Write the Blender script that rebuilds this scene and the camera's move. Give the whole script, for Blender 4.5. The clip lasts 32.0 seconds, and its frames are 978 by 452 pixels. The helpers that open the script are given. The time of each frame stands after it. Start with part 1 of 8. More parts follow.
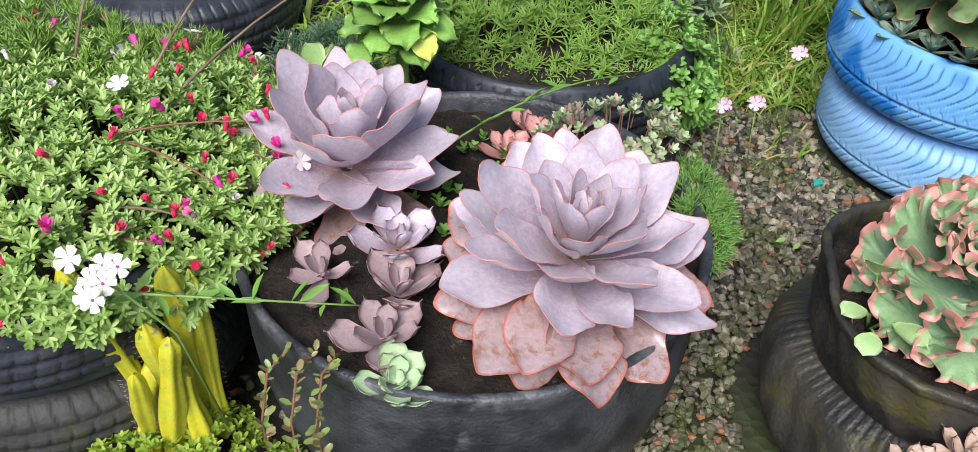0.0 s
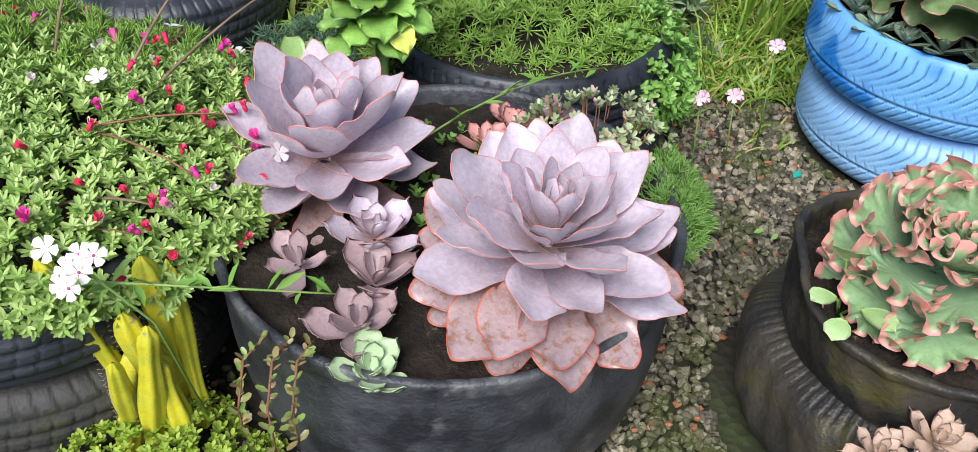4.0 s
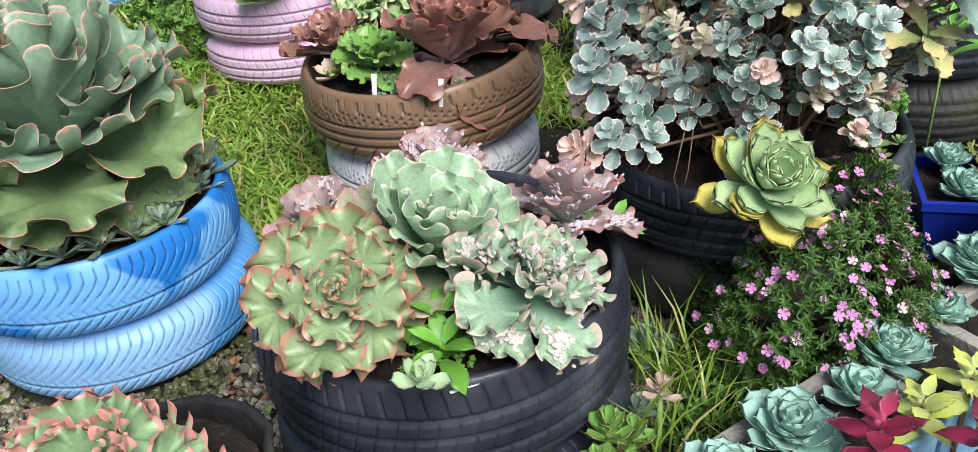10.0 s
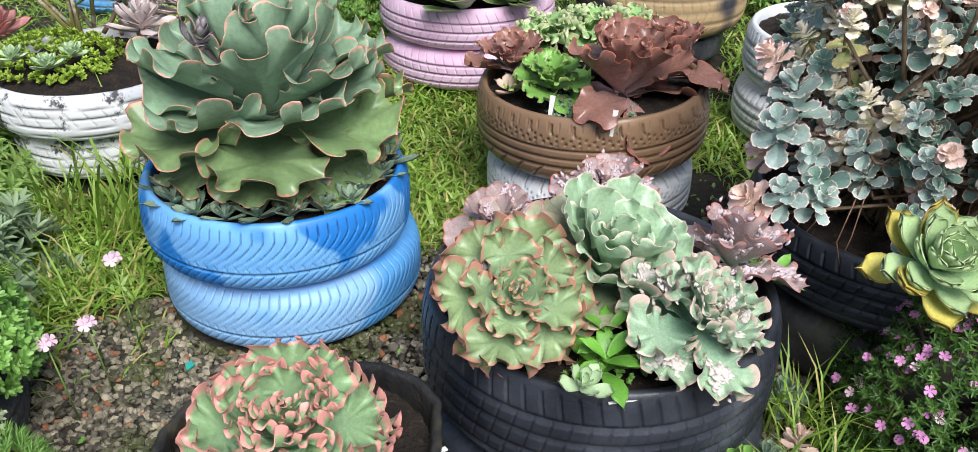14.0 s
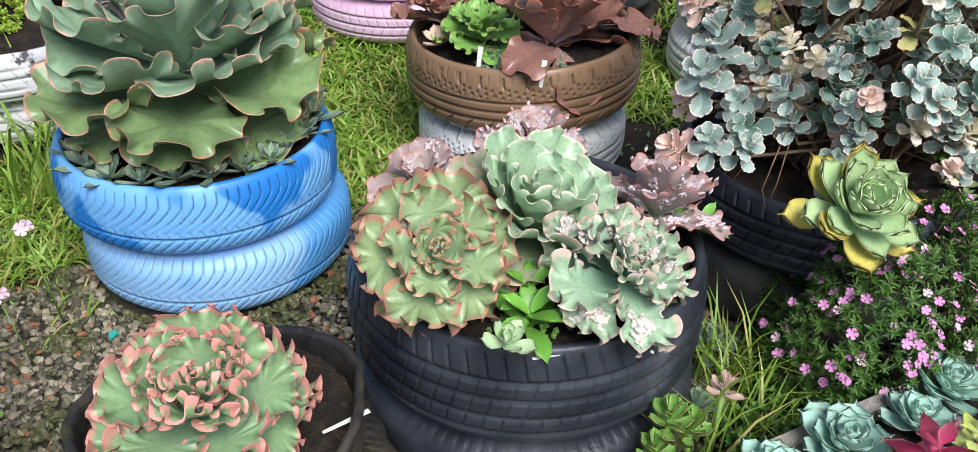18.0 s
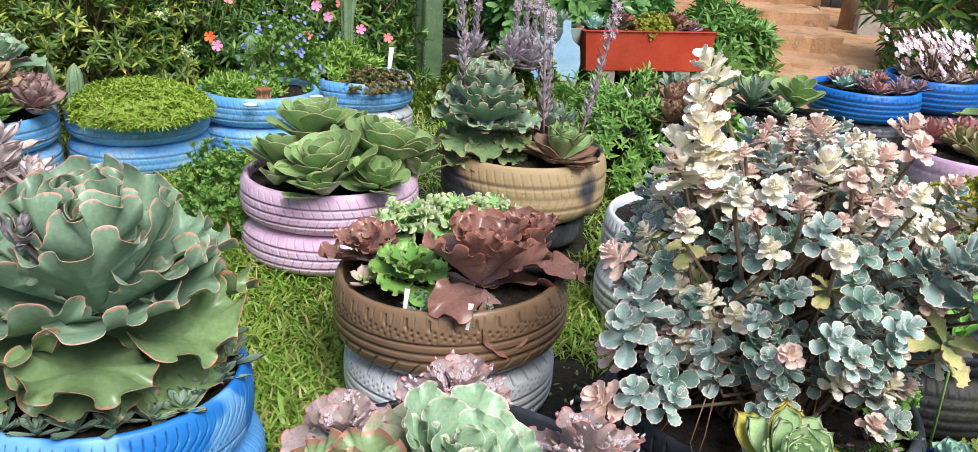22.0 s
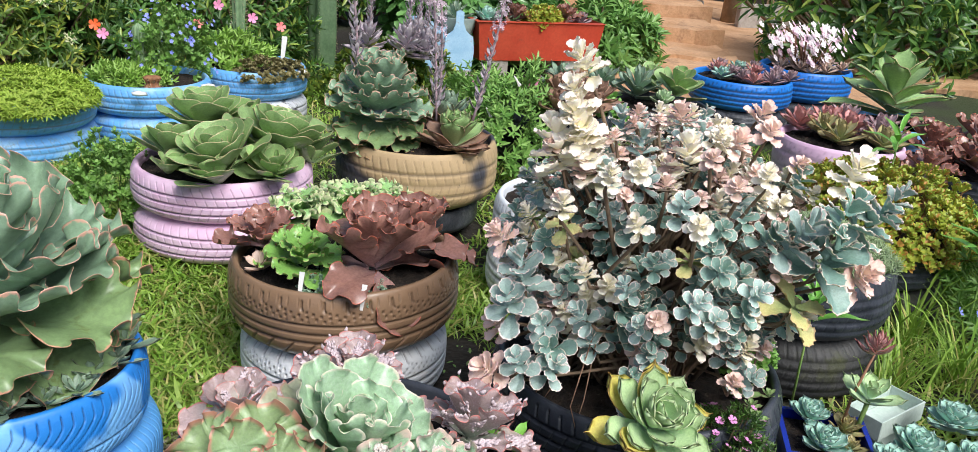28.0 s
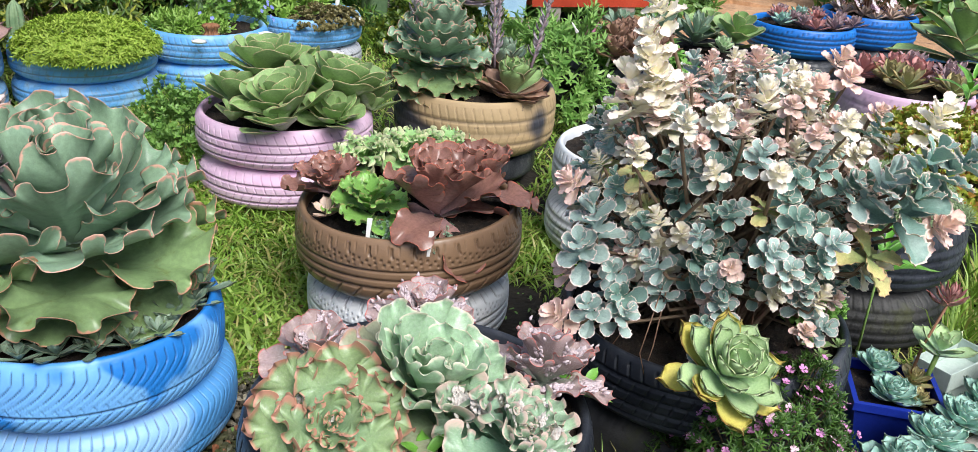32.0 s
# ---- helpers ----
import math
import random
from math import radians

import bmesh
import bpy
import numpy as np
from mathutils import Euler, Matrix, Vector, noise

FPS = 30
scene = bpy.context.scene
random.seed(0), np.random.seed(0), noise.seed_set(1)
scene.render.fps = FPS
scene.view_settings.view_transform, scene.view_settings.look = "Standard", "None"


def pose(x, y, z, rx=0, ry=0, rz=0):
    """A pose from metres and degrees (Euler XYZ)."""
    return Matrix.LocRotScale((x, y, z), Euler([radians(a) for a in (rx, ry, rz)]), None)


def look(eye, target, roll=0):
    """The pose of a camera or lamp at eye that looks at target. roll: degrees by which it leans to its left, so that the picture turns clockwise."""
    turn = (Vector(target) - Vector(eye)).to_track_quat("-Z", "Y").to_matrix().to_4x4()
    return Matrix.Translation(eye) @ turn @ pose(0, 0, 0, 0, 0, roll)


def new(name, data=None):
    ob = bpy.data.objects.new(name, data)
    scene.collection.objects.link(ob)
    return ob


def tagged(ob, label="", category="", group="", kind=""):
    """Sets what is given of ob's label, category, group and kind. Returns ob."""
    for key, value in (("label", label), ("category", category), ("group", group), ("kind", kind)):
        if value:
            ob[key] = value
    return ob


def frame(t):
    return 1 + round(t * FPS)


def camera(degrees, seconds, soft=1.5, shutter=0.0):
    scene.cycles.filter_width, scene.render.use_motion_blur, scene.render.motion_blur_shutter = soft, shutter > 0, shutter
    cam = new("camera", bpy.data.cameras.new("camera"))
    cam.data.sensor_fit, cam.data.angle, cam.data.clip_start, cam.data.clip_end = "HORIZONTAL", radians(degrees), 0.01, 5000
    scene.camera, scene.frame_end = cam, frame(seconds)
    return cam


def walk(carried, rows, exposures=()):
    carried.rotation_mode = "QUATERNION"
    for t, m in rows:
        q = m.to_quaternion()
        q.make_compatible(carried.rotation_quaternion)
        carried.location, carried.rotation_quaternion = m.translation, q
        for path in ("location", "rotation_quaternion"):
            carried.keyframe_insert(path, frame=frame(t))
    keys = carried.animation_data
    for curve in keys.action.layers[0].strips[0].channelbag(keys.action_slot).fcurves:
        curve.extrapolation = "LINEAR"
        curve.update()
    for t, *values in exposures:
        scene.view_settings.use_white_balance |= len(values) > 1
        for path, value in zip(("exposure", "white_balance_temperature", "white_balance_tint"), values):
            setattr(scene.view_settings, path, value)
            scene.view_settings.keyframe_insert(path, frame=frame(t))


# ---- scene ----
cam = camera(57.5, 32.0, soft=0.5)
PATH = [
    (0, (0.021, -0.001, 1.137), (0.024, 1.535, -0.144), 2.0),
    (0.5, (0.015, -0.005, 1.137), (0.018, 1.531, -0.144), 1.6),
    (1, (0.008, -0.002, 1.138), (0.01, 1.53, -0.148), 1.6),
    (1.5, (0.017, 0.001, 1.147), (0.014, 1.529, -0.143), 1.4),
    (2, (0.001, -0.005, 1.146), (-0.018, 1.525, -0.142), 1.0),
    (2.5, (-0.014, -0.019, 1.14), (-0.05, 1.51, -0.149), 1.2),
    (3, (-0.005, -0.025, 1.145), (-0.063, 1.509, -0.137), 1.3),
    (3.5, (0.025, -0.027, 1.134), (-0.021, 1.507, -0.148), 1.6),
    (4, (0.048, -0.021, 1.136), (0.063, 1.515, -0.145), 2.0),
    (4.5, (0.109, -0.003, 1.14), (0.31, 1.529, -0.13), 2.0),
    (6.5, (0.54, -0.114, 1.226), (1.225, 1.345, 0.042), -3.1),
    (7, (0.578, -0.12, 1.239), (1.347, 1.341, 0.111), -4.6),
    (7.5, (0.593, -0.122, 1.255), (1.421, 1.358, 0.195), -5.4),
    (8, (0.615, -0.133, 1.255), (1.473, 1.359, 0.236), -5.6),
    (8.5, (0.63, -0.128, 1.247), (1.532, 1.338, 0.229), -5.0),
    (9, (0.627, -0.114, 1.24), (1.557, 1.329, 0.213), -4.6),
    (9.5, (0.561, -0.088, 1.255), (1.577, 1.291, 0.222), -3.6),
    (10, (0.502, -0.056, 1.202), (1.671, 1.152, 0.119), -5.9),
    (10.5, (0.482, -0.036, 1.183), (1.681, 1.129, 0.086), -5.5),
    (11, (0.421, -0.015, 1.195), (1.604, 1.16, 0.092), -5.0),
    (11.5, (0.373, -0.006, 1.237), (1.5, 1.233, 0.144), -1.2),
    (12, (0.354, 0.001, 1.251), (1.463, 1.258, 0.16), 1.2),
    (12.5, (0.378, -0.011, 1.261), (1.471, 1.271, 0.182), 2.1),
    (13, (0.358, -0.016, 1.262), (1.423, 1.299, 0.196), 1.4),
    (13.5, (0.358, -0.024, 1.263), (1.408, 1.315, 0.213), 0.7),
    (14, (0.332, -0.028, 1.256), (1.371, 1.333, 0.221), 0.5),
    (14.5, (0.318, -0.014, 1.266), (1.322, 1.378, 0.24), -0.3),
    (15, (0.32, -0.025, 1.264), (1.295, 1.401, 0.257), -0.8),
    (15.5, (0.342, -0.041, 1.252), (1.308, 1.39, 0.242), -1.0),
    (17.5, (0.357, -0.036, 1.232), (1.344, 1.291, 0.108), -2.1),
    (18, (0.391, -0.04, 1.247), (1.474, 1.211, 0.123), 0.7),
    (18.5, (0.407, -0.056, 1.244), (1.558, 1.141, 0.129), 2.3),
    (19, (0.405, -0.066, 1.251), (1.6, 1.122, 0.174), 2.5),
    (19.2, (0.428, -0.059, 1.281), (1.686, 1.223, 0.402), 0.4),
    (19.3, (0.424, -0.065, 1.297), (1.716, 1.251, 0.521), 0.7),
    (19.5, (0.42, -0.059, 1.32), (1.744, 1.29, 0.667), 0.9),
    (20, (0.413, -0.045, 1.339), (1.745, 1.316, 0.731), 0.9),
    (20.5, (0.432, -0.045, 1.36), (1.77, 1.335, 0.809), 0.6),
    (21, (0.404, -0.045, 1.309), (1.758, 1.32, 0.756), 2.9),
    (21.5, (0.427, -0.049, 1.27), (1.835, 1.214, 0.619), 7.6),
    (22, (0.44, -0.013, 1.293), (1.767, 1.312, 0.599), 3.2),
    (22.5, (0.496, -0.03, 1.338), (1.742, 1.368, 0.636), 1.7),
    (23, (0.478, -0.063, 1.321), (1.728, 1.332, 0.618), 1.5),
    (23.5, (0.41, -0.058, 1.307), (1.65, 1.346, 0.606), 0.9),
    (24, (0.39, -0.054, 1.313), (1.609, 1.37, 0.615), 0.3),
    (24.5, (0.364, -0.06, 1.332), (1.562, 1.385, 0.641), -0.4),
    (25, (0.341, -0.065, 1.337), (1.527, 1.399, 0.665), -0.5),
    (25.5, (0.327, -0.056, 1.333), (1.491, 1.428, 0.668), -0.7),
    (26, (0.348, -0.048, 1.314), (1.497, 1.446, 0.647), -0.6),
    (26.5, (0.38, -0.05, 1.296), (1.526, 1.441, 0.618), -0.5),
    (28.5, (0.3877, -0.1029, 1.3133), (1.9206, 0.9627, 0.5961), 5.36),
    (29, (0.3635, -0.0986, 1.3072), (1.8831, 0.9631, 0.5565), 4.88),
    (29.5, (0.3531, -0.0858, 1.3096), (1.8525, 0.9879, 0.5357), 4.71),
    (30, (0.3456, -0.079, 1.314), (1.8142, 1.0293, 0.5298), 4.54),
    (30.5, (0.3437, -0.0695, 1.3117), (1.7936, 1.0595, 0.5222), 4.7),
    (31, (0.3338, -0.0648, 1.3106), (1.7522, 1.0992, 0.5148), 4.45),
    (31.5, (0.3413, -0.063, 1.307), (1.7416, 1.1176, 0.5036), 4.36),
    (32, (0.3469, -0.0576, 1.3026), (1.7296, 1.1384, 0.4916), 4.0),
]
walk(cam, [(t, look(eye, target, roll)) for t, eye, target, roll in PATH])

# ---- world and sun: a bright overcast day ----
world = bpy.data.worlds.new("world")
scene.world = world
world.use_nodes = True
SUN_UP, SUN_ROUND = radians(52), radians(200)
scene.view_settings.exposure = 0.29
sky = world.node_tree.nodes.new("ShaderNodeTexSky")
sky.sky_type, sky.sun_disc = "NISHITA", False
sky.sun_elevation, sky.sun_rotation = SUN_UP, SUN_ROUND
sky.air_density, sky.dust_density, sky.ozone_density = 1.0, 2.5, 1.0
back = world.node_tree.nodes["Background"]
back.inputs["Strength"].default_value = 0.105
world.node_tree.links.new(sky.outputs[0], back.inputs["Color"])
lamp = bpy.data.lights.new("sun", "SUN")
lamp.energy, lamp.angle, lamp.color = 3.4, radians(34), (1.0, 0.995, 0.99)
sun = new("sun", lamp)
sun.matrix_world = look((-0.35, -2.0, 2.9), (0.4, 0.2, 0))

rnd = random.Random(7)


# ---- materials ----
def nodes_of(name):
    m = bpy.data.materials.new(name)
    m.use_nodes = True
    return m, m.node_tree.nodes, m.node_tree.links, m.node_tree.nodes["Principled BSDF"]


def set_in(nt, links, node, socket, value):
    if hasattr(value, "is_output"):
        links.new(value, node.inputs[socket])
    else:
        node.inputs[socket].default_value = value


def rgb(c):
    return (c[0], c[1], c[2], 1.0)


def mixed(nodes, links, fac, a, b, mode="MIX"):
    n = nodes.new("ShaderNodeMix")
    n.data_type, n.blend_type = "RGBA", mode
    set_in(nodes, links, n, 0, fac)
    set_in(nodes, links, n, 6, a if hasattr(a, "is_output") else rgb(a))
    set_in(nodes, links, n, 7, b if hasattr(b, "is_output") else rgb(b))
    return n.outputs[2]


def ramp(nodes, links, value, lo, hi):
    n = nodes.new("ShaderNodeMapRange")
    n.interpolation_type = "SMOOTHSTEP"
    links.new(value, n.inputs[0])
    n.inputs[1].default_value, n.inputs[2].default_value = lo, hi
    return n.outputs[0]


def noise_of(nodes, links, scale, detail=3.0, rough=0.55, coord="Object", offset=None):
    tc = nodes.new("ShaderNodeTexCoord")
    n = nodes.new("ShaderNodeTexNoise")
    n.inputs["Scale"].default_value = scale
    n.inputs["Detail"].default_value = detail
    n.inputs["Roughness"].default_value = rough
    links.new(tc.outputs[coord], n.inputs["Vector"])
    return n.outputs["Fac"]


def bumped(nodes, links, bsdf, height, strength, dist):
    n = nodes.new("ShaderNodeBump")
    n.inputs["Strength"].default_value, n.inputs["Distance"].default_value = strength, dist
    links.new(height, n.inputs["Height"])
    links.new(n.outputs[0], bsdf.inputs["Normal"])


def random_of(nodes):
    return nodes.new("ShaderNodeObjectInfo").outputs["Random"]


def island_of(nodes):
    return nodes.new("ShaderNodeNewGeometry").outputs["Random Per Island"]


def surface(name, a, b, scale=8.0, rough=0.8, grain=60.0, bump=0.4, dist=0.002, c=None, c_at=(0.55, 0.7), c_scale=3.0, spec=0.4):
    """Two colours mixed by a coarse and a fine noise, with an optional third in blotches."""
    m, nodes, links, bsdf = nodes_of(name)
    n1 = noise_of(nodes, links, scale, 4)
    n2 = noise_of(nodes, links, grain, 3)
    col = mixed(nodes, links, ramp(nodes, links, n1, 0.35, 0.65), a, b)
    col = mixed(nodes, links, 0.25, col, n2, "OVERLAY")
    if c:
        n3 = noise_of(nodes, links, c_scale, 5, 0.65)
        col = mixed(nodes, links, ramp(nodes, links, n3, *c_at), col, c)
    links.new(col, bsdf.inputs["Base Color"])
    bsdf.inputs["Roughness"].default_value = rough
    bsdf.inputs["Specular IOR Level"].default_value = spec
    bumped(nodes, links, bsdf, n2, bump, dist)
    return m


def painted_tyre(name, paint, paint2, under=(0.03, 0.03, 0.032), worn=(0.6, 0.75), scale=5.0, rough=0.45, groove=0.8, split=(0.52, 0.60), wear=26):
    """Paint over rubber: the second paint in brushed patches, the under colour in the grooves and where it has worn
    off.
    """
    m, nodes, links, bsdf = nodes_of(name)
    n1 = noise_of(nodes, links, scale, 2, 0.4)
    n2 = noise_of(nodes, links, wear, 6, 0.7)
    fine = noise_of(nodes, links, 140, 3)
    col = mixed(nodes, links, ramp(nodes, links, n1, *split), paint, paint2)
    col = mixed(nodes, links, 0.18, col, n2, "OVERLAY")
    col = mixed(nodes, links, ramp(nodes, links, n2, *worn), col, under)
    at = nodes.new("ShaderNodeAttribute")
    at.attribute_name = "groove"
    g = nodes.new("ShaderNodeMath")
    g.operation = "MULTIPLY"
    links.new(at.outputs["Fac"], g.inputs[0])
    g.inputs[1].default_value = groove
    col = mixed(nodes, links, g.outputs[0], col, under)
    links.new(col, bsdf.inputs["Base Color"])
    bsdf.inputs["Roughness"].default_value = rough
    bumped(nodes, links, bsdf, fine, 0.25, 0.002)
    return m


def leaf_mat(name, core, outer, margin, at=(0.80, 0.97), rough=0.42, spots=None, vary=0.25, base=None, bloom=0.0, spot_at=(0.60, 0.72), drops=0.0, spot_scale=45):
    """A leaf: core colour to outer colour across the blade, a coloured margin, mottling, some blemishes."""
    m, nodes, links, bsdf = nodes_of(name)
    uv = nodes.new("ShaderNodeUVMap")
    sep = nodes.new("ShaderNodeSeparateXYZ")
    links.new(uv.outputs[0], sep.inputs[0])
    edge, along = sep.outputs[0], sep.outputs[1]
    n1 = noise_of(nodes, links, 22, 4)
    n2 = noise_of(nodes, links, 130, 3)
    col = mixed(nodes, links, ramp(nodes, links, along, 0.1, 0.9), core, outer)
    if base:
        col = mixed(nodes, links, ramp(nodes, links, along, 0.35, 0.0), col, base)
    col = mixed(nodes, links, 0.40, col, n1, "OVERLAY")
    col = mixed(nodes, links, 0.20, col, n2, "OVERLAY")
    if spots:
        n3 = noise_of(nodes, links, spot_scale, 6, 0.7)
        col = mixed(nodes, links, ramp(nodes, links, n3, *spot_at), col, spots)
    # pale specks mixed into the colour stand for bright water drops
    if drops:
        n4 = noise_of(nodes, links, 160, 1.0)
        dm = nodes.new("ShaderNodeMath")
        dm.operation = "MULTIPLY"
        links.new(ramp(nodes, links, n4, 0.60, 0.64), dm.inputs[0])
        dm.inputs[1].default_value = drops
        col = mixed(nodes, links, dm.outputs[0], col, (0.74, 0.74, 0.74))
    add = nodes.new("ShaderNodeMath")
    add.operation = "MULTIPLY_ADD"
    links.new(n1, add.inputs[0])
    add.inputs[1].default_value, add.inputs[2].default_value = 0.12, -0.06
    su = nodes.new("ShaderNodeMath")
    links.new(edge, su.inputs[0])
    links.new(add.outputs[0], su.inputs[1])
    col = mixed(nodes, links, ramp(nodes, links, su.outputs[0], *at), col, margin)
    hs = nodes.new("ShaderNodeHueSaturation")
    mr = nodes.new("ShaderNodeMapRange")
    links.new(random_of(nodes), mr.inputs[0])
    mr.inputs[3].default_value, mr.inputs[4].default_value = 1 - vary, 1 + vary
    links.new(mr.outputs[0], hs.inputs["Value"])
    links.new(col, hs.inputs["Color"])
    links.new(hs.outputs[0], bsdf.inputs["Base Color"])
    bsdf.inputs["Roughness"].default_value = rough
    bsdf.inputs["Subsurface Weight"].default_value = 0.08
    bsdf.inputs["Subsurface Radius"].default_value = (0.01, 0.012, 0.006)
    bsdf.inputs["Subsurface Scale"].default_value = 0.4
    if bloom:
        bsdf.inputs["Sheen Weight"].default_value = bloom
        bsdf.inputs["Sheen Roughness"].default_value = 0.4
    bumped(nodes, links, bsdf, n2, 0.15, 0.0015)
    return m


def foliage(name, a, b, rough=0.5, trans=0.25, tip=None):
    """Small leaves in one mesh: colour by island, a little light through the blade."""
    m, nodes, links, bsdf = nodes_of(name)
    r = island_of(nodes)
    n1 = noise_of(nodes, links, 5, 3)
    col = mixed(nodes, links, r, a, b)
    col = mixed(nodes, links, 0.35, col, n1, "OVERLAY")
    if tip:
        w = nodes.new("ShaderNodeMath")
        w.operation = "GREATER_THAN"
        links.new(r, w.inputs[0])
        w.inputs[1].default_value = 0.82
        col = mixed(nodes, links, w.outputs[0], col, tip)
    links.new(col, bsdf.inputs["Base Color"])
    bsdf.inputs["Roughness"].default_value = rough
    tr = nodes.new("ShaderNodeBsdfTranslucent")
    links.new(col, tr.inputs["Color"])
    mx = nodes.new("ShaderNodeMixShader")
    mx.inputs[0].default_value = trans
    links.new(bsdf.outputs[0], mx.inputs[1])
    links.new(tr.outputs[0], mx.inputs[2])
    links.new(mx.outputs[0], nodes["Material Output"].inputs["Surface"])
    return m


RUBBER = surface("black_rubber", (0.015, 0.018, 0.026), (0.042, 0.048, 0.062), 7, 0.38, 160, 0.45, 0.002, c=(0.13, 0.135, 0.145), c_at=(0.58, 0.85), c_scale=7)
RUBBER_DULL = surface("weathered_rubber", (0.020, 0.021, 0.023), (0.052, 0.051, 0.049), 6, 0.6, 120, 0.5, 0.003, c=(0.062, 0.068, 0.028), c_at=(0.55, 0.75), c_scale=7)
# grey rubber: the pale blotches paint in worn spots and highlights
RUBBER_GREY = surface("grey_rubber", (0.022, 0.024, 0.030), (0.075, 0.080, 0.092), 13, 0.42, 150, 0.7, 0.004, c=(0.26, 0.26, 0.26), c_at=(0.55, 0.78), c_scale=10)
BLUE_PAINT = painted_tyre("light_blue_paint", (0.17, 0.45, 0.86), (0.02, 0.21, 0.64), worn=(0.72, 0.86), scale=4.6, split=(0.455, 0.495), groove=0.65)
BLUE_PALE = painted_tyre("pale_blue_paint", (0.27, 0.52, 0.86), (0.10, 0.36, 0.76), worn=(0.72, 0.86), scale=3.2, groove=0.6)
BLUE_FADED = painted_tyre("faded_blue_paint", (0.13, 0.39, 0.77), (0.24, 0.47, 0.74), under=(0.20, 0.24, 0.28), worn=(0.54, 0.74), scale=6)
BLUE_DEEP = painted_tyre("deep_blue_paint", (0.01, 0.17, 0.60), (0.02, 0.22, 0.68), worn=(0.74, 0.86), scale=4)
PINK_PAINT = painted_tyre("pink_paint", (0.74, 0.52, 0.68), (0.68, 0.44, 0.61), under=(0.30, 0.18, 0.27), worn=(0.66, 0.9), scale=6, rough=0.6, groove=0.6)
BROWN_PAINT = painted_tyre("bronze_brown_paint", (0.25, 0.155, 0.092), (0.22, 0.135, 0.082), under=(0.05, 0.035, 0.025), worn=(0.80, 0.95), scale=5, rough=0.34, groove=0.45)
WHITE_PAINT = painted_tyre("white_paint", (0.78, 0.80, 0.82), (0.70, 0.74, 0.78), under=(0.30, 0.30, 0.31), worn=(0.74, 0.88), scale=5, rough=0.6)
WHITE_WORN = painted_tyre("worn_white_paint", (0.70, 0.71, 0.73), (0.50, 0.52, 0.55), under=(0.05, 0.05, 0.052), worn=(0.52, 0.60), scale=5, rough=0.65, groove=0.8, wear=11)
TAN_PAINT = painted_tyre("flaking_tan_paint", (0.46, 0.33, 0.18), (0.05, 0.052, 0.065), under=(0.10, 0.085, 0.07), worn=(0.62, 0.70), scale=3.0, split=(0.46, 0.54), rough=0.65, groove=0.5)
RUBBER_MOSS = surface("mossy_folded_rubber", (0.020, 0.020, 0.021), (0.060, 0.053, 0.042), 7, 0.45, 110, 0.7, 0.004, c=(0.075, 0.070, 0.024), c_at=(0.53, 0.70), c_scale=9)
SOIL = surface("dark_soil", (0.012, 0.009, 0.007), (0.032, 0.022, 0.015), 30, 0.95, 150, 1.0, 0.008, c=(0.12, 0.095, 0.07), c_at=(0.64, 0.72), c_scale=60)


# ---- builders ----
def part(name, data, material, parent, label=""):
    """Links a bmesh or a mesh as one object under a thing or a part."""
    if isinstance(data, bmesh.types.BMesh):
        me = bpy.data.meshes.new(name)
        data.to_mesh(me)
        data.free()
    else:
        me = data
    if material and not me.materials:
        me.materials.append(material)
    ob = new(name, me)
    ob.parent = parent
    if label:
        ob["label"] = label
    return ob


def empty(name, label, category, m=None, group="", kind=""):
    ob = new(name)
    ob.empty_display_size = 0.05
    if m is not None:
        ob.matrix_world = m
    return tagged(ob, label, category, group, kind)


def mesh_of(name, verts, faces, material=None, smooth=True, uv=None):
    """A mesh from computed arrays; uv holds one pair for each vertex."""
    me = bpy.data.meshes.new(name)
    me.from_pydata([tuple(v) for v in np.asarray(verts).tolist()], [], [tuple(f) for f in (faces.tolist() if hasattr(faces, "tolist") else faces)])
    if uv is not None:
        layer = me.uv_layers.new(name="UVMap")
        idx = np.empty(len(me.loops), dtype=np.int32)
        me.loops.foreach_get("vertex_index", idx)
        layer.data.foreach_set("uv", np.asarray(uv, dtype=np.float32)[idx].ravel())
    if smooth:
        me.polygons.foreach_set("use_smooth", [True] * len(me.polygons))
    if material:
        me.materials.append(material)
    me.update()
    return me


def grid_faces(nu, nv, wrap_u=False, start=0, flip=False):
    iu = np.arange(nu if wrap_u else nu - 1)
    iv = np.arange(nv - 1)
    a, b = np.meshgrid(iu, iv, indexing="ij")
    a2 = (a + 1) % nu
    f = np.stack([a * nv + b, a2 * nv + b, a2 * nv + b + 1, a * nv + b + 1], -1).reshape(-1, 4) + start
    return f[:, ::-1] if flip else f


def sm(x, a, b):
    t = np.clip((x - a) / (b - a), 0, 1)
    return t * t * (3 - 2 * t)


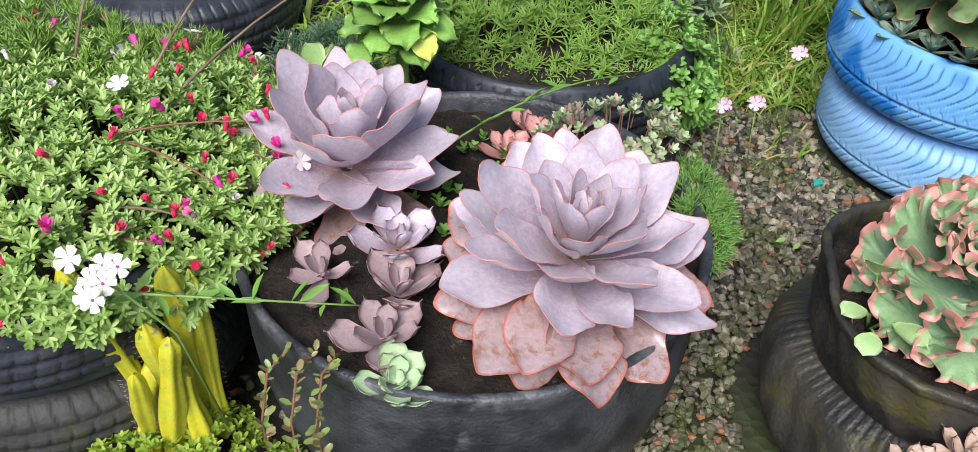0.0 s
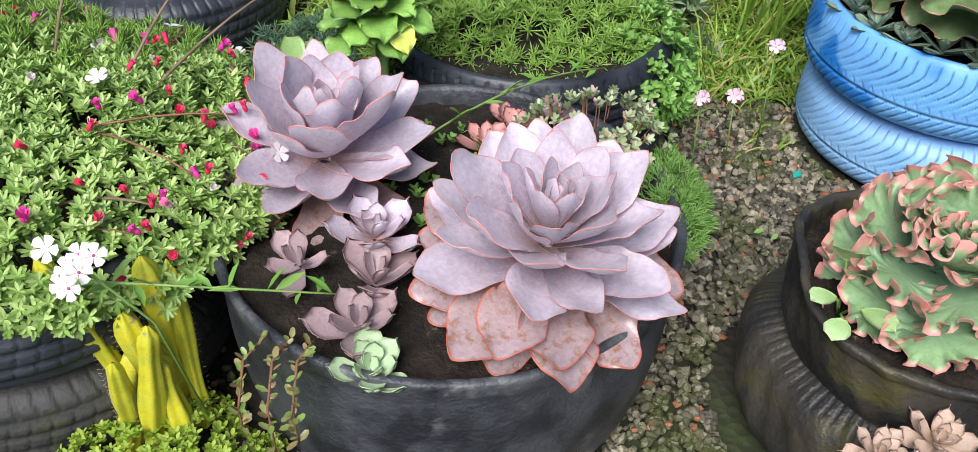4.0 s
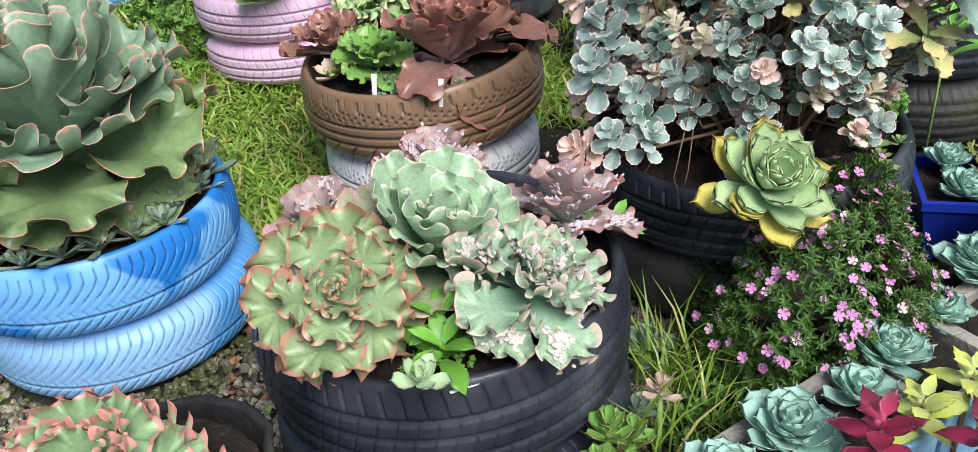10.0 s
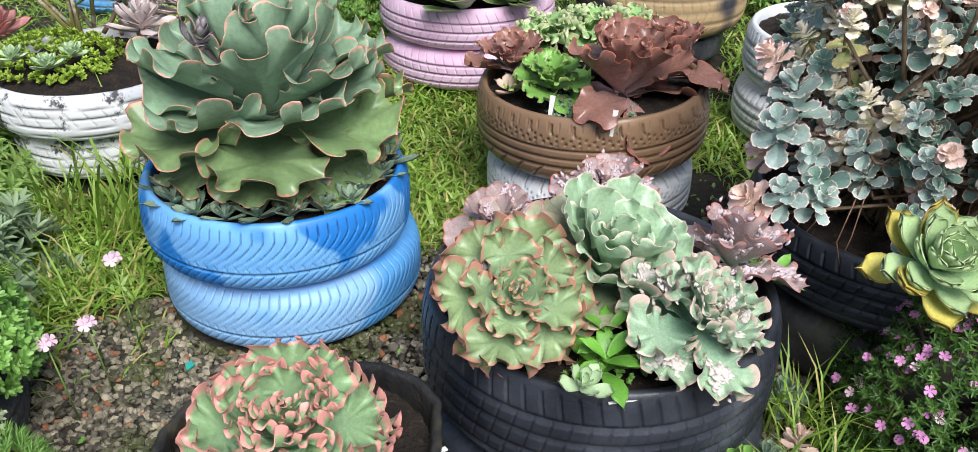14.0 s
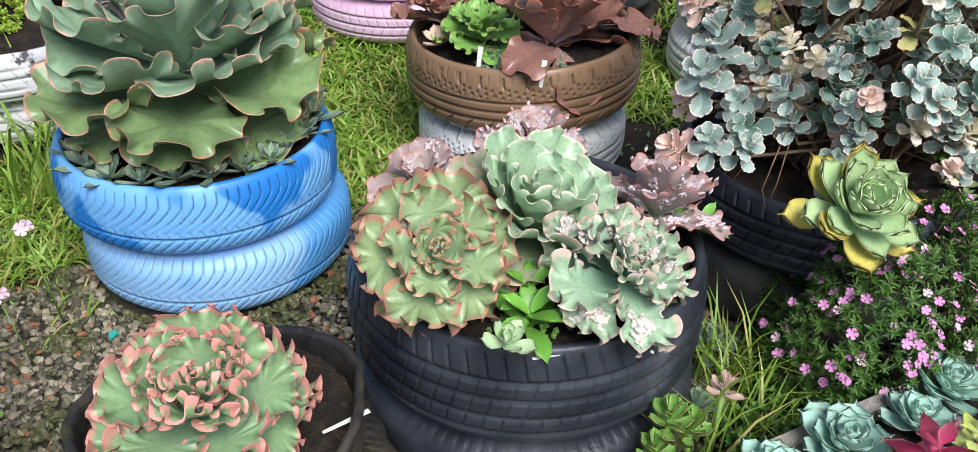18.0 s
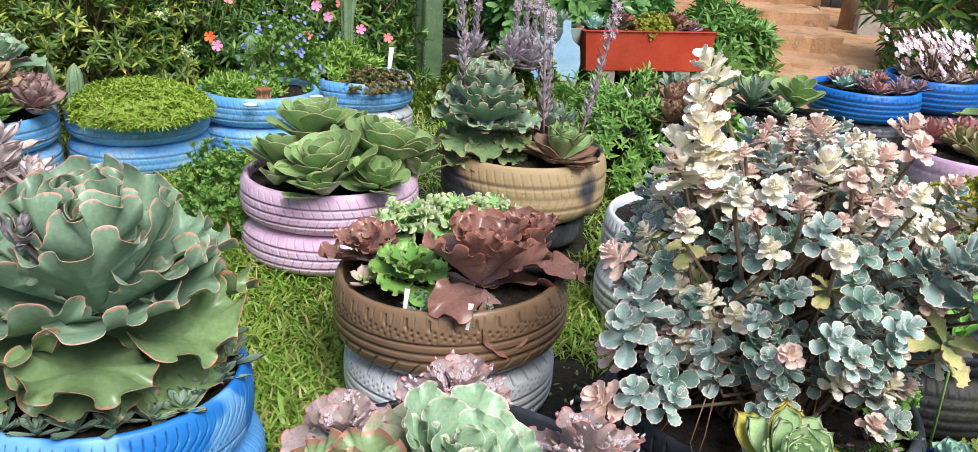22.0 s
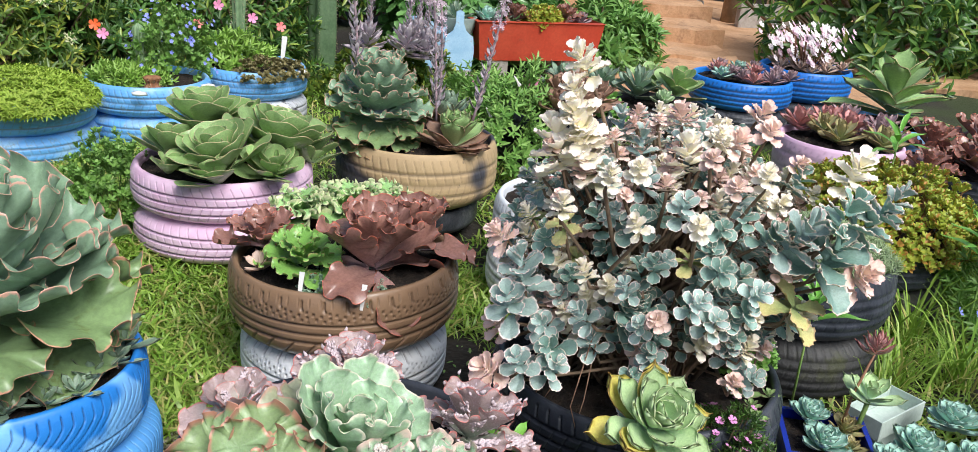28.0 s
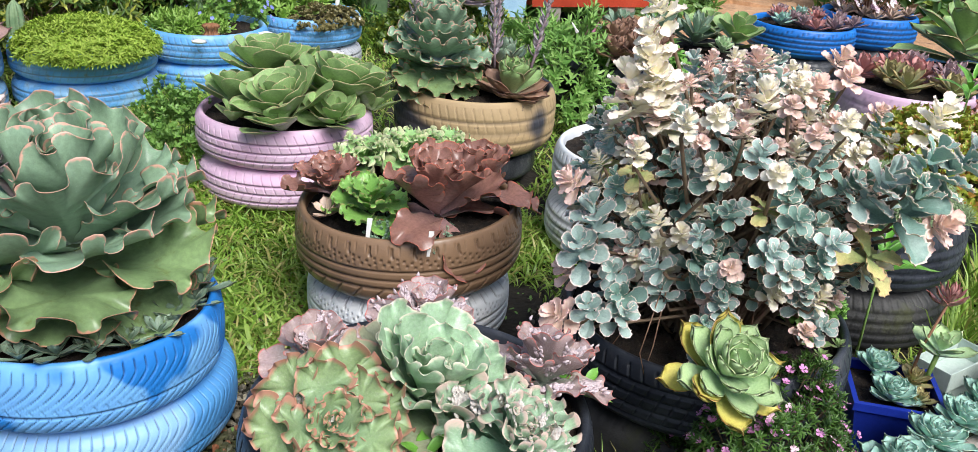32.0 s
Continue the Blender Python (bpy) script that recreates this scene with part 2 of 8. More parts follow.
def tread_depth(kind, th, v):
    """0 on the blocks to 1 in a groove; th: turns times the number of blocks, v: 0 to 1 over the tyre's height."""
    g = np.zeros(np.broadcast(th, v).shape)

    def line(at, w):
        return 1 - sm(np.abs(v - at), w * 0.5, w)

    if kind == "chevron":
        for at in (0.38,):
            g = np.maximum(g, 0.8 * line(at, 0.016))
        f = (th * 84 + 13.0 * np.clip(0.82 - v, 0, 1) ** 1.5) % 1
        g = np.maximum(g, (1 - sm(np.abs(f - 0.5), 0.035, 0.085)) * sm(v, 0.42, 0.46) * (1 - sm(v, 0.90, 0.95)) * (0.35 + 0.65 * sm(v, 0.55, 0.62)))
        f = (th * 84 - 8.0 * v) % 1
        g = np.maximum(g, (1 - sm(np.abs(f - 0.5), 0.035, 0.085)) * sm(v, 0.12, 0.16) * (1 - sm(v, 0.36, 0.39)))
        f = (th * 84 + 6.0 * v) % 1
        g = np.maximum(g, 0.5 * (1 - sm(np.abs(f - 0.5), 0.03, 0.08)) * sm(v, 0.40, 0.42) * (1 - sm(v, 0.46, 0.50)))
    elif kind == "wave":
        for at in (0.34, 0.47, 0.60):
            g = np.maximum(g, line(at, 0.022))
        f = (th * 34 + 2.6 * sm(v, 0.60, 0.82)) % 1
        g = np.maximum(g, (1 - sm(np.abs(f - 0.5), 0.035, 0.085)) * sm(v, 0.63, 0.66) * (1 - sm(v, 0.90, 0.94)))
        f = (th * 68) % 1
        g = np.maximum(g, 0.35 * (1 - sm(np.abs(f - 0.5), 0.045, 0.11)) * sm(v, 0.84, 0.86) * (1 - sm(v, 0.93, 0.96)))
        f = (th * 34 - 3.2 * v) % 1
        g = np.maximum(g, (1 - sm(np.abs(f - 0.5), 0.035, 0.085)) * sm(v, 0.10, 0.14) * (1 - sm(v, 0.30, 0.33)))
    elif kind == "ribs":
        for at in (0.26, 0.42, 0.58, 0.74):
            g = np.maximum(g, line(at, 0.026))
        f = (th * 66 + 1.4 * v) % 1
        g = np.maximum(g, 0.8 * (1 - sm(np.abs(f - 0.5), 0.045, 0.11)) * sm(v, 0.75, 0.79) * (1 - sm(v, 0.93, 0.96)))
        f = (th * 66 - 2.0 * v) % 1
        g = np.maximum(g, 0.55 * (1 - sm(np.abs(f - 0.5), 0.03, 0.09)) * sm(v, 0.28, 0.3) * (1 - sm(v, 0.70, 0.73)))
    elif kind == "blocks":
        for at in (0.30, 0.50, 0.70):
            g = np.maximum(g, line(at, 0.022))
        f = (th * 60 + 1.9 * np.abs(v - 0.5) + 0.5 * (v > 0.5)) % 1
        g = np.maximum(g, 0.6 * (1 - sm(np.abs(f - 0.5), 0.02, 0.07)) * sm(v, 0.12, 0.15) * (1 - sm(v, 0.90, 0.94)))
    elif kind == "worn":
        for at in (0.22, 0.40, 0.60, 0.78):
            g = np.maximum(g, line(at + 0.01 * np.sin(40 * th), 0.018))
        f = (th * 40 + 2.2 * v) % 1
        g = np.maximum(g, 0.5 * (1 - sm(np.abs(f - 0.5), 0.015, 0.05)) * sm(v, 0.42, 0.46) * (1 - sm(v, 0.90, 0.94)))
    elif kind == "turned":
        for at in (0.90, 0.945):
            g = np.maximum(g, 0.7 * line(at, 0.012))
    elif kind == "smooth":
        f = (th * 90) % 1
        g = np.maximum(g, 0.35 * (1 - sm(np.abs(f - 0.5), 0.1, 0.3)) * sm(v, 0.86, 0.9))
    return g


TYRE_MESHES = {}


def tyre_mesh(radius, high, kind, material, fine, cut=True, lumps=0.0, seed=0, wide=False):
    """wide: the upper side wall has been cut away, so that the opening is as wide as the tread."""
    key = (round(radius, 3), round(high, 3), kind, material.name, fine, wide, lumps, seed)
    if key in TYRE_MESHES:
        return TYRE_MESHES[key]
    nth, nv = (1100, 46) if fine == 2 else (560, 30) if fine == 1 else (220, 20)
    # outer wall from the foot up to the top edge, then the inside down
    v = np.linspace(0, 1, nv)
    squash = np.abs(2 * v - 1)
    r_out = radius - np.where((v > 0.5) & wide, 0.012, 0.050) * squash ** 4.2 - 0.004 * squash ** 2
    if kind == "turned":
        r_out = radius - 0.022 - 0.030 * np.clip(1 - 1.6 * v, 0, 1) ** 2 + 0.006 * sm(v, 0.86, 0.96)
    z_out = high * v
    th = np.linspace(0, 1, nth, endpoint=False)
    T, V = np.meshgrid(th, v, indexing="ij")
    g = tread_depth(kind, T, V)
    rr = r_out[None, :] - 0.0065 * g
    if lumps:
        a = T * 2 * np.pi
        rr = rr + lumps * (np.sin(3 * a + seed) * 0.5 + np.sin(5 * a + 2 * seed + 4 * V) * 0.3 + np.sin(9 * a + 7 * V + seed) * 0.18 + 0.22 * np.abs(np.sin(5 * a + 4 * V + 2 * np.sin(3 * a))) ** 4 + 0.06 * np.sin(31 * a + 9 * V))
    top = r_out[-1]
    ri = np.array([top - 0.004, top - 0.012, top - 0.016, radius - 0.035, radius - 0.03, radius - 0.06])
    zi = np.array([high + 0.003, high + 0.002, high - 0.006, high * 0.8, high * 0.4, 0.006])
    wob = rr[:, -1:] - r_out[-1]
    R2 = np.concatenate([rr, np.broadcast_to(ri, (nth, 6)) + wob], 1)
    Z2 = np.concatenate([np.broadcast_to(z_out, (nth, nv)), np.broadcast_to(zi, (nth, 6))], 1)
    if lumps:
        Z2 = Z2 + (lumps * 0.9 * (np.sin(2 * T[:, :1] * 2 * np.pi + seed) + 0.4 * np.sin(5 * T[:, :1] * 2 * np.pi))) * (Z2 / high)
    ang = T[:, :1] * 2 * np.pi
    verts = np.stack([R2 * np.cos(ang), R2 * np.sin(ang), Z2], -1).reshape(-1, 3)
    gg = np.zeros((nth, nv + 6), dtype=np.float32)
    gg[:, :nv] = g
    cutrow = int(nv * 0.90)
    grid = verts.reshape(nth, nv + 6, 3)
    made = []
    for nm, a, b in (("tread", 0, cutrow + 1), ("rim", cutrow, nv + 6)):
        me = mesh_of(nm, grid[:, a:b].reshape(-1, 3), grid_faces(nth, b - a, True), material)
        at = me.attributes.new("groove", "FLOAT", "POINT")
        at.data.foreach_set("value", np.ascontiguousarray(gg[:, a:b]).ravel())
        made.append(me)
    TYRE_MESHES[key] = made
    return made


def soil_mesh(radius, depth=0.05, hump=0.02, seed=1):
    nr, nt = 30, 110
    r = np.linspace(0.0, radius, nr)
    th = np.linspace(0, 2 * np.pi, nt, endpoint=False)
    T, Rr = np.meshgrid(th, r, indexing="ij")
    g = np.random.RandomState(seed)
    z = hump * (1 - (Rr / radius) ** 2) + g.uniform(-0.006, 0.006, Rr.shape) * (Rr > 0)
    verts = np.stack([Rr * np.cos(T), Rr * np.sin(T), z], -1).reshape(-1, 3)
    return mesh_of("soil", verts, grid_faces(nt, nr, True), SOIL, True)


def tyre(x, y, z, radius, high, kind, material, label, fine=1, tilt=(0, 0), turn=0.0, soil=0.0, lumps=0.0, seed=0, group="tyre planters"):
    m = pose(x, y, z, tilt[0], tilt[1], turn)
    t = empty("tyre", label, "tyre", m, group)
    for me in tyre_mesh(radius, high, kind, material, fine, lumps=lumps, seed=seed, wide=bool(soil)):
        part(me.name.split(".")[0], me, material, t)
    if soil:
        s = new("soil", soil_mesh(radius - 0.030, seed=seed + 3))
        s.matrix_world = m @ pose(0, 0, high - soil)
        tagged(s, "dark crumbly potting soil filling the tyre", "soil", kind="stuff")
    return t


# ---- leaves and rosettes ----
def leaf_arrays(length, width, shape=(0.30, 0.62, 1.0, 0.82), tip=0.12, cup=0.25, curl=0.4, ruffle=0.0, waves=5.0, thick=0.006, nu=12, nv=9, seed=0, lift=0.0, crimp=0.0):
    """A fleshy leaf along +x that faces +z. shape: half-widths at its foot, third, two thirds and just before the tip."""
    g = np.random.RandomState(seed)
    u = np.linspace(0, 1, nu)
    s = np.linspace(-1, 1, nv)
    prof = np.interp(u, [0, 0.3, 0.65, 0.88, 0.965, 1.0], [shape[0], shape[1], shape[2], shape[3], shape[3] * 0.55, 0.04])
    U, S = np.meshgrid(u, s, indexing="ij")
    wid = prof[:, None] * width * 0.5
    reach = 1.0 - tip * 0.0
    X = U * length * reach
    Y = S * wid
    pull = tip * length * np.exp(-(S / 0.35) ** 2) * sm(U, 0.85, 1.0)
    X = X + pull - 0.10 * length * (np.abs(S) ** 2.5) * sm(U, 0.3, 1.0) * 0.6
    ph = g.uniform(0, 6.28, 4)
    k = 1 + g.uniform(-0.15, 0.15)
    arc = np.where(S >= 0, 1.0, 1.35) * U
    phi = np.arctan2(S * prof[:, None] * 0.6, U - 0.42)
    turns = max(2.0, round(waves * 4.2)) * k
    wave = np.sin(turns * phi + ph[0]) + 0.45 * np.sin(1.63 * turns * phi + ph[1])
    edge = np.maximum(np.abs(S), sm(U, 0.55, 1.0) * 0.95)
    amp = ruffle * width * (edge ** 3.2) * sm(U, 0.15, 0.6)
    Z = cup * width * 0.5 * np.abs(S) ** 2 * prof[:, None] + amp * wave * 0.5
    Y = Y + amp * 0.40 * np.cos(turns * phi + ph[2]) * S
    X = X + amp * 0.40 * np.cos(turns * phi + ph[2]) * sm(U, 0.6, 1.0)
    Z = Z + ruffle * width * 0.35 * np.sin(2.2 * S + ph[3]) * sm(U, 0.5, 1.0)
    if crimp:
        Z = Z + crimp * width * g.uniform(-1, 1, Z.shape) * edge
    # bend the length upward or down
    a = curl * U ** 1.6
    Xb = X * np.cos(a) - Z * np.sin(a)
    Zb = X * np.sin(a) + Z * np.cos(a) + lift * U
    top = np.stack([Xb, Y, Zb], -1)
    th = thick * (1 - 0.75 * np.maximum(np.abs(S) ** 3, sm(U, 0.85, 1) * 0.9))
    nx, nz = np.sin(a), -np.cos(a)
    bot = top + np.stack([nx * th, np.zeros_like(th), nz * th], -1)
    e = np.maximum(np.abs(S), sm(U, 0.5, 1.0) ** 1.5)
    uv = np.stack([e, U], -1).reshape(-1, 2)
    n = nu * nv
    f1 = grid_faces(nu, nv, flip=False)
    f2 = grid_faces(nu, nv, start=n, flip=True)
    ring = np.concatenate([np.arange(nv), np.arange(1, nu) * nv + nv - 1, (nu - 1) * nv + np.arange(nv - 2, -1, -1), np.arange(nu - 2, 0, -1) * nv])
    nxt = np.roll(ring, -1)
    f3 = np.stack([nxt, ring, ring + n, nxt + n], -1)
    return np.concatenate([top.reshape(-1, 3), bot.reshape(-1, 3)]), np.concatenate([f1, f2, f3])[:, ::-1], np.concatenate([uv, uv])


def frill_arrays(width=0.8, outline=(0.16, 0.26, 0.62, 0.95, 1.0), channel=0.3, curl=-0.3, ruffle=0.05, waves=14, thick=0.02, n=132, rings=9, seed=0, point=0.0, deep=0.10, lobe=1.0):
    """A spoon-shaped leaf along +x, facing +z, whose margin is folded into waves. outline: half-widths at the foot, 0.2, 0.5, 0.72 and 0.85 of its length."""
    g = np.random.RandomState(seed)
    x = np.concatenate([np.linspace(0, 0.85, 60), 0.85 + 0.15 * np.sin(np.linspace(0.02, np.pi / 2, 40))])
    f = np.interp(x, [0, 0.2, 0.5, 0.72, 0.85], outline) * np.clip(1 - ((x - 0.80 + 0.3 * point) / (0.20 + 0.3 * point)).clip(0) ** 2, 0, 1) ** (0.5 + 0.35 * point)
    k = np.ones(9) / 9
    f[4:-22] = np.convolve(f, k, "same")[4:-22]
    y = 0.5 * width * f
    px = np.concatenate([x, x[-2::-1]])
    py = np.concatenate([y, -y[-2::-1]])
    px, py = np.append(px, px[0]), np.append(py, py[0])
    s = np.concatenate([[0], np.cumsum(np.hypot(np.diff(px), np.diff(py)))])
    at = np.linspace(0, s[-1], n, endpoint=False)
    ox, oy = np.interp(at, s, px), np.interp(at, s, py)
    rho = 1 - (1 - np.linspace(0, 1, rings)) ** 2.1
    cx = 0.60
    R, O = np.meshgrid(rho, np.arange(n), indexing="ij")
    X = cx + (ox[O] - cx) * R
    Y = oy[O] * R
    p = at / s[-1]
    warp = p + 0.012 * np.sin(2 * np.pi * 3 * p + g.uniform(0, 6)) + 0.008 * np.sin(2 * np.pi * 7 * p + g.uniform(0, 6))
    ph = 2 * np.pi * waves * warp + g.uniform(0, 6)
    size = (0.65 + 0.55 * np.sin(2 * np.pi * 2.3 * p + g.uniform(0, 6)) ** 2) * sm(ox, 0.18, 0.5)
    fold = (np.sin(ph) + 0.3 * np.sin(0.43 * ph + 1)) * size
    amp = ruffle * ((1 - deep) * R ** 9 + deep * R ** 3.2)
    Z = channel * (np.abs(Y) ** 1.6) * (1.25 - X) + amp * fold[O] + 0.5 * amp * size[O]
    Z = Z + 0.045 * width * (np.sin(5 * Y / width + g.uniform(0, 6)) + 0.5 * np.sin(9 * Y / width + 4 * X + g.uniform(0, 6))) * X * lobe * (0.3 if point else 1)
    tx, ty = np.gradient(ox), np.gradient(oy)
    ln = np.hypot(tx, ty) + 1e-9
    tx, ty = tx / ln, ty / ln
    out_, along_ = 0.5 * np.sin(ph + 1.1) * size, -0.45 * np.sin(2 * ph) * size
    X = X + amp * (along_ * tx - out_ * ty)[O]
    Y = Y + amp * (along_ * ty + out_ * tx)[O]
    a = curl * np.clip(X, 0, 1.2) ** 1.5
    top = np.stack([X * np.cos(a) - Z * np.sin(a), Y, X * np.sin(a) + Z * np.cos(a)], -1)
    th = thick * (1 - 0.8 * R ** 3)
    bot = top + np.stack([np.sin(a) * th, np.zeros_like(th), -np.cos(a) * th], -1)
    uv = np.stack([R * sm(X, 0.05, 0.35), X], -1).reshape(-1, 2)
    m = n * rings
    idx = np.arange(m).reshape(rings, n)
    q = np.stack([idx[:-1], np.roll(idx[:-1], -1, 1), np.roll(idx[1:], -1, 1), idx[1:]], -1).reshape(-1, 4)
    e = idx[-1]
    ring = np.stack([e, np.roll(e, -1), np.roll(e, -1) + m, e + m], -1)
    return np.concatenate([top.reshape(-1, 3), bot.reshape(-1, 3)]), np.concatenate([q, q[:, ::-1] + m, ring]), np.concatenate([uv, uv])


def frill_set(count, material, seed=0, **kw):
    out = []
    for i in range(count):
        v, f, uv = frill_arrays(seed=seed * 31 + i, **kw)
        out.append(mesh_of("leaf", v, f, material, True, uv))
    return out


def leaf_set(count, material, seed=0, **kw):
    out = []
    for i in range(count):
        v, f, uv = leaf_arrays(1.0, seed=seed * 31 + i, **kw)
        out.append(mesh_of("leaf", v, f, material, True, uv))
    return out


def rosette(name, label, m, meshes, count, size, inner=0.25, rise=(80, 4), power=0.8, category="succulent", group="", stalk=0.35, jitter=6.0, seed=0, drop=0.0, parent=None, foot=0.03):
    """Leaves on a golden spiral, from upright in the heart to flat at the rim. Each leaf is a part."""
    r = random.Random(seed)
    top = empty(name, label, category, m, group) if parent is None else parent
    if parent is not None:
        top = new(name)
        top.parent = parent
        top.matrix_local = m
        if label:
            top["label"] = label
    for i in range(count):
        k = (i + 0.5) / count
        pitch = min(rise[0], 78) + (rise[1] - min(rise[0], 78)) * k ** power + r.uniform(-jitter, jitter) * (0.4 + 0.6 * k)
        ln = size * (inner + (1 - inner) * k ** 0.75) * r.uniform(0.93, 1.07)
        turn = i * 137.508 + r.uniform(-7, 7)
        z = stalk * size * (1 - k) - drop * size * k
        leaf = part("leaf", r.choice(meshes), None, top)
        wide = r.uniform(0.92, 1.08)
        leaf.matrix_local = pose(0, 0, z, 0, 0, turn) @ pose(foot * size * (0.3 + 1.4 * k), 0, 0, r.uniform(-8, 8), -pitch, 0) @ Matrix.Diagonal((ln, ln * wide, ln, 1))
    return top

# ---- ground ----
def ground_material():
    m, nodes, links, bsdf = nodes_of("gravelly_earth")
    n1 = noise_of(nodes, links, 1.3, 4)
    n2 = noise_of(nodes, links, 60, 4)
    vor = nodes.new("ShaderNodeTexVoronoi")
    tc = nodes.new("ShaderNodeTexCoord")
    links.new(tc.outputs["Object"], vor.inputs["Vector"])
    vor.inputs["Scale"].default_value = 55
    col = mixed(nodes, links, n2, (0.012, 0.010, 0.008), (0.045, 0.037, 0.028))
    col = mixed(nodes, links, ramp(nodes, links, n1, 0.45, 0.62), col, (0.035, 0.048, 0.015))
    links.new(col, bsdf.inputs["Base Color"])
    bsdf.inputs["Roughness"].default_value = 0.95
    bumped(nodes, links, bsdf, vor.outputs["Distance"], 0.6, 0.01)
    return m


def ground_height(x, y):
    """Level round the front planters, a low lawn step behind them, then a bank behind the garden."""
    lawn = 0.105 * sm(0.9 * np.asarray(y) + 0.15 * np.asarray(x), 1.9, 2.7)
    return lawn + 1.5 * sm(np.asarray(y) * 0.80 - np.asarray(x) * 0.28, 3.9, 9.0) + 0.012 * np.sin(3.1 * x + 1.7 * y) * np.cos(2.3 * y - x)


def gz(x, y):
    return float(ground_height(x, y))


def build_ground():
    xs = np.concatenate([[-3000, -600, -120, -40], np.arange(-12, 20.01, 0.25), [40, 120, 600, 3000]])
    ys = np.concatenate([[-3000, -600, -120, -40], np.arange(-10, 22.01, 0.25), [40, 120, 600, 3000]])
    X, Y = np.meshgrid(xs, ys, indexing="ij")
    Z = ground_height(X, Y) - 0.01
    ob = new("ground", mesh_of("ground", np.stack([X, Y, Z], -1).reshape(-1, 3), grid_faces(len(xs), len(ys)), ground_material()))
    tagged(ob, "damp earth and gravel ground with patches of grass", "ground", kind="structure")


build_ground()

# ---- the tyre planters: x, y, rim height, radius ----
def stack(x, y, rim, radius, kinds, mats, labels, fine=1, tilts=None, soil=0.03, radii=None, shift=None, turn=0.0, seed=0, split=None):
    """Tyres on one another, the first the lowest; soil in the topmost."""
    n = len(mats)
    z = max(0.0, gz(x, y) - 0.012)
    sunk = z
    for i in range(n):
        h = (rim - sunk) / n if split is None else split[i] - (sunk if i == 0 else 0)
        top = i == n - 1
        dx, dy = (shift or [(0, 0)] * n)[i]
        tyre(x + dx, y + dy, z, (radii or [radius] * n)[i], h, kinds[i], mats[i], labels[i], fine, (tilts or [(0, 0)] * n)[i], turn + 40 * i, soil if top else 0, seed=seed + i)
        z += h - 0.002


PLAIN = "black rubber tyre lying flat under another as a planter base"
stack(1.04, 1.685, 0.338, 0.300, ["chevron"] * 2, [BLUE_PALE, BLUE_PAINT], ["pale blue painted tyre under the upper blue tyre", "light blue painted tyre with darker blue brushed patches"], 2, [(0, 0), (1, 1)], shift=[(0.015, 0.0), (-0.01, 0.0)], seed=1)
stack(1.905, 1.575, 0.375, 0.310, ["wave"] * 2, [WHITE_PAINT, BROWN_PAINT], ["white painted tyre under the bronze-brown tyre", "bronze-brown painted tyre planter with wavy tread"], 2, [(0, 0), (-2, 0)], radii=[0.285, 0.310], seed=2, split=[0.19, 0.187])
stack(1.300, 0.905, 0.342, 0.326, ["smooth", "ribs"], [RUBBER, RUBBER], [PLAIN, "black ribbed tyre planter full of frilled echeverias"], 2, seed=3, split=[0.118, 0.226])
stack(2.055, 0.750, 0.335, 0.335, ["smooth", "ribs"], [RUBBER_DULL, RUBBER], [PLAIN, "black ribbed tyre planter under the variegated bush"], 2, [(0, 0), (0, 0)], radii=[0.33, 0.335], seed=4)
stack(0.0, 1.02, 0.305, 0.365, ["turned"], [RUBBER_GREY], ["grey-black inside-out tyre planter with two big echeverias"], 2, seed=5)
stack(2.123, 2.454, 0.380, 0.305, ["blocks"] * 2, [PINK_PAINT] * 2, ["pink painted tyre under the upper pink tyre", "pink painted tyre planter with block tread"], 2, seed=6)
stack(2.84, 2.215, 0.400, 0.315, ["smooth", "blocks"], [RUBBER_GREY, TAN_PAINT], [PLAIN, "black tyre with flaking tan paint planted with succulents"], 1, radii=[0.25, 0.315], seed=7, split=[0.19, 0.222])
stack(2.84, 1.450, 0.360, 0.290, ["ribs"] * 2, [WHITE_PAINT] * 2, ["white painted tyre under the upper white tyre", "white painted ribbed tyre planter"], 1, radii=[0.30, 0.29], seed=8)
stack(0.90, 2.57, 0.345, 0.300, ["worn"] * 2, [WHITE_WORN] * 2, ["worn white painted tyre under another", "worn white painted tyre planter, black showing through"], 1, radii=[0.26, 0.30], seed=9)
stack(2.035, 3.79, 0.375, 0.300, ["blocks"] * 2, [BLUE_FADED] * 2, ["faded light blue painted tyre under another", "faded light blue painted tyre planter full of moss"], 1, seed=10)
stack(2.60, 3.74, 0.385, 0.288, ["blocks"] * 2, [BLUE_FADED] * 2, ["faded light blue painted tyre under another", "faded light blue painted tyre planter with herbs"], 1, seed=11)
stack(3.21, 3.76, 0.385, 0.275, ["blocks"] * 2, [WHITE_WORN, BLUE_FADED], ["worn white painted tyre under a blue one", "faded blue painted tyre planter with cacti"], 1, seed=12)
stack(1.44, 3.95, 0.370, 0.300, ["blocks"] * 2, [BLUE_FADED] * 2, ["faded light blue painted tyre under another", "faded light blue painted tyre with rosette succulents"], 1, seed=13)
stack(3.90, 2.32, 0.360, 0.290, ["ribs"] * 2, [RUBBER_DULL, RUBBER], [PLAIN, "black tyre planter with fuchsia flowers"], 1, seed=14)
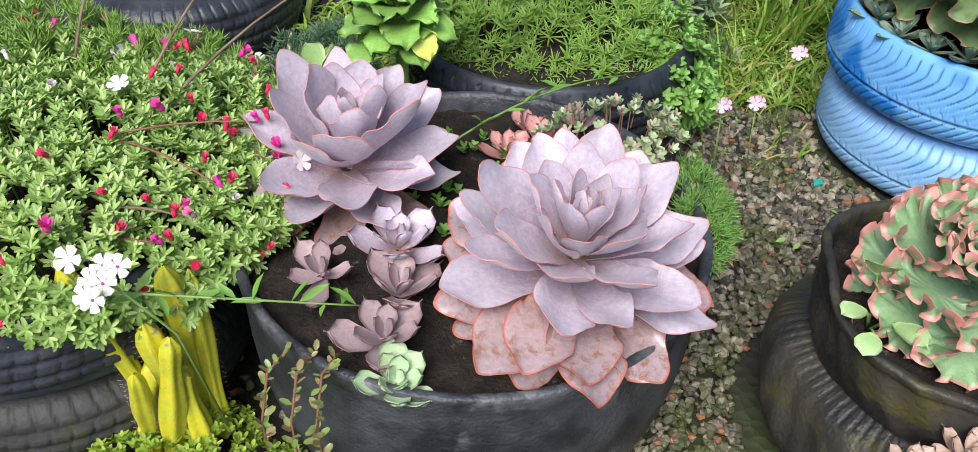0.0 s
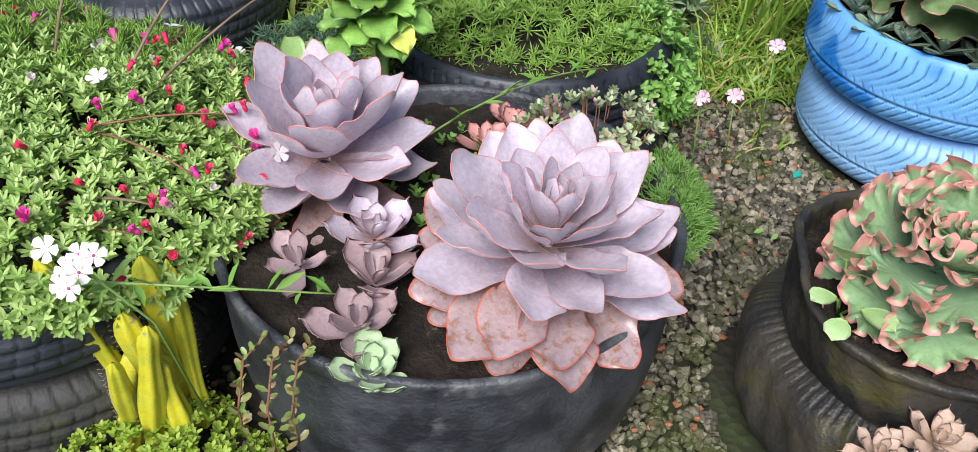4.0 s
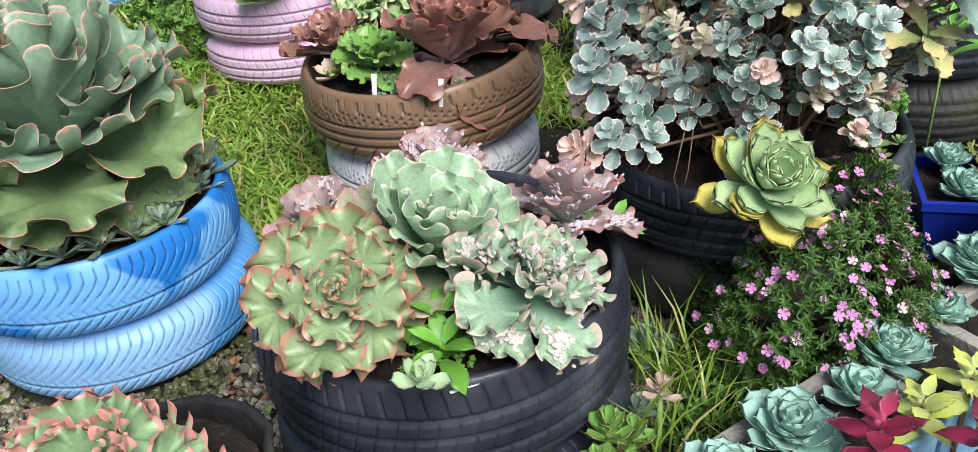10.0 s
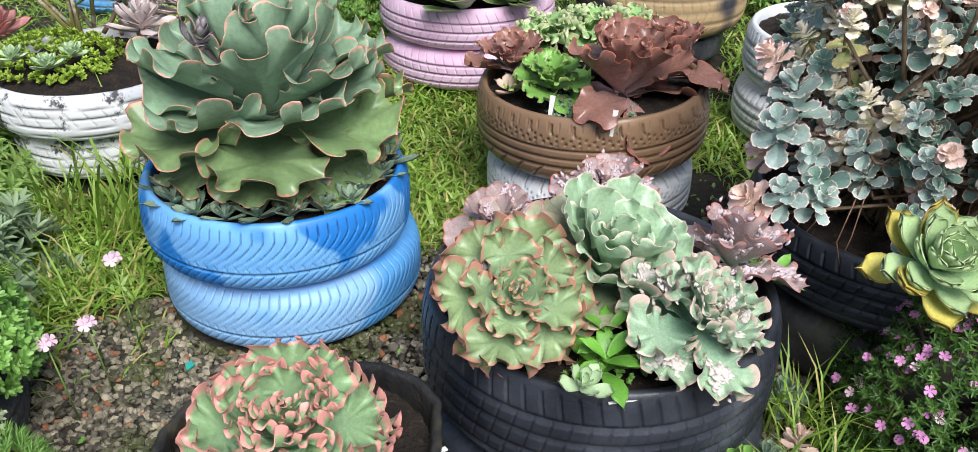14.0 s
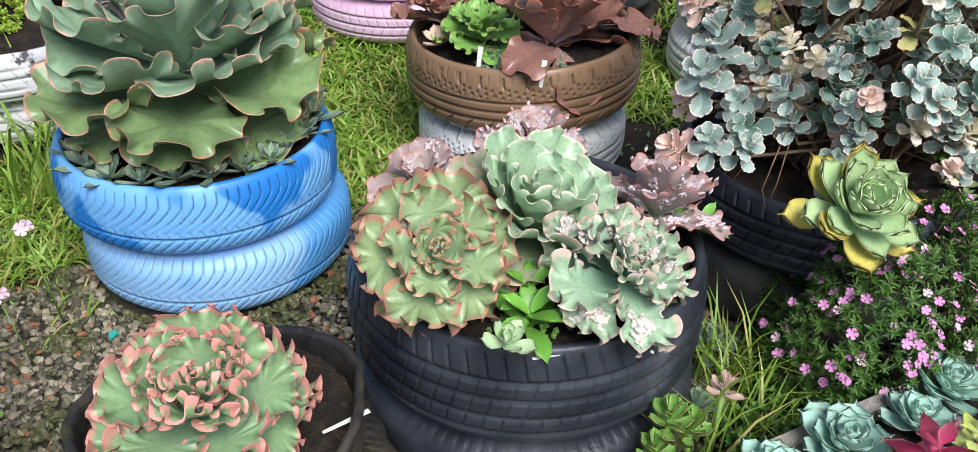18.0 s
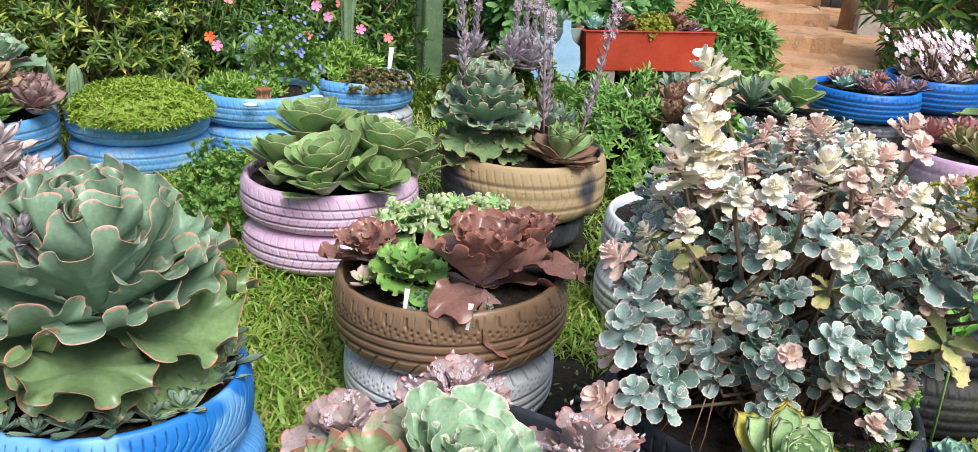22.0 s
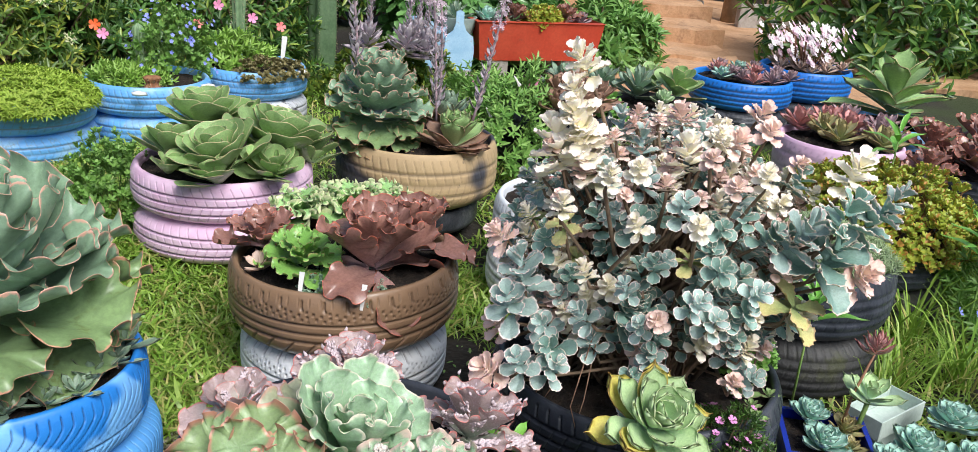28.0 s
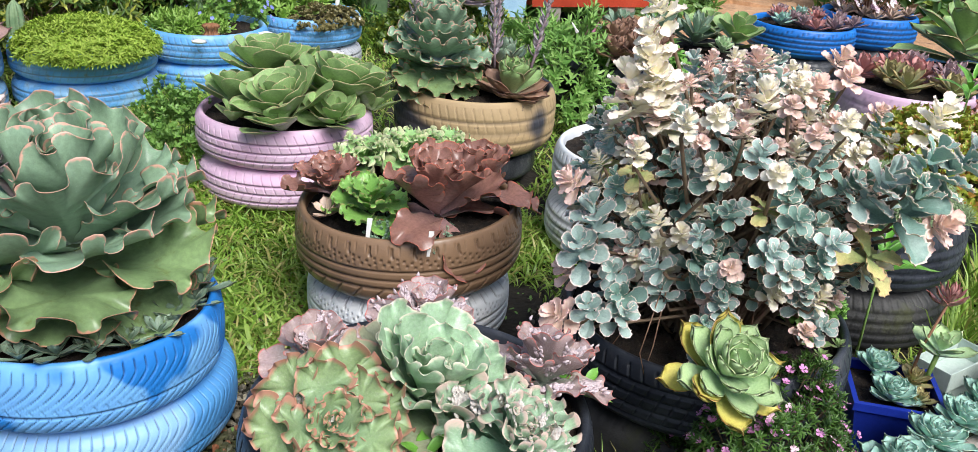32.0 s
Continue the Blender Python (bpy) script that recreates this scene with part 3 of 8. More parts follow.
stack(4.519, 2.104, 0.350, 0.280, ["ribs"] * 2, [RUBBER_DULL, RUBBER], [PLAIN, "black tyre planter with green rosettes"], 0, seed=15)
stack(5.36, 2.03, 0.420, 0.300, ["ribs"] * 2, [RUBBER_GREY, BLUE_DEEP], [PLAIN, "deep blue painted tyre planter with pink rosettes"], 0, seed=16)
stack(5.927, 1.872, 0.450, 0.290, ["ribs"] * 2, [RUBBER_GREY, BLUE_DEEP], [PLAIN, "deep blue painted tyre planter with pale flowers"], 0, seed=17)
stack(4.523, 1.144, 0.380, 0.290, ["blocks"] * 2, [PINK_PAINT] * 2, ["pink painted tyre under another", "pink painted tyre planter with mixed rosettes"], 0, seed=18)
stack(0.129, 1.640, 0.320, 0.300, ["ribs"] * 2, [RUBBER_DULL, RUBBER], [PLAIN, "black tyre planter overgrown with stonecrop"], 1, seed=19)
tyre(0.70, 0.900, 0.0, 0.250, 0.17, "smooth", RUBBER_MOSS, "mossy folded black tyre under another", 2, lumps=0.018, seed=20)
tyre(0.692, 0.897, 0.155, 0.225, 0.145, "turned", RUBBER_MOSS, "mossy grey-black tyre planter with frilled echeveria", 2, soil=0.03, lumps=0.012, seed=21)
tyre(-0.66, 1.02, 0.0, 0.30, 0.17, "ribs", RUBBER_DULL, "old black tyre planter under the purslane", 1, seed=22)
tyre(-0.66, 1.02, 0.168, 0.30, 0.16, "ribs", RUBBER, "black tyre planter overflowing with purslane", 1, soil=0.03, seed=23)
tyre(-0.80, 2.18, 0.0, 0.31, 0.18, "ribs", RUBBER, "black rubber tyre lying behind the purslane", 1, seed=24)

# ---- tools for small leaves, stems, flowers and stones ----
def trs(loc, rot, scale):
    return Matrix.LocRotScale(loc, Euler(rot), scale if hasattr(scale, "__len__") else (scale, scale, scale))


def joined(name, tv, tf, mats, material, tuv=None, smooth=True):
    """Many copies of a small template in one mesh."""
    M = np.array([np.array(m) for m in mats], dtype=np.float64)
    tv = np.asarray(tv, dtype=np.float64)
    V = np.einsum("nij,kj->nki", M[:, :3, :3], tv) + M[:, None, :3, 3]
    n, k = len(M), len(tv)
    faces = []
    by = {}
    for f in tf:
        by.setdefault(len(f), []).append(f)
    for fs in by.values():
        fa = np.asarray(fs)
        faces += (fa[None] + (np.arange(n) * k)[:, None, None]).reshape(-1, fa.shape[1]).tolist()
    return mesh_of(name, V.reshape(-1, 3), faces, material, smooth, None if tuv is None else np.tile(tuv, (n, 1)))


OVAL = ([(0, 0, 0), (0.45, 0.27, 0.06), (0.9, 0.2, 0.08), (1.06, 0, 0.05), (0.9, -0.2, 0.08), (0.45, -0.27, 0.06), (0.5, 0, -0.04)],
        [(0, 6, 1), (1, 6, 2), (2, 6, 3), (3, 6, 4), (4, 6, 5), (5, 6, 0)])
LANCE = ([(0, 0, 0), (0.35, 0.13, 0.03), (0.7, 0.10, 0.02), (1, 0, -0.08), (0.7, -0.10, 0.02), (0.35, -0.13, 0.03), (0.5, 0, -0.03)],
         [(0, 6, 1), (1, 6, 2), (2, 6, 3), (3, 6, 4), (4, 6, 5), (5, 6, 0)])
NEEDLE = ([(0, 0.05, 0), (0, -0.025, 0.043), (0, -0.025, -0.043), (0.6, 0.05, 0.02), (0.6, -0.025, 0.06), (0.6, -0.025, -0.02), (1, 0, 0.05)],
          [(0, 1, 4, 3), (1, 2, 5, 4), (2, 0, 3, 5), (3, 4, 6), (4, 5, 6), (5, 3, 6)])
BLADE = ([(0, 0.035, 0), (0, -0.035, 0), (0.05, 0.04, 0.4), (0.05, -0.04, 0.4), (0.2, 0.03, 0.78), (0.2, -0.03, 0.78), (0.5, 0, 1.0)],
         [(0, 1, 3, 2), (2, 3, 5, 4), (4, 5, 6)])


def petal_flower(petals=5, r=1.0, wide=0.55, cup=0.15):
    v, f = [(0, 0, 0)], []
    for i in range(petals):
        a = 2 * math.pi * i / petals
        k = len(v)
        for s, d, z in ((-wide * 0.55, 0.45, cup * 0.5), (-wide * 0.75, 0.85, cup), (0, 1.0, cup * 1.1), (wide * 0.75, 0.85, cup), (wide * 0.55, 0.45, cup * 0.5)):
            v.append((r * (d * math.cos(a) - s * math.sin(a) * 0.7), r * (d * math.sin(a) + s * math.cos(a) * 0.7), r * z))
        f += [(0, k, k + 4), (k, k + 1, k + 3, k + 4), (k + 1, k + 2, k + 3)]
    return v, f


def stone_shape(seed):
    bm = bmesh.new()
    bmesh.ops.create_icosphere(bm, subdivisions=1, radius=1.0)
    r = random.Random(seed)
    for v in bm.verts:
        v.co *= r.uniform(0.72, 1.18)
        v.co.z *= 0.72
    vs = [tuple(v.co) for v in bm.verts]
    fs = [tuple(v.index for v in f.verts) for f in bm.faces]
    bm.free()
    return vs, fs


def tube(name, pts, r0, r1, material, sides=6):
    """A tapering stem through the points."""
    P = [Vector(p) for p in pts]
    n = len(P)
    verts, faces = [], []
    for i, p in enumerate(P):
        d = (P[min(i + 1, n - 1)] - P[max(i - 1, 0)]).normalized()
        a = d.orthogonal().normalized()
        if i and abs(a.dot(last)) < 0.999:
            a = (last - d * last.dot(d)).normalized()
        last = a
        b = d.cross(a)
        r = r0 + (r1 - r0) * i / max(1, n - 1)
        for k in range(sides):
            t = 2 * math.pi * k / sides
            verts.append(p + (a * math.cos(t) + b * math.sin(t)) * r)
    for i in range(n - 1):
        for k in range(sides):
            faces.append((i * sides + k, i * sides + (k + 1) % sides, (i + 1) * sides + (k + 1) % sides, (i + 1) * sides + k))
    faces.append(tuple(range(sides - 1, -1, -1)))
    faces.append(tuple((n - 1) * sides + k for k in range(sides)))
    return mesh_of(name, [tuple(v) for v in verts], faces, material)


def arc(a, b, sag=0.0, bow=(0, 0, 0), n=7):
    a, b, bow = Vector(a), Vector(b), Vector(bow)
    return [a.lerp(b, i / (n - 1)) + (bow + Vector((0, 0, sag))) * (4 * (i / (n - 1)) * (1 - i / (n - 1))) for i in range(n)]


def spiral_mats(count, size, inner, rise, power, stalk, seed, foot=0.03, jitter=6):
    r = random.Random(seed)
    out = []
    for i in range(count):
        k = (i + 0.5) / count
        pitch = rise[0] + (rise[1] - rise[0]) * k ** power + r.uniform(-jitter, jitter)
        ln = size * (inner + (1 - inner) * k ** 0.75) * r.uniform(0.93, 1.07)
        out.append(pose(0, 0, stalk * size * (1 - k), 0, 0, i * 137.508 + r.uniform(-8, 8)) @ pose(foot * size, 0, 0, r.uniform(-8, 8), -pitch, 0) @ Matrix.Diagonal((ln, ln, ln, 1)))
    return out


def cluster_mesh(name, material, count, size, seed, inner=0.4, rise=(75, 10), power=0.8, stalk=0.3, **kw):
    v, f, uv = frill_arrays(seed=seed, **kw) if "outline" in kw else leaf_arrays(1.0, seed=seed, **kw)
    return joined(name, v, f, spiral_mats(count, size, inner, rise, power, stalk, seed), material, uv)


def facing(x, y, z, out, spin=0.0):
    """A pose whose up axis points along out."""
    q = Vector(out).normalized().to_track_quat("Z", "Y")
    return Matrix.Translation((x, y, z)) @ q.to_matrix().to_4x4() @ pose(0, 0, 0, 0, 0, spin)


def whorls(points, dirs, leaf, leaves, size, rng, open_=(25, 60), rings=2, gap=0.5):
    """Matrices of small leaves in whorls at shoot tips."""
    out = []
    for p, d in zip(points, dirs):
        base = facing(*p, d, rng.uniform(0, 360))
        for ring in range(rings):
            for i in range(leaves):
                s = size * rng.uniform(0.75, 1.15) * (1 - 0.25 * (rings - 1 - ring) * 0 - 0.2 * ring)
                out.append(base @ pose(0, 0, gap * size * ring - gap * size, 0, 0, 360 * i / leaves + 50 * ring + rng.uniform(-15, 15)) @ pose(0, 0, 0, 0, -rng.uniform(*open_), 0) @ Matrix.Diagonal((s, s, s, 1)))
    return out


def mound(cx, cy, cz, rx, ry, rz, n, rng, low=0.0, rough=0.18):
    """Points and outward directions on a bumpy half ellipsoid."""
    pts, dirs = [], []
    while len(pts) < n:
        d = Vector((rng.gauss(0, 1), rng.gauss(0, 1), rng.gauss(0, 1))).normalized()
        if d.z < low:
            continue
        s = 1 + rough * (noise.noise(Vector((d.x * 2.2 + cx * 3, d.y * 2.2 + cy * 3, d.z * 2.2))) + rng.uniform(-0.7, 0.5) * 0.6)
        pts.append((cx + rx * d.x * s, cy + ry * d.y * s, cz + rz * d.z * s))
        dirs.append(Vector((d.x / rx, d.y / ry, d.z / rz)).normalized() + Vector((0, 0, 0.5)))
    return pts, dirs


# ---- leaf colours ----
MAUVE = leaf_mat("mauve_leaf", (0.46, 0.36, 0.44), (0.56, 0.48, 0.575), (0.66, 0.27, 0.26), at=(0.965, 1.0), rough=0.34, spots=(0.66, 0.60, 0.64), spot_at=(0.55, 0.66), base=(0.52, 0.32, 0.29), vary=0.14, bloom=0.12, drops=0.5)
MAUVE_OLD = leaf_mat("old_mauve_leaf", (0.37, 0.21, 0.175), (0.41, 0.30, 0.32), (0.56, 0.14, 0.09), at=(0.93, 1.0), rough=0.22, spots=(0.30, 0.15, 0.10), spot_at=(0.50, 0.66), spot_scale=7, vary=0.16, drops=0.35)
GREEN_FRILL = leaf_mat("grey_green_frilled_leaf", (0.27, 0.39, 0.28), (0.23, 0.35, 0.23), (0.62, 0.36, 0.27), at=(0.965, 0.995), rough=0.34, spots=(0.40, 0.52, 0.42), vary=0.16, spot_at=(0.60, 0.76), base=(0.36, 0.47, 0.36))
GREEN_OLD = leaf_mat("old_green_frilled_leaf", (0.22, 0.33, 0.17), (0.20, 0.30, 0.13), (0.56, 0.28, 0.18), at=(0.96, 0.995), rough=0.32, spots=(0.14, 0.18, 0.05), vary=0.16, spot_at=(0.56, 0.76), spot_scale=9, base=(0.30, 0.38, 0.21))
RUFFLE_A = leaf_mat("green_leaf_with_copper_frill", (0.27, 0.43, 0.25), (0.25, 0.36, 0.16), (0.58, 0.28, 0.20), at=(0.83, 0.97), rough=0.36, vary=0.13, spots=(0.44, 0.54, 0.42), spot_at=(0.62, 0.76), drops=0.3)
RUFFLE_B = leaf_mat("pale_green_leaf", (0.27, 0.43, 0.25), (0.31, 0.47, 0.29), (0.66, 0.62, 0.48), at=(0.93, 0.99), rough=0.36, vary=0.14, spots=(0.52, 0.64, 0.50), spot_at=(0.60, 0.76), drops=0.4)
RUFFLE_B2 = leaf_mat("pale_green_leaf_with_rusty_margin", (0.28, 0.40, 0.22), (0.36, 0.38, 0.25), (0.56, 0.34, 0.26), at=(0.93, 1.0), rough=0.38, vary=0.12, spots=(0.48, 0.52, 0.40), spot_at=(0.64, 0.8))
RUFFLE_C = leaf_mat("sea_green_warty_leaf", (0.22, 0.39, 0.26), (0.27, 0.40, 0.25), (0.66, 0.50, 0.42), at=(0.88, 0.985), rough=0.4, vary=0.14, spots=(0.60, 0.60, 0.54), spot_at=(0.60, 0.72), drops=0.3)
RUFFLE_D = leaf_mat("dusky_pink_warty_leaf", (0.30, 0.33, 0.27), (0.40, 0.29, 0.28), (0.54, 0.18, 0.16), at=(0.93, 1.0), rough=0.42, vary=0.16, spots=(0.56, 0.50, 0.52), spot_at=(0.54, 0.68), base=(0.30, 0.36, 0.28))
RUFFLE_E = leaf_mat("green_leaf_with_pink_frill", (0.26, 0.44, 0.27), (0.22, 0.37, 0.17), (0.70, 0.31, 0.27), at=(0.84, 0.97), rough=0.36, vary=0.13, spots=(0.42, 0.54, 0.42), spot_at=(0.62, 0.76), drops=0.4)
BRONZE = leaf_mat("bronze_frilled_leaf", (0.31, 0.18, 0.16), (0.28, 0.14, 0.11), (0.52, 0.15, 0.10), at=(0.965, 1.0), rough=0.26, vary=0.2, base=(0.33, 0.20, 0.20), spots=(0.30, 0.20, 0.10), spot_at=(0.60, 0.78))
FRESH = leaf_mat("fresh_green_leaf", (0.22, 0.42, 0.10), (0.20, 0.40, 0.09), (0.50, 0.32, 0.16), at=(0.95, 1.03), rough=0.35, vary=0.15)
CURLY = leaf_mat("curly_green_leaf", (0.24, 0.44, 0.13), (0.30, 0.50, 0.20), (0.60, 0.62, 0.36), at=(0.86, 1.0), rough=0.35, vary=0.15)
PADDLE = leaf_mat("green_paddle_leaf", (0.31, 0.44, 0.18), (0.27, 0.41, 0.16), (0.48, 0.38, 0.22), at=(0.965, 1.0), rough=0.33, vary=0.2, spots=(0.36, 0.48, 0.27), spot_at=(0.62, 0.80), base=(0.40, 0.52, 0.30))
AGAVE = leaf_mat("yellow_green_leaf", (0.46, 0.64, 0.42), (0.44, 0.60, 0.30), (0.62, 0.66, 0.40), at=(0.95, 1.03), rough=0.35, vary=0.15, base=(0.58, 0.72, 0.55))
AGAVE_OLD = leaf_mat("yellowing_leaf", (0.52, 0.58, 0.18), (0.62, 0.54, 0.13), (0.70, 0.30, 0.10), at=(0.95, 1.04), rough=0.35, vary=0.15)
BLUE_ROSE = leaf_mat("blue_green_leaf", (0.351, 0.572, 0.494), (0.364, 0.585, 0.494), (0.52, 0.60, 0.46), at=(0.94, 1.02), rough=0.5, vary=0.12, spots=(0.40, 0.55, 0.49), spot_at=(0.66, 0.85))
BROWN_ROSE = leaf_mat("brownish_leaf", (0.26, 0.19, 0.14), (0.32, 0.19, 0.13), (0.44, 0.24, 0.17), at=(0.90, 1.03), rough=0.45, vary=0.2)
DUSK_ROSE = leaf_mat("dusky_mauve_leaf", (0.36, 0.27, 0.30), (0.42, 0.30, 0.31), (0.50, 0.26, 0.26), at=(0.92, 1.03), rough=0.45, vary=0.2)
SAND_ROSE = leaf_mat("sandy_pink_leaf", (0.55, 0.42, 0.33), (0.60, 0.45, 0.36), (0.62, 0.36, 0.28), at=(0.92, 1.03), rough=0.5, vary=0.15)
OLIVE_ROSE = leaf_mat("olive_leaf", (0.30, 0.34, 0.16), (0.40, 0.34, 0.16), (0.50, 0.34, 0.14), at=(0.92, 1.03), rough=0.45, vary=0.2)
PINK_ROSE = leaf_mat("salmon_pink_leaf", (0.50, 0.28, 0.26), (0.58, 0.28, 0.26), (0.62, 0.18, 0.16), at=(0.92, 1.03), rough=0.4, vary=0.2)
MINT = leaf_mat("mint_leaf", (0.50, 0.64, 0.42), (0.46, 0.62, 0.36), (0.55, 0.62, 0.40), at=(0.95, 1.03), rough=0.5, vary=0.1)
TEAL = leaf_mat("grey_teal_leaf", (0.175, 0.305, 0.25), (0.23, 0.365, 0.31), (0.84, 0.71, 0.60), at=(0.85, 0.95), rough=0.42, vary=0.25, spots=(0.32, 0.44, 0.39), spot_at=(0.62, 0.76))
TEAL_LIGHT = leaf_mat("pale_teal_leaf", (0.30, 0.43, 0.39), (0.37, 0.49, 0.45), (0.86, 0.71, 0.65), at=(0.80, 0.94), rough=0.45, vary=0.2)
CREAM = leaf_mat("cream_leaf", (0.88, 0.81, 0.58), (0.90, 0.85, 0.72), (0.88, 0.74, 0.66), at=(0.85, 1.0), rough=0.5, vary=0.10)
BLUSH = leaf_mat("blush_pink_leaf", (0.78, 0.60, 0.50), (0.82, 0.62, 0.54), (0.82, 0.52, 0.48), at=(0.8, 1.0), rough=0.5, vary=0.12)
YELLOWING = leaf_mat("yellow_scalloped_leaf", (0.38, 0.46, 0.18), (0.62, 0.56, 0.24), (0.66, 0.44, 0.24), at=(0.85, 1.0), rough=0.45, vary=0.15)
RED_COLEUS = leaf_mat("dark_red_leaf", (0.42, 0.03, 0.10), (0.16, 0.015, 0.035), (0.10, 0.02, 0.03), at=(0.88, 1.0), rough=0.4, vary=0.2)
LIME_COLEUS = leaf_mat("lime_leaf", (0.52, 0.58, 0.20), (0.58, 0.66, 0.12), (0.50, 0.62, 0.14), at=(0.9, 1.0), rough=0.4, vary=0.15, spots=(0.66, 0.55, 0.38), spot_at=(0.58, 0.7))
BROAD = leaf_mat("broad_green_leaf", (0.14, 0.36, 0.05), (0.16, 0.40, 0.06), (0.24, 0.44, 0.10), at=(0.95, 1.03), rough=0.4, vary=0.25)
DARK_BROAD = leaf_mat("dark_green_leaf", (0.045, 0.13, 0.03), (0.06, 0.17, 0.035), (0.08, 0.20, 0.05), at=(0.95, 1.03), rough=0.4, vary=0.3)
WARTS = surface("pale_warty_growth", (0.74, 0.73, 0.68), (0.70, 0.58, 0.54), 60, 0.55, 120, 0.5, 0.003, c=(0.50, 0.58, 0.48), c_at=(0.6, 0.75), c_scale=40)
WARTS_PINK = surface("pink_warty_growth", (0.70, 0.62, 0.66), (0.62, 0.47, 0.48), 60, 0.55, 120, 0.5, 0.003, c=(0.52, 0.50, 0.58), c_at=(0.55, 0.7), c_scale=40)
STEM_BROWN = surface("woody_stem", (0.16, 0.10, 0.065), (0.25, 0.18, 0.12), 20, 0.8, 90, 0.5, 0.002)
STEM_RED = surface("reddish_stem", (0.20, 0.09, 0.05), (0.28, 0.14, 0.08), 20, 0.6, 90, 0.3, 0.002)
STEM_GREEN = surface("green_stem", (0.16, 0.30, 0.07), (0.24, 0.36, 0.10), 20, 0.5, 90, 0.3, 0.002)
STEM_MAUVE = surface("mauve_stem", (0.34, 0.25, 0.28), (0.42, 0.30, 0.32), 20, 0.6, 90, 0.3, 0.002)
WHITE_TAG = surface("white_plastic", (0.78, 0.78, 0.76), (0.72, 0.72, 0.70), 20, 0.4, 90, 0.1, 0.001)
GRASS = foliage("grass_blade", (0.17, 0.33, 0.035), (0.42, 0.58, 0.12), 0.42, 0.3, tip=(0.50, 0.47, 0.16))
PURSLANE = foliage("purslane_leaf", (0.23, 0.40, 0.075), (0.52, 0.67, 0.25), 0.36, 0.2)
NEEDLES = foliage("needle_leaf", (0.20, 0.38, 0.05), (0.34, 0.52, 0.12), 0.45, 0.2)
STONECROP = foliage("stonecrop_leaf", (0.16, 0.36, 0.06), (0.28, 0.48, 0.13), 0.4, 0.2)
MOSS = foliage("moss_frond", (0.22, 0.36, 0.03), (0.40, 0.52, 0.08), 0.6, 0.2)
SHRUB = foliage("shrub_leaf", (0.035, 0.105, 0.022), (0.12, 0.25, 0.045), 0.36, 0.25, tip=(0.28, 0.38, 0.07))
SHRUB_BRIGHT = foliage("bright_shrub_leaf", (0.05, 0.12, 0.02), (0.18, 0.26, 0.04), 0.36, 0.25, tip=(0.44, 0.48, 0.08))
# shrub leaf darkened: the deep shade at the back is in its colour
SHRUB_SHADED = foliage("dark_shrub_leaf", (0.018, 0.055, 0.014), (0.05, 0.12, 0.025), 0.45, 0.2, tip=(0.10, 0.19, 0.04))
SEDUM_GOLD = foliage("golden_stonecrop_leaf", (0.28, 0.38, 0.05), (0.48, 0.48, 0.07), 0.4, 0.2, tip=(0.50, 0.26, 0.06))
CUPHEA = foliage("cuphea_leaf", (0.035, 0.10, 0.018), (0.11, 0.22, 0.04), 0.4, 0.2)


def petal_mat(name, c, c2=None):
    m, nodes, links, bsdf = nodes_of(name)
    col = mixed(nodes, links, island_of(nodes), c, c2 or tuple(x * 0.75 for x in c))
    links.new(col, bsdf.inputs["Base Color"])
    bsdf.inputs["Roughness"].default_value = 0.6
    bsdf.inputs["Subsurface Weight"].default_value = 0.1
    bsdf.inputs["Subsurface Radius"].default_value = (0.01, 0.01, 0.01)
    return m


MAGENTA = petal_mat("magenta_petal", (0.80, 0.03, 0.36), (0.72, 0.10, 0.40))
CRIMSON = petal_mat("crimson_petal", (0.70, 0.02, 0.08), (0.78, 0.08, 0.20))
WHITE_PETAL = petal_mat("white_petal", (0.82, 0.79, 0.78), (0.74, 0.64, 0.67))
PINK_PETAL = petal_mat("pink_petal", (0.80, 0.36, 0.50), (0.78, 0.22, 0.44))
PALE_PINK = petal_mat("pale_pink_petal", (0.80, 0.58, 0.66), (0.72, 0.46, 0.56))
LILAC = petal_mat("lilac_petal", (0.60, 0.20, 0.50), (0.70, 0.32, 0.58))
BLUE_PETAL = petal_mat("blue_petal", (0.16, 0.20, 0.72), (0.32, 0.36, 0.80))
ORANGE_PETAL = petal_mat("orange_petal", (0.85, 0.16, 0.02), (0.80, 0.10, 0.03))
CORAL_PETAL = petal_mat("coral_petal", (0.85, 0.18, 0.16), (0.80, 0.26, 0.26))
MAUVE_PETAL = petal_mat("dusty_mauve_petal", (0.50, 0.36, 0.46), (0.60, 0.48, 0.54))

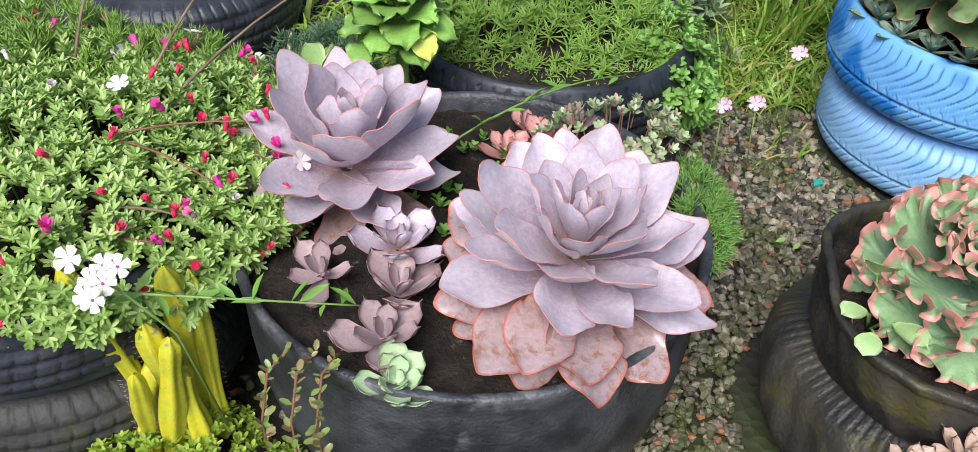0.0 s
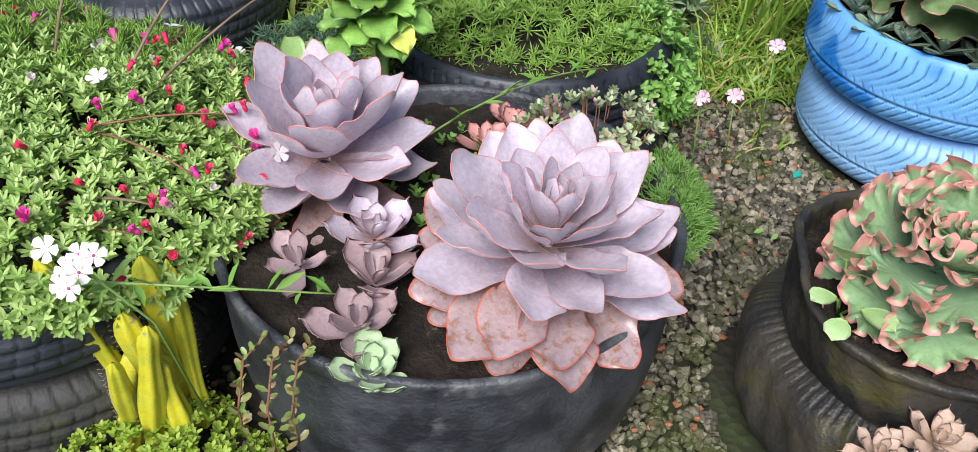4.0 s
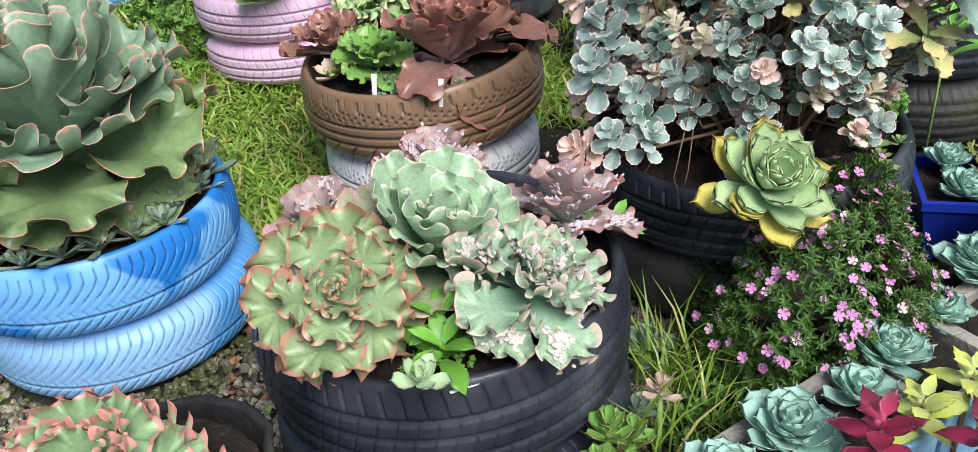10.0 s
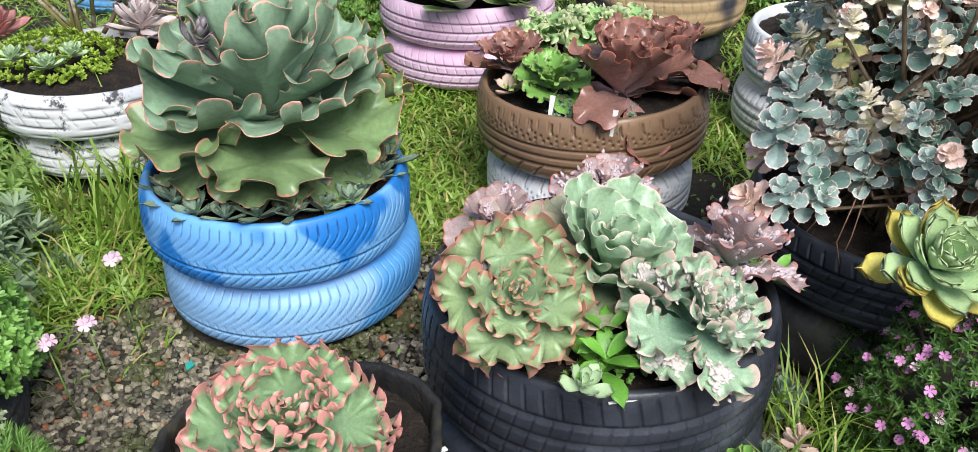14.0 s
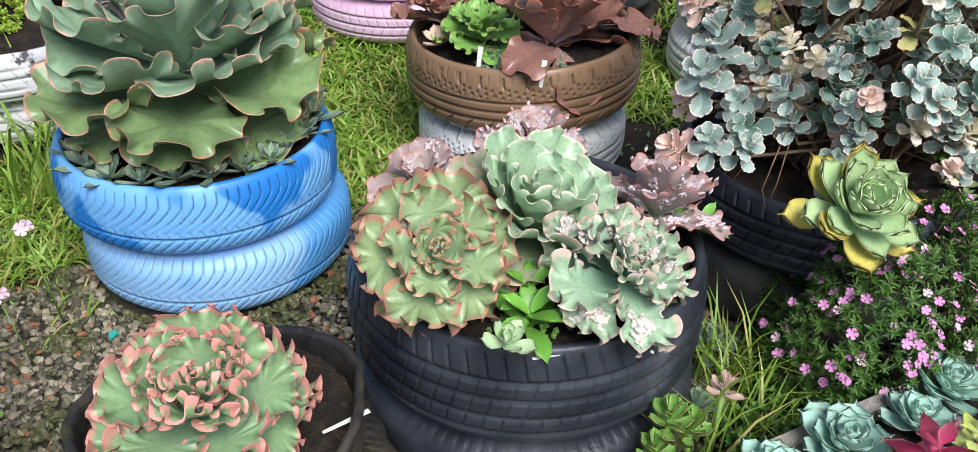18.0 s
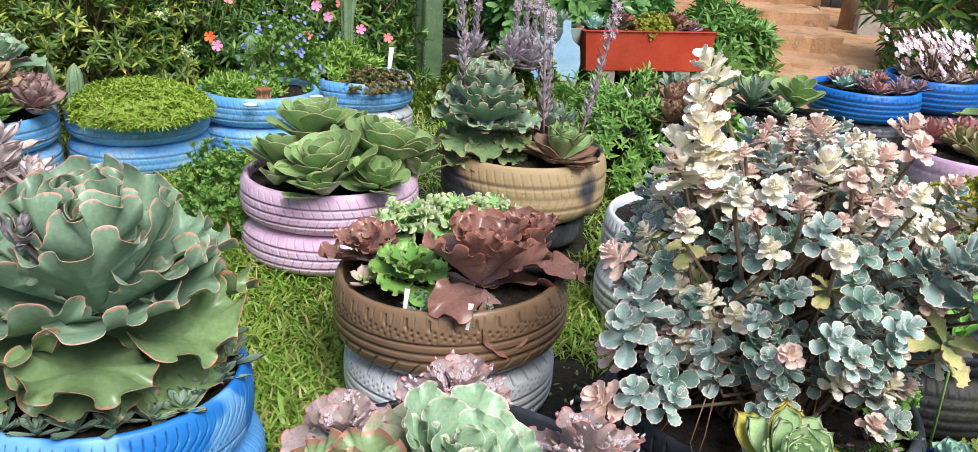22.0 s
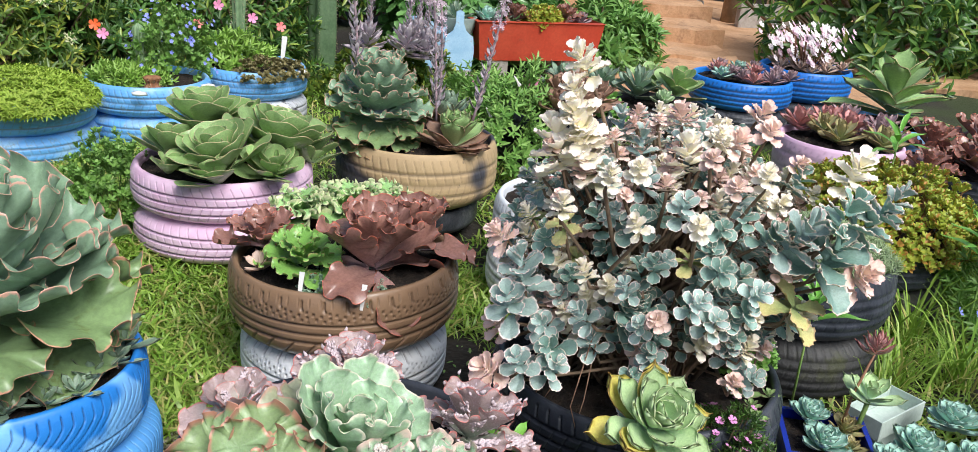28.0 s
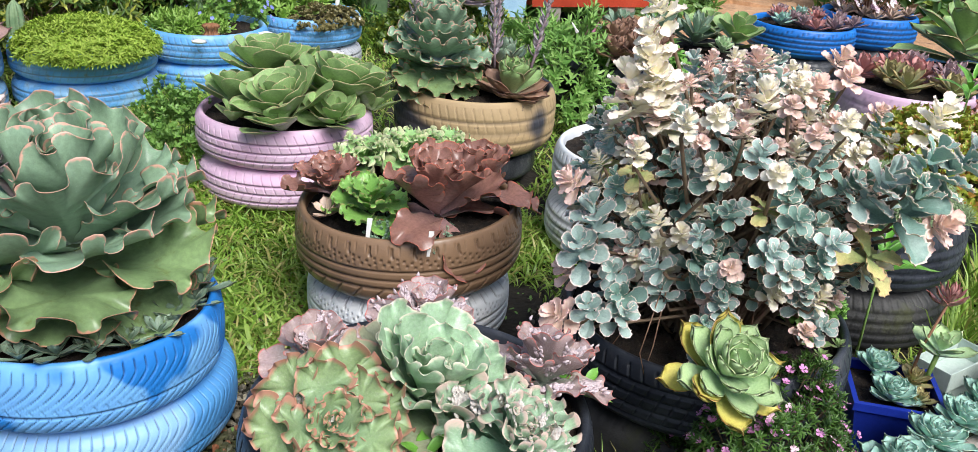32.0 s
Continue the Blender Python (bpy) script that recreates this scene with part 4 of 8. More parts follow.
# ---- leaf shapes shared by the rosettes ----
SPOON = (0.22, 0.40, 0.78, 1.0, 0.98)
mauve_in = frill_set(6, MAUVE, 1, width=0.44, outline=(0.42, 0.58, 0.90, 1.0, 0.88), channel=1.6, curl=0.10, ruffle=0.014, waves=5, thick=0.035, n=64, rings=8, point=0.85, lobe=1.6)
mauve_mid = frill_set(6, MAUVE, 3, width=0.49, outline=(0.38, 0.56, 0.90, 1.0, 0.90), channel=1.0, curl=0.12, ruffle=0.022, waves=5, thick=0.035, n=72, rings=8, point=0.75, deep=0.4, lobe=2.6)
mauve_out = frill_set(5, MAUVE_OLD, 5, width=0.55, outline=(0.34, 0.52, 0.88, 1.0, 0.94), channel=0.5, curl=-0.04, ruffle=0.028, waves=6, thick=0.035, n=72, rings=8, point=0.6, deep=0.4, lobe=2.6)
FLARE = (0.22, 0.42, 0.82, 1.0, 0.97)
frill_in = frill_set(7, GREEN_FRILL, 2, width=0.72, outline=FLARE, channel=1.2, curl=0.16, ruffle=0.056, waves=9, thick=0.02, n=150, deep=0.55, lobe=0.9)
frill_mid = frill_set(7, GREEN_FRILL, 7, width=0.80, outline=FLARE, channel=0.9, curl=0.04, ruffle=0.068, waves=9, thick=0.02, n=150, deep=0.55, lobe=1.0)
frill_out = frill_set(6, GREEN_OLD, 12, width=0.86, outline=FLARE, channel=0.65, curl=-0.12, ruffle=0.074, waves=9, thick=0.02, n=150, deep=0.58, lobe=1.2)


def frilled(material, seed, ruffle=0.15, waves=2.6, width=0.9, curl=-0.25, cup=0.25, n=5):
    """A set of leaves with a frilled margin."""
    return frill_set(n, material, seed, width=width, outline=SPOON, channel=cup, curl=curl, ruffle=0.62 * ruffle, waves=int(4.0 * waves), thick=0.018, rings=9, n=150)


def plain(material, seed, width=0.55, curl=0.12, cup=0.22, tip=0.05, thick=0.06, shape=(0.40, 0.70, 1.0, 0.80), n=3, nu=9, nv=7, ruffle=0.0):
    return leaf_set(n, material, seed, width=width, shape=shape, tip=tip, cup=cup, curl=curl, ruffle=ruffle, waves=1.2, thick=thick, nu=nu, nv=nv)


def big_rosette(label, m, inner_set, outer_set, n_in, n_out, size, rise_in, rise_out, stalk, seed, group="", inner=0.3, category="succulent", out_z=0.0, out_size=1.0):
    """Heart leaves and a skirt of older leaves, each leaf a part."""
    top = rosette("echeveria", label, m, inner_set, n_in, size, inner=inner, rise=rise_in, power=1.15, group=group, stalk=stalk, seed=seed, category=category)
    r = random.Random(seed + 50)
    for i in range(n_out):
        k = (i + 0.5) / n_out
        pitch = rise_out[0] + (rise_out[1] - rise_out[0]) * k + r.uniform(-5, 5)
        s = size * out_size * r.uniform(0.90, 1.06)
        leaf = part("leaf", r.choice(outer_set), None, top)
        leaf.matrix_local = pose(0, 0, out_z - 0.04 * size * k, 0, 0, i * 137.508 + 40 + r.uniform(-8, 8)) @ pose(0.05 * size, 0, 0, r.uniform(-6, 6), -pitch, 0) @ Matrix.Diagonal((s, s, s, 1))
    return top


def ringed(label, m, rings, size, seed, group="", step=0.02):
    """A rosette of rings of leaves, from the heart out: leaves, how many, pitch, length and spread of pitch."""
    r = random.Random(seed)
    top = empty("echeveria", label, "succulent", m, group)
    turn = r.uniform(0, 360)
    for j, (leaves, n, pitch, length, spread) in enumerate(rings):
        turn += 180 / n + 11
        for i in range(n):
            s = size * length * r.uniform(0.92, 1.08)
            leaf = part("leaf", r.choice(leaves), None, top)
            leaf.matrix_local = pose(0, 0, step * (len(rings) - j), 0, 0, turn + 360 / n * i + r.uniform(-9, 9)) @ pose(0.012 * (j + 1) * size, 0, 0, r.uniform(-14, 14), -pitch + r.uniform(-spread, spread), 0) @ Matrix.Diagonal((s, s * r.uniform(0.9, 1.1), s, 1))
    return top


# ---- the inside-out tyre with the two mauve rosettes ----
ringed("large open mauve echeveria rosette with thin red leaf margins", pose(0.125, 0.862, 0.322, 10, 2, 20), [(mauve_in, 5, 86, 0.34, 4), (mauve_in, 6, 80, 0.46, 5), (mauve_in, 6, 68, 0.62, 6), (mauve_mid, 8, 52, 0.82, 6), (mauve_mid, 8, 35, 0.98, 6), (mauve_mid, 9, 17, 1.02, 7), (mauve_mid[:3] + mauve_out[:3], 9, 3, 1.04, 5), (mauve_out, 9, -3, 1.02, 3), (mauve_out, 8, -9, 0.88, 3)], 0.166, 3, "big mauve echeverias", 0.0125)
ringed("large upright mauve echeveria rosette with pink leaf margins", pose(-0.195, 1.075, 0.310, 5, -4, 80), [(mauve_in, 4, 84, 0.36, 5), (mauve_in, 6, 77, 0.60, 6), (mauve_mid, 8, 62, 0.90, 6), (mauve_mid, 8, 45, 1.05, 6), (mauve_mid, 8, 24, 1.05, 6), (mauve_mid, 8, 7, 0.98, 6), (mauve_out, 7, -8, 0.92, 5)], 0.162, 4, "big mauve echeverias", 0.0125)
small_mauve = plain(MAUVE, 21, 0.62, 0.2)
small_dusk = plain(DUSK_ROSE, 22, 0.60, 0.15)
small_mint = plain(MINT, 23, 0.62, 0.15, tip=0.01, thick=0.10)
small_pink = plain(PINK_ROSE, 24, 0.55, 0.2)
for x, y, z, s, n, leaves, label, tilt in (
        (-0.20, 0.88, 0.300, 0.065, 8, small_dusk, "small brownish-pink cupped echeveria pup", (8, -10)),
        (-0.10, 0.92, 0.315, 0.080, 11, small_mauve, "small mauve echeveria pup beside the big rosette", (0, 0)),
        (-0.105, 0.765, 0.300, 0.075, 10, small_dusk, "small dusky mauve echeveria pup", (12, 0)),
        (-0.095, 0.845, 0.300, 0.080, 9, small_dusk, "small dusky mauve echeveria pup", (0, 8)),
        (-0.085, 0.705, 0.285, 0.062, 12, small_mint, "small mint-green rosette by the tyre's rim", (14, 0)),
        (0.05, 1.19, 0.290, 0.062, 10, small_pink, "small salmon-pink rosette on the soil", (0, 0)),
        (0.11, 1.23, 0.290, 0.060, 9, small_pink, "small salmon-pink rosette on the soil", (0, 0)),
        (0.08, 1.27, 0.290, 0.045, 8, small_pink, "small salmon-pink rosette on the soil", (0, 0)),
        (0.17, 1.28, 0.292, 0.045, 7, small_dusk, "small dusky rosette on the soil", (0, 0))):
    rosette("echeveria_pup", label, pose(x, y, z, tilt[0], tilt[1], 30), leaves, n, s, inner=0.35, rise=(70, 14), stalk=0.25, seed=int(100 * (x + 2 * y)), group="small rosettes")


def sprig_patch(name, label, cx, cy, cz, rx, ry, rz, n, material, template, leaves, size, seed, category, open_=(20, 60), rings=2, low=0.0, rough=0.18, stems=None):
    """A low plant of many small leaves: its foliage in one mesh, its stems in another."""
    rng = random.Random(seed)
    pts, dirs = mound(cx, cy, cz, rx, ry, rz, n, rng, low, rough)
    top = empty(name, label, category, pose(cx, cy, cz))
    inv = Matrix.Translation((-cx, -cy, -cz))
    mats = [inv @ m for m in whorls(pts, dirs, None, leaves, size, rng, open_, rings)]
    part("foliage", joined("foliage", template[0], template[1], mats, material), material, top)
    if stems:
        sm_ = []
        for p, d in zip(pts[::3], dirs[::3]):
            q = Vector(p) - Vector((cx, cy, cz))
            length = rng.uniform(2.0, 4.0) * size
            sm_.append(facing(*(q - Vector(d).normalized() * length), d) @ Matrix.Diagonal((size * 0.09, size * 0.09, length, 1)))
        tv = [(math.cos(a), math.sin(a), z) for z in (0, 1) for a in (0, 2.1, 4.2)]
        tagged(part("branching", joined("branching", tv, [(0, 1, 4, 3), (1, 2, 5, 4), (2, 0, 3, 5)], sm_, stems), stems, top), kind="stuff")
    return top, pts, dirs


# variegated sprigs, trailing stems and green fingers in the same tyre
VARIEG = foliage("variegated_sprig_leaf", (0.55, 0.60, 0.40), (0.24, 0.38, 0.14), 0.45, 0.2, tip=(0.62, 0.40, 0.36))
sprig_patch("variegated_stonecrop", "cream and green variegated stonecrop sprigs with red stems", 0.22, 1.20, 0.30, 0.13, 0.085, 0.085, 110, VARIEG, OVAL, 5, 0.015, 31, "stonecrop", stems=STEM_RED)
sprig_patch("finger_stonecrop", "bright green finger-leaved stonecrop hanging over the rim", 0.345, 1.09, 0.25, 0.055, 0.12, 0.065, 190, STONECROP, NEEDLE, 6, 0.026, 32, "stonecrop", open_=(30, 70))
sprig_patch("ground_sprigs", "small green weeds growing on the soil", -0.03, 1.10, 0.285, 0.15, 0.16, 0.03, 40, STONECROP, OVAL, 4, 0.016, 33, "weed")


def trailing(name, label, pts, material, leafmat, n, size, seed, template=OVAL, r0=0.0022, category="vine"):
    top = empty(name, label, category, Matrix.Translation(pts[0]))
    rng = random.Random(seed)
    path = [Vector(p) - Vector(pts[0]) for p in pts]
    part("stem", tube("stem", path, r0, r0 * 0.6, material, 5), material, top)
    mats = []
    for i in range(n):
        t = (i + rng.uniform(0.2, 0.9)) / n * (len(path) - 1)
        k = min(int(t), len(path) - 2)
        p = path[k].lerp(path[k + 1], t - k)
        s = size * rng.uniform(0.6, 1.1)
        mats.append(Matrix.Translation(p) @ pose(0, 0, 0, rng.uniform(-25, 25), rng.uniform(-60, 5), rng.uniform(0, 360)) @ Matrix.Diagonal((s, s, s, 1)))
    part("foliage", joined("foliage", template[0], template[1], mats, leafmat), leafmat, top)
    return top


RUNNER = foliage("runner_leaf", (0.16, 0.36, 0.06), (0.26, 0.46, 0.10), 0.45, 0.25)
trailing("vine", "thin green runner with lance leaves crossing the tyre", arc((-0.46, 0.78, 0.36), (-0.13, 0.80, 0.33), 0.01, (0.0, -0.03, 0.02), 9), STEM_GREEN, RUNNER, 16, 0.045, 41, LANCE)
trailing("vine", "thin green runner lying over the soil", arc((-0.06, 1.16, 0.32), (0.26, 1.40, 0.33), 0.03, n=9), STEM_GREEN, RUNNER, 11, 0.05, 42, LANCE)
PURPLE_LEAF = foliage("purple_green_bead_leaf", (0.20, 0.32, 0.08), (0.30, 0.18, 0.10), 0.35, 0.1)
for k, (dx, sd) in enumerate(((0.0, 44), (0.03, 45), (-0.035, 46))):
    trailing("trailing_stonecrop", "trailing bead-leaved stonecrop hanging down the tyre", [(-0.185 + dx, 0.74, 0.31), (-0.20 + dx, 0.695, 0.318), (-0.205 + dx, 0.66, 0.27), (-0.20 + dx, 0.648, 0.19 + 0.03 * k)], STEM_RED, PURPLE_LEAF, 34, 0.017, sd)

# ---- purslane over the old tyre, with its flowers and buds ----
port, ppts, pdirs = sprig_patch("purslane", "mass of green flowering purslane spilling over a tyre", -0.66, 1.09, 0.285, 0.40, 0.36, 0.165, 3600, PURSLANE, ([(p[0], p[1] * 0.62, p[2]) for p in OVAL[0]], OVAL[1]), 6, 0.0185, 51, "purslane", open_=(15, 55), low=0.02, stems=STEM_GREEN)
sprig_patch("purslane", "needle-leaved purslane growing through the others", -0.74, 1.27, 0.30, 0.36, 0.22, 0.165, 420, NEEDLES, NEEDLE, 8, 0.03, 52, "purslane", open_=(20, 70), low=0.1, stems=STEM_GREEN)
bloom_v, bloom_f = petal_flower(5, 1.0, 0.75, 0.25)
shut_v, shut_f = [], []
for ring, (pet, rad, cu) in enumerate(((5, 0.62, 1.9), (4, 0.36, 3.4))):
    v, f = petal_flower(pet, rad, 0.95, cu)
    shut_f += [tuple(k + len(shut_v) for k in q) for q in f]
    shut_v += v
calyx_v = [(0.42 * math.cos(a) * w, 0.42 * math.sin(a) * w, z) for z, w in ((-0.5, 0.25), (-0.15, 0.8), (0.35, 0.95), (0.6, 0.7)) for a in (0, 1.05, 2.1, 3.15, 4.2, 5.25)]
shut_f += [tuple(len(shut_v) + k for k in (r_ * 6 + q, r_ * 6 + (q + 1) % 6, r_ * 6 + 6 + (q + 1) % 6, r_ * 6 + 6 + q)) for r_ in range(3) for q in range(6)]
shut_v += calyx_v
open_mesh = {m.name: mesh_of("flower", np.array(bloom_v), bloom_f, m) for m in (WHITE_PETAL, MAGENTA, PALE_PINK, PINK_PETAL, CORAL_PETAL, ORANGE_PETAL, BLUE_PETAL, LILAC, CRIMSON)}
bud_mesh = {m.name: mesh_of("bud", np.array(shut_v), shut_f, m) for m in (CRIMSON, MAGENTA, WHITE_PETAL, PINK_PETAL, MAUVE_PETAL)}
rp = random.Random(53)
base = Vector((-0.66, 1.09, 0.285))
for i in range(150):
    k = rp.randrange(len(ppts))
    p, d = Vector(ppts[k]) - base, Vector(pdirs[k]).normalized()
    kind = rp.random()
    if kind < 0.18:
        fl, s = open_mesh["white_petal"], rp.uniform(0.013, 0.019)
    elif kind < 0.52:
        fl, s = bud_mesh["magenta_petal"], rp.uniform(0.010, 0.015)
    elif kind < 0.9:
        fl, s = bud_mesh["crimson_petal"], rp.uniform(0.008, 0.012)
    else:
        fl, s = bud_mesh["white_petal"], rp.uniform(0.007, 0.010)
    f = part("flower", fl, None, port)
    f.matrix_local = facing(*(p + d * rp.uniform(0.008, 0.045)), d + Vector((rp.uniform(-0.7, 0.7), rp.uniform(-0.7, 0.7), 0))) @ Matrix.Diagonal((s, s, s, 1))
for a, b in (((-0.55, 1.05, 0.40), (-0.33, 0.92, 0.42)), ((-0.6, 1.0, 0.4), (-0.31, 1.06, 0.43)), ((-0.65, 0.85, 0.36), (-0.40, 0.86, 0.37))):
    st = part("stem", tube("stem", [Vector(q) - base for q in arc(a, b, 0.02, n=6)], 0.002, 0.0015, STEM_RED, 5), STEM_RED, port)
    for j in range(2):
        bud = part("flower", bud_mesh["crimson_petal" if j else "magenta_petal"], None, port)
        bud.matrix_local = Matrix.Translation(Vector(b) - base + Vector((0.012 * j, 0.008 * j, 0.004))) @ pose(0, 0, 0, rp.uniform(-60, 20), rp.uniform(-40, 40), 0) @ Matrix.Diagonal((0.010, 0.010, 0.010, 1))

for a, b in (((-0.50, 1.12, 0.42), (-0.40, 1.30, 0.56)), ((-0.46, 1.10, 0.42), (-0.26, 1.28, 0.54)), ((-0.62, 1.2, 0.44), (-0.60, 1.30, 0.54)), ((-0.80, 1.15, 0.44), (-0.78, 1.24, 0.52)), ((-0.70, 0.86, 0.38), (-0.62, 0.76, 0.40)), ((-0.52, 0.90, 0.38), (-0.37, 0.88, 0.40)), ((-0.74, 0.80, 0.32), (-0.64, 0.70, 0.26))):
    part("stem", tube("stem", [Vector(q) - base for q in arc(a, b, 0.015, n=6)], 0.0028, 0.0016, STEM_BROWN, 5), STEM_BROWN, port)
    for j in range(3):
        bud = part("flower", bud_mesh[("crimson_petal", "magenta_petal", "pink_petal")[j]], None, port)
        bud.matrix_local = facing(*(Vector(b) - base + Vector((0.012 * j - 0.012, 0.01 * (j % 2), 0.004))), (rp.uniform(-0.6, 0.6), rp.uniform(-0.6, 0.3), 1)) @ Matrix.Diagonal((0.011, 0.011, 0.011, 1))

# ---- yellow-green cactus columns with a white phlox head ----
def ribbed_column(length, radius, ribs=5, n=16, bend=0.0, seed=0):
    rng = np.random.RandomState(seed)
    nt = ribs * 6
    t = np.linspace(0, 1, n)
    th = np.linspace(0, 2 * np.pi, nt, endpoint=False)
    T, H = np.meshgrid(th, t, indexing="ij")
    rr = radius * (0.87 + 0.13 * np.cos(ribs * T)) * np.sqrt(np.clip(1 - ((H - 0.86) / 0.14).clip(0) ** 2, 0.01, 1)) * (0.85 + 0.15 * np.sin(9 * H + seed))
    X = rr * np.cos(T) + bend * H ** 2
    return np.stack([X, rr * np.sin(T), H * length], -1).reshape(-1, 3), grid_faces(nt, n, True)


CACTUS_Y = surface("yellow_green_cactus_skin", (0.64, 0.58, 0.035), (0.52, 0.54, 0.05), 25, 0.45, 120, 0.4, 0.002, c=(0.34, 0.26, 0.15), c_at=(0.60, 0.68), c_scale=30)
CACTUS_G = surface("grey_green_cactus_skin", (0.14, 0.24, 0.12), (0.22, 0.32, 0.17), 18, 0.6, 120, 0.4, 0.002)
SPINE = surface("pale_spines", (0.55, 0.45, 0.28), (0.62, 0.52, 0.36), 40, 0.6)


def cactus(label, m, columns, skin, ribs=5, spines=True, spine_len=0.006):
    top = empty("cactus", label, "cactus", m)
    for i, (x, y, z, ln, rad, rx, ry, bend) in enumerate(columns):
        v, f = ribbed_column(ln, rad, ribs, 18, bend, i)
        col = part("column", mesh_of("column", v, f, skin), skin, top)
        col.matrix_local = pose(x, y, z, rx, ry, 37 * i)
        if spines:
            mats = []
            for r_ in range(ribs):
                a = 2 * math.pi * r_ / ribs
                for k in range(int(ln / 0.011)):
                    h = k * 0.011 / ln
                    mats.append(Matrix.Translation((rad * 0.97 * math.cos(a) * (0.85 + 0.15 * math.sin(9 * h + i)) + bend * h * h, rad * 0.97 * math.sin(a), h * ln)) @ pose(0, 0, 0, 0, rp.uniform(-40, 40), math.degrees(a) + rp.uniform(-40, 40)) @ Matrix.Diagonal((spine_len, spine_len * 0.6, spine_len * 0.6, 1)))
            sp = part("spine_cover", joined("spine_cover", NEEDLE[0], NEEDLE[1], mats, SPINE), SPINE, col)
            tagged(sp, kind="stuff")
    return top


cactus("clump of yellow-green ribbed cactus columns with scars", pose(-0.415, 0.80, 0.04) @ Matrix.Diagonal((1.1, 1.1, 0.90, 1)), [
    (0.02, -0.01, 0.0, 0.30, 0.018, 2, -3, 0.0), (-0.02, 0.015, 0.0, 0.39, 0.019, -3, -9, 0.0), (0.05, 0.015, 0.0, 0.33, 0.015, -3, 5, 0.0), (-0.035, -0.015, 0.0, 0.25, 0.016, 3, -12, 0.0),
    (-0.005, -0.03, 0.0, 0.29, 0.019, 4, -7, 0.0), (0.04, -0.025, 0.0, 0.20, 0.018, 4, 4, 0.0), (-0.04, -0.035, 0.0, 0.19, 0.018, 5, -16, 0.0), (0.025, 0.03, 0.0, 0.36, 0.019, 0, 1, 0.0)], CACTUS_Y)
phlox = empty("phlox", "white phlox flower head on a thin green stem", "flower", pose(-0.415, 0.735, 0.425))
part("stem", tube("stem", [(0, 0, 0), (0.05, 0.03, -0.12), (0.08, 0.05, -0.35)], 0.002, 0.002, STEM_GREEN, 5), STEM_GREEN, phlox)
EYE_DOT = petal_mat("magenta_eye", (0.55, 0.04, 0.25))
for i in range(6):
    f = part("flower", open_mesh["white_petal"], None, phlox)
    a = i * 0.9
    f.matrix_local = facing(0.022 * math.cos(a) * (i > 0), 0.022 * math.sin(a) * (i > 0) - 0.008, 0.012 * math.sin(a * 1.3), (0.5 * math.cos(a), 0.5 * math.sin(a) - 0.9, 0.8)) @ Matrix.Diagonal((0.016, 0.016, 0.010, 1))
    e = part("eye", mesh_of("eye", np.array(stone_shape(i)[0]), stone_shape(i)[1], EYE_DOT), EYE_DOT, f)
    e.matrix_local = trs((0, 0, 0.08), (0, 0, 0), (0.14, 0.14, 0.08))
sprig_patch("ferny_moss", "bright green ferny moss at the tyre's foot", -0.40, 0.73, 0.0, 0.16, 0.13, 0.11, 620, MOSS, OVAL, 4, 0.013, 54, "moss", open_=(10, 60), low=0.05)

# ---- the blue tyre's huge frilled echeveria ----
huge = ringed("huge grey-green frilled echeveria with thin coppery margins", pose(1.04, 1.685, 0.395), [(frill_in, 3, 84, 0.50, 5), (frill_in, 4, 76, 0.78, 6), (frill_in, 5, 67, 0.98, 7), (frill_in, 6, 52, 1.06, 8), (frill_mid, 6, 37, 1.08, 9), (frill_mid, 7, 22, 1.08, 9), (frill_out, 7, 8, 1.08, 8), (frill_out, 7, -7, 1.0, 6)], 0.258, 5, "", 0.018)
part("stem", tube("stem", [(0, 0, -0.17), (0, 0, 0.0), (0, 0, 0.03)], 0.030, 0.018, STEM_GREEN, 8), STEM_GREEN, huge)
FURRY = leaf_mat("furry_grey_bud_leaf", (0.42, 0.38, 0.42), (0.48, 0.42, 0.46), (0.50, 0.34, 0.38), at=(0.95, 1.03), rough=0.7, vary=0.15)
GREY_GREEN = leaf_mat("grey_green_small_leaf", (0.20, 0.30, 0.22), (0.24, 0.34, 0.24), (0.40, 0.36, 0.24), at=(0.95, 1.05), rough=0.5, vary=0.2)
for k, (dx, dy, z0, z1, s) in enumerate(((-0.13, 0.03, 0.10, 0.25, 0.045), (0.045, -0.01, 0.12, 0.23, 0.032))):
    st = part("flower_stalk", tube("flower_stalk", arc((dx * 0.4, dy, z0), (dx, dy, z1), 0.0, (0.01, 0.02, 0), 6), 0.009, 0.006, STEM_MAUVE, 6), STEM_MAUVE, huge, "furry mauve flower stalk")
    tipm = part("bud_head", cluster_mesh("bud_head", FURRY, 16, s * 1.3, 60 + k, rise=(85, 15), stalk=0.9, width=0.4, nu=6, nv=5, thick=0.1), FURRY, st)
    tipm.matrix_local = pose(dx, dy, z1 - 0.02, 20, 30 * (0.5 - k), 0)
small_grey = plain(GREY_GREEN, 61, 0.45, 0.1, tip=0.06, n=2)
rb = random.Random(62)
